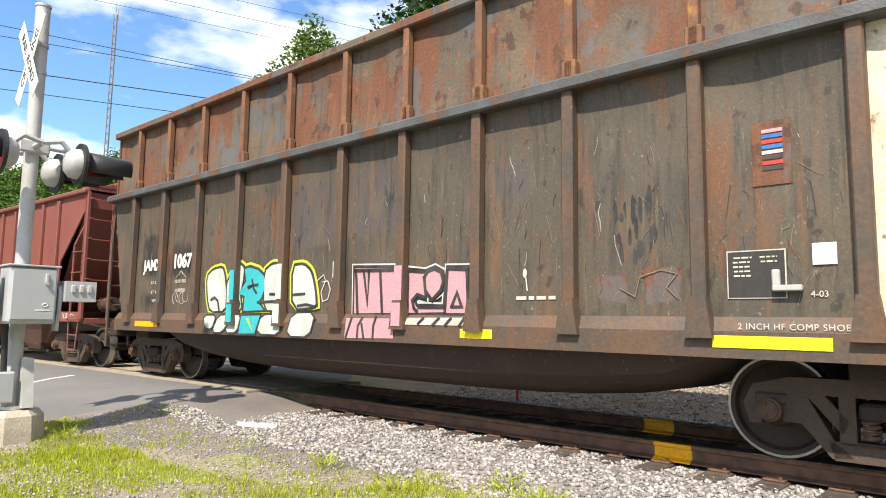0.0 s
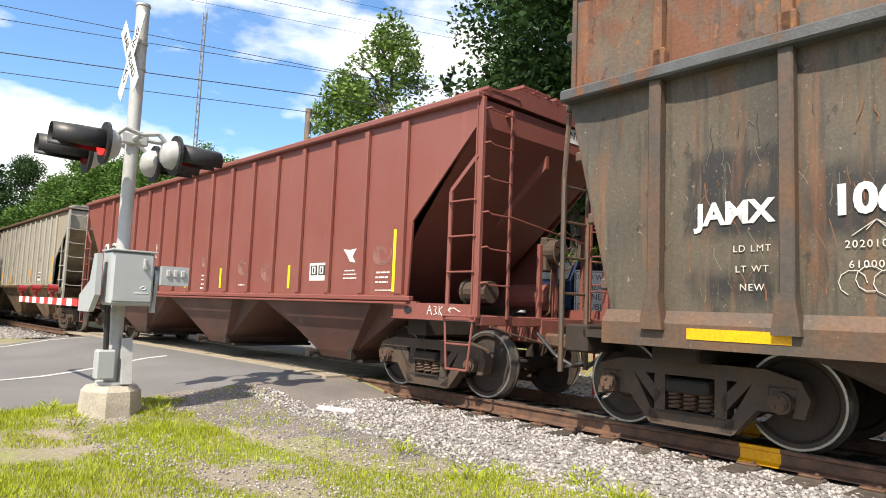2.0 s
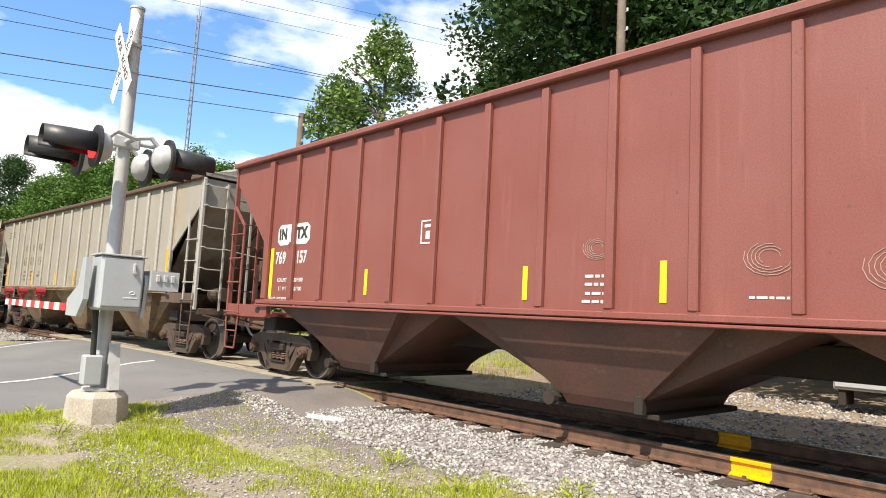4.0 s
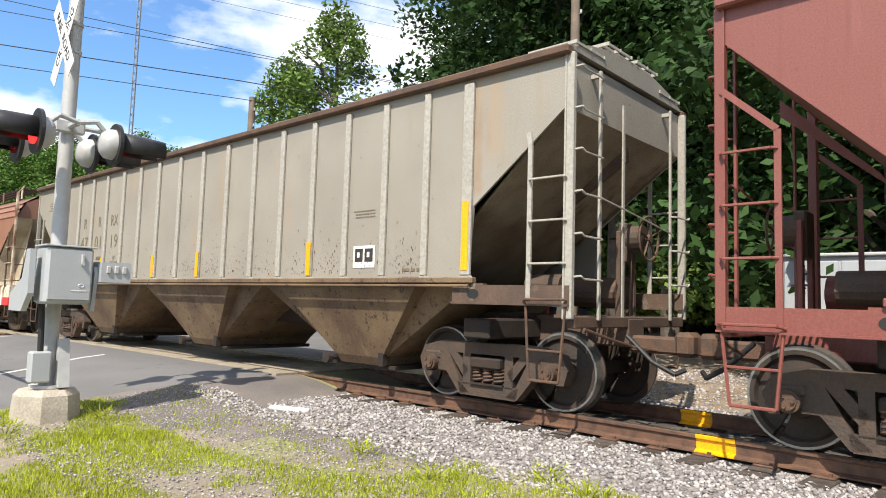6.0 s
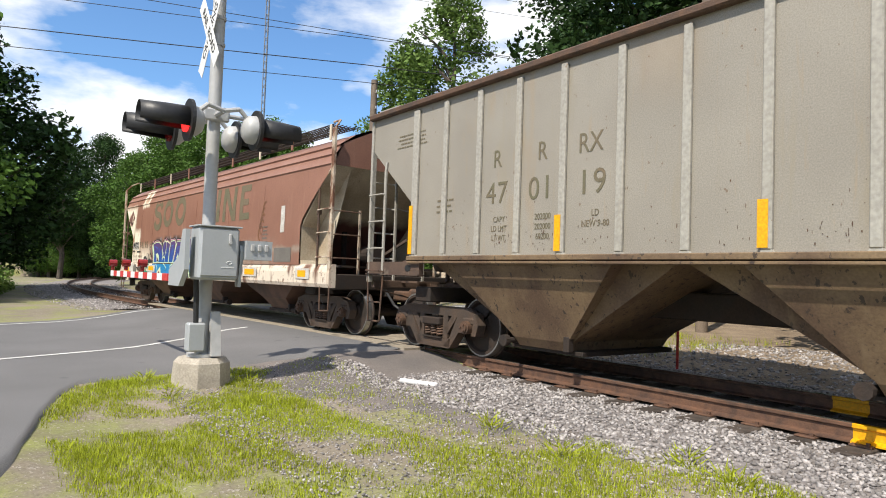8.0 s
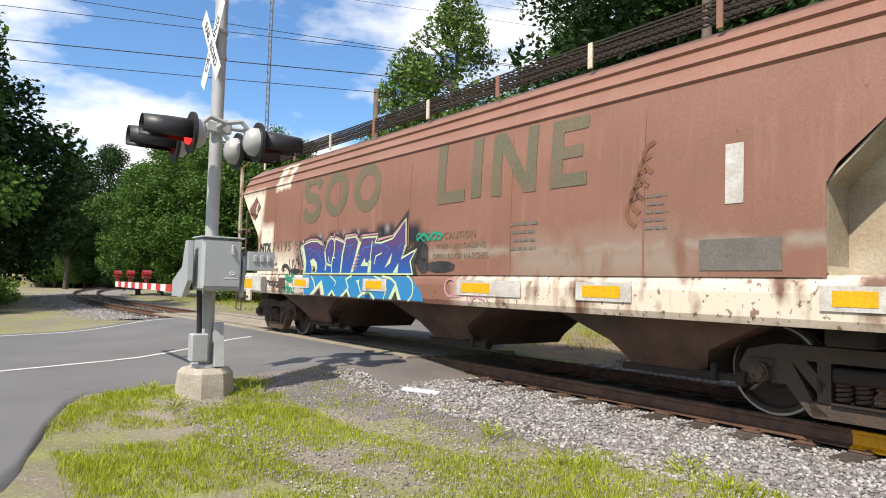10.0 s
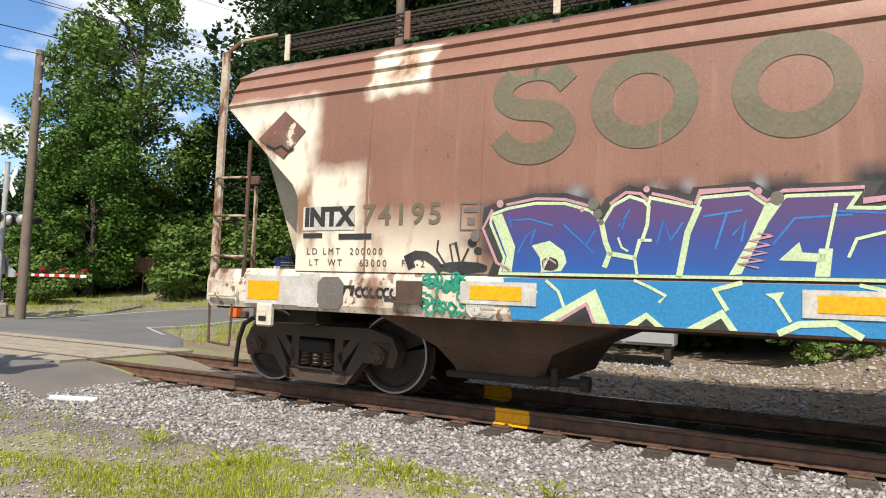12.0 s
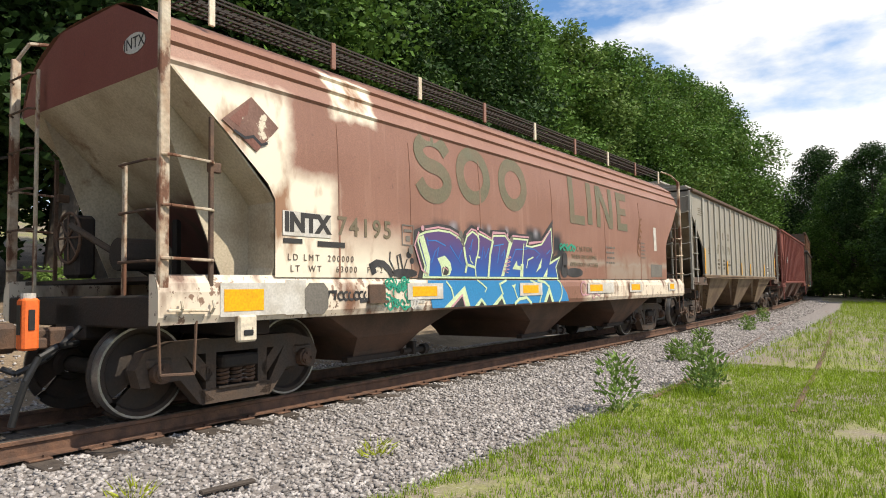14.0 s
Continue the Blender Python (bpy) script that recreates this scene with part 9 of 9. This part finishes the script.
def red_paint():
    car = RED
    Y = -1.504
    for x, z0, z1, w in ((6.55, 1.40, 2.30, 0.10), (3.67, 1.44, 1.84, 0.07), (1.03, 1.44, 1.84, 0.07), (-0.67, 1.44, 1.82, 0.07), (-3.7, 1.46, 1.84, 0.07), (-6.53, 1.40, 2.26, 0.10)):
        plate("reflector", x - w / 2, x + w / 2, z0, z1, Y, M_LEMON, car, "lemon yellow reflector strip")
    plate("label", 4.33, 4.83, 1.57, 1.86, Y, M_PAINTW, car, "white framed data panel")
    for a, b in ((4.37, 4.56), (4.60, 4.79)):
        plate("label", a, b, 1.66, 1.82, Y - 0.004, M_PAINTK, car)
        plate("label", a + 0.045, a + 0.145, 1.68, 1.80, Y - 0.008, M_PAINTW, car)
        plate("label", a + 0.075, a + 0.115, 1.70, 1.78, Y - 0.012, M_PAINTK, car)
    bm = bmesh.new()
    flat(bm, [(5.27, 2.06), (5.45, 2.04), (5.62, 2.06), (5.52, 1.94), (5.6, 1.84), (5.46, 1.86), (5.38, 1.96)], Y)
    part("emblem", bm, M_PAINTW, car, "white angular emblem")
    bm = bmesh.new()
    bars(bm, 5.47, 1.72, 0.36, 0.028, 3, Y, 4)
    bars(bm, 6.28, 1.68, 0.34, 0.034, 3, Y, 5)
    bars(bm, 6.33, 1.42, 0.45, 0.024, 1, Y, 6)
    bars(bm, 0.28, 1.70, 0.34, 0.04, 2, Y, 7)
    bars(bm, 0.28, 1.52, 0.34, 0.04, 2, Y, 8)
    bars(bm, 2.0, 1.50, 0.4, 0.03, 1, Y, 9)
    part("stencil_bar", bm, M_PAINTW, car, "small white stencil lines")
    for cx, cz, r in ((2.0, 1.85, 0.2), (0.28, 2.0, 0.16), (2.95, 1.75, 0.24), (6.25, 1.95, 0.2)):
        bm = bmesh.new()
        for k in range(5):
            ribbon(bm, [(cx + (p[0] - cx) * 1.1, p[1]) for p in curl(cx, cz, r * (0.4 + 0.15 * k), 40 * k, 40 * k + 230, 9, 0.8)], 0.005, Y)
        part("scrawl", bm, M_CHALK, car, "thin chalk scrawl")
    bm = bmesh.new()
    for q in (quad(-2.52, -2.24, 2.46, 2.48), quad(-2.52, -2.24, 2.16, 2.18), quad(-2.52, -2.50, 2.16, 2.48), quad(-2.26, -2.24, 2.16, 2.48), quad(-2.45, -2.3, 2.38, 2.42), quad(-2.42, -2.34, 2.22, 2.33)):
        flat(bm, q, Y)
    part("plate_mark", bm, M_PAINTW, car)
    for x0, x1, yy in ((-6.37, -5.94, Y), (-5.81, -5.33, Y), (-5.94, -5.81, Y - 0.072)):
        bm = bmesh.new()
        flat(bm, rounded(quad(x0, x1, 2.30, 2.66), 1) if yy == Y else quad(x0, x1, 2.34, 2.64), yy)
        part("mark_backing", bm, M_PAINTW, car, "white sprayed backing patch")
    text_part("reporting_mark", "IN", 0.26, M_PAINTK, car, side(-6.19, 2.485, Y - 0.006), bold=0.014, squeeze=0.95, space=1.1)
    text_part("reporting_mark", "TX", 0.26, M_PAINTK, car, side(-5.58, 2.485, Y - 0.006), bold=0.014, squeeze=0.95, space=1.05)
    text_part("car_number", "769", 0.29, M_PAINTW, car, side(-6.235, 2.07, Y), squeeze=0.72, bold=0.008, space=1.12)
    text_part("car_number", "157", 0.29, M_PAINTW, car, side(-5.55, 2.07, Y), squeeze=0.68, bold=0.008, space=1.12)
    text_part("stencil", "LD LMT", 0.095, M_PAINTW, car, side(-6.13, 1.69, Y))
    text_part("stencil", "201300", 0.095, M_PAINTW, car, side(-5.60, 1.69, Y))
    text_part("stencil", "LT WT", 0.095, M_PALEP, car, side(-6.10, 1.54, Y))
    text_part("stencil", "61700", 0.095, M_PAINTW, car, side(-5.60, 1.54, Y))
    text_part("stencil", "2 INCH HF COMP SHOES", 0.055, M_PAINTW, car, side(-6.27, 1.375, Y))
    bm = bmesh.new()
    prism(bm, quad(0.42, 0.86, 3.74, 3.96), 8.105, 8.108, axis="x")
    part("mark_backing", bm, M_PAINTW, car, "white sprayed backing patch")
    text_part("reporting_mark", "INTX", 0.16, M_PAINTK, car, pose(8.111, 0.64, 3.85, 90, 0, 90), 0.001)
    text_part("car_number", "769157", 0.13, M_PAINTW, car, pose(8.107, 1.18, 3.80, 90, 0, 90), 0.001)
    bm = bmesh.new()
    for pts in ([(7.30, 1.10), (7.34, 1.22), (7.39, 1.10)], [(7.31, 1.15), (7.38, 1.16)], [(7.43, 1.21), (7.49, 1.20), (7.45, 1.16), (7.49, 1.12), (7.43, 1.10)], [(7.53, 1.22), (7.53, 1.10)],
                [(7.59, 1.21), (7.53, 1.16), (7.59, 1.09)], [(7.74, 1.20), (7.70, 1.17), (7.74, 1.14)], [(7.70, 1.17), (7.80, 1.20), (7.92, 1.15)]):
        ribbon(bm, pts, 0.010, -1.525)
    part("scrawl", bm, M_PAINTW, car, "white chalk tag")


red_paint()


def white_paint():
    car = WHITE
    fl = add_patch(flank_like("cream_flank", M_WHITE), [(7.15, 7.3, 2.9, 3.95, 0.12), (6.95, 7.02, 2.5, 3.95, 0.06), (-2.4, -2.1, 3.4, 3.95, 0.4)], (0.33, 0.245, 0.16), (0.28, 0.17, 0.095), 4.0, 0.2)
    repaint(car, "flank", fl)
    Y = -1.504
    R = -1.553
    for x, z0, z1 in ((6.86, 1.60, 2.42), (3.86, 1.56, 2.05), (0.57, 1.56, 2.0), (-1.2, 1.56, 2.0), (-3.72, 1.56, 2.0), (-6.9, 1.55, 2.32)):
        plate("reflector", x - 0.05, x + 0.05, z0, z1, R, M_YEL, car, "amber yellow reflector strip")
    plate("label", 4.82, 5.26, 1.66, 1.96, Y, M_PAINTW, car, "white framed data panel")
    for a in (4.86, 5.06):
        plate("label", a, a + 0.16, 1.74, 1.92, Y - 0.004, M_PAINTK, car)
        plate("label", a + 0.05, a + 0.1, 1.80, 1.87, Y - 0.008, M_PAINTW, car)
    for w, x in (("R", -4.90), ("R", -4.05), ("RX", -3.27)):
        text_part("reporting_mark", w, 0.34, M_PAINTG, car, side(x, 2.82, Y), squeeze=0.85)
    for w, x in (("47", -4.90), ("01", -4.07), ("19", -3.24)):
        text_part("car_number", w, 0.42, M_PAINTG, car, side(x, 2.35, Y), squeeze=1.0, space=1.1)
    bm = bmesh.new()
    bars(bm, -6.05, 2.35, 0.45, 0.04, 3, Y, 5)
    bars(bm, 5.02, 2.44, 0.46, 0.02, 3, Y, 6)
    bars(bm, 5.95, 1.62, 0.40, 0.05, 2, Y, 7)
    bars(bm, -7.0, 3.5, 0.9, 0.03, 4, Y, 9)
    part("stencil_bar", bm, M_PAINTG, car, "small worn dark stencil lines")
    bm = bmesh.new()
    ribbon(bm, [(6.12, 2.1), (6.18, 2.1), (6.18, 1.85)], 0.02, Y)
    part("stencil_bar", bm, M_PAINTK, car)
    for x, rows in ((-4.84, ("CAPY", "LD LMT", "LT WT")), (-4.02, ("202000", "202000", "60200")), (-3.18, ("LD", "NEW 9-80"))):
        for i, w in enumerate(rows):
            text_part("stencil", w, 0.11, M_PAINTG, car, side(x, 2.0 - 0.125 * i, Y), squeeze=0.85)
    # clusters of paint chips low on the panels
    rg = random.Random(12)
    for i, cx in enumerate((5.9, 5.1, 4.3, 3.5, 2.65, 1.85, 1.0, 0.2, -0.6, -1.45, -2.3, -3.2, -4.0, -4.8, -5.6)):
        bm = bmesh.new()
        for k in range(rg.randint(25, 75) if cx > 0 else rg.randint(8, 34)):
            x, z = cx + rg.gauss(0, 0.17), 1.58 + abs(rg.gauss(0, 0.24))
            flat(bm, ell(x, z, rg.uniform(0.002, 0.007), rg.uniform(0.004, 0.022), 6, wob=0.8, seed=k), Y + 0.002 - 0.0002 * k, 0.001)
        o = part("paint_chips", bm, M_RUSTY, car, "dark rusty paint chips")
        o["kind"] = "stuff"


white_paint()


for painted in (BROWN, GOND, RED, WHITE):
    split_loose(painted, ("spray_line", "spray_spike", "painted_shape", "rust_patch", "stencil_bar", "scrawl", "grab_iron"))


# ---------------- what moves ----------------
def travelled(t):
    """Metres that the train has gone by t seconds."""
    return 4.91808 * t ** 1 + -0.0603383 * t ** 2 + 0.0254115 * t ** 3 + -0.00379315 * t ** 4 + 0.000260986 * t ** 5 + -6.83063e-06 * t ** 6


def car_pose(s, off):
    a, b = track(s - off)[0], track(s + off)[0]
    c = (a + b) / 2
    return pose(c.x, c.y, RT + 0.004, 0, 0, math.degrees(math.atan2(b.y - a.y, b.x - a.x)))


def motions():
    for car, sets, s0, off in CARS:
        walk(car, [(0.25 * i, car_pose(s0 + travelled(0.25 * i), off)) for i in range(57)])
        for ax in sets:
            x = ax.location.x
            walk(ax, [(0.1 * i, pose(x, 0, WHEEL_R, 0, math.degrees(travelled(0.1 * i) / WHEEL_R) % 360, 0)) for i in range(141)])


motions()
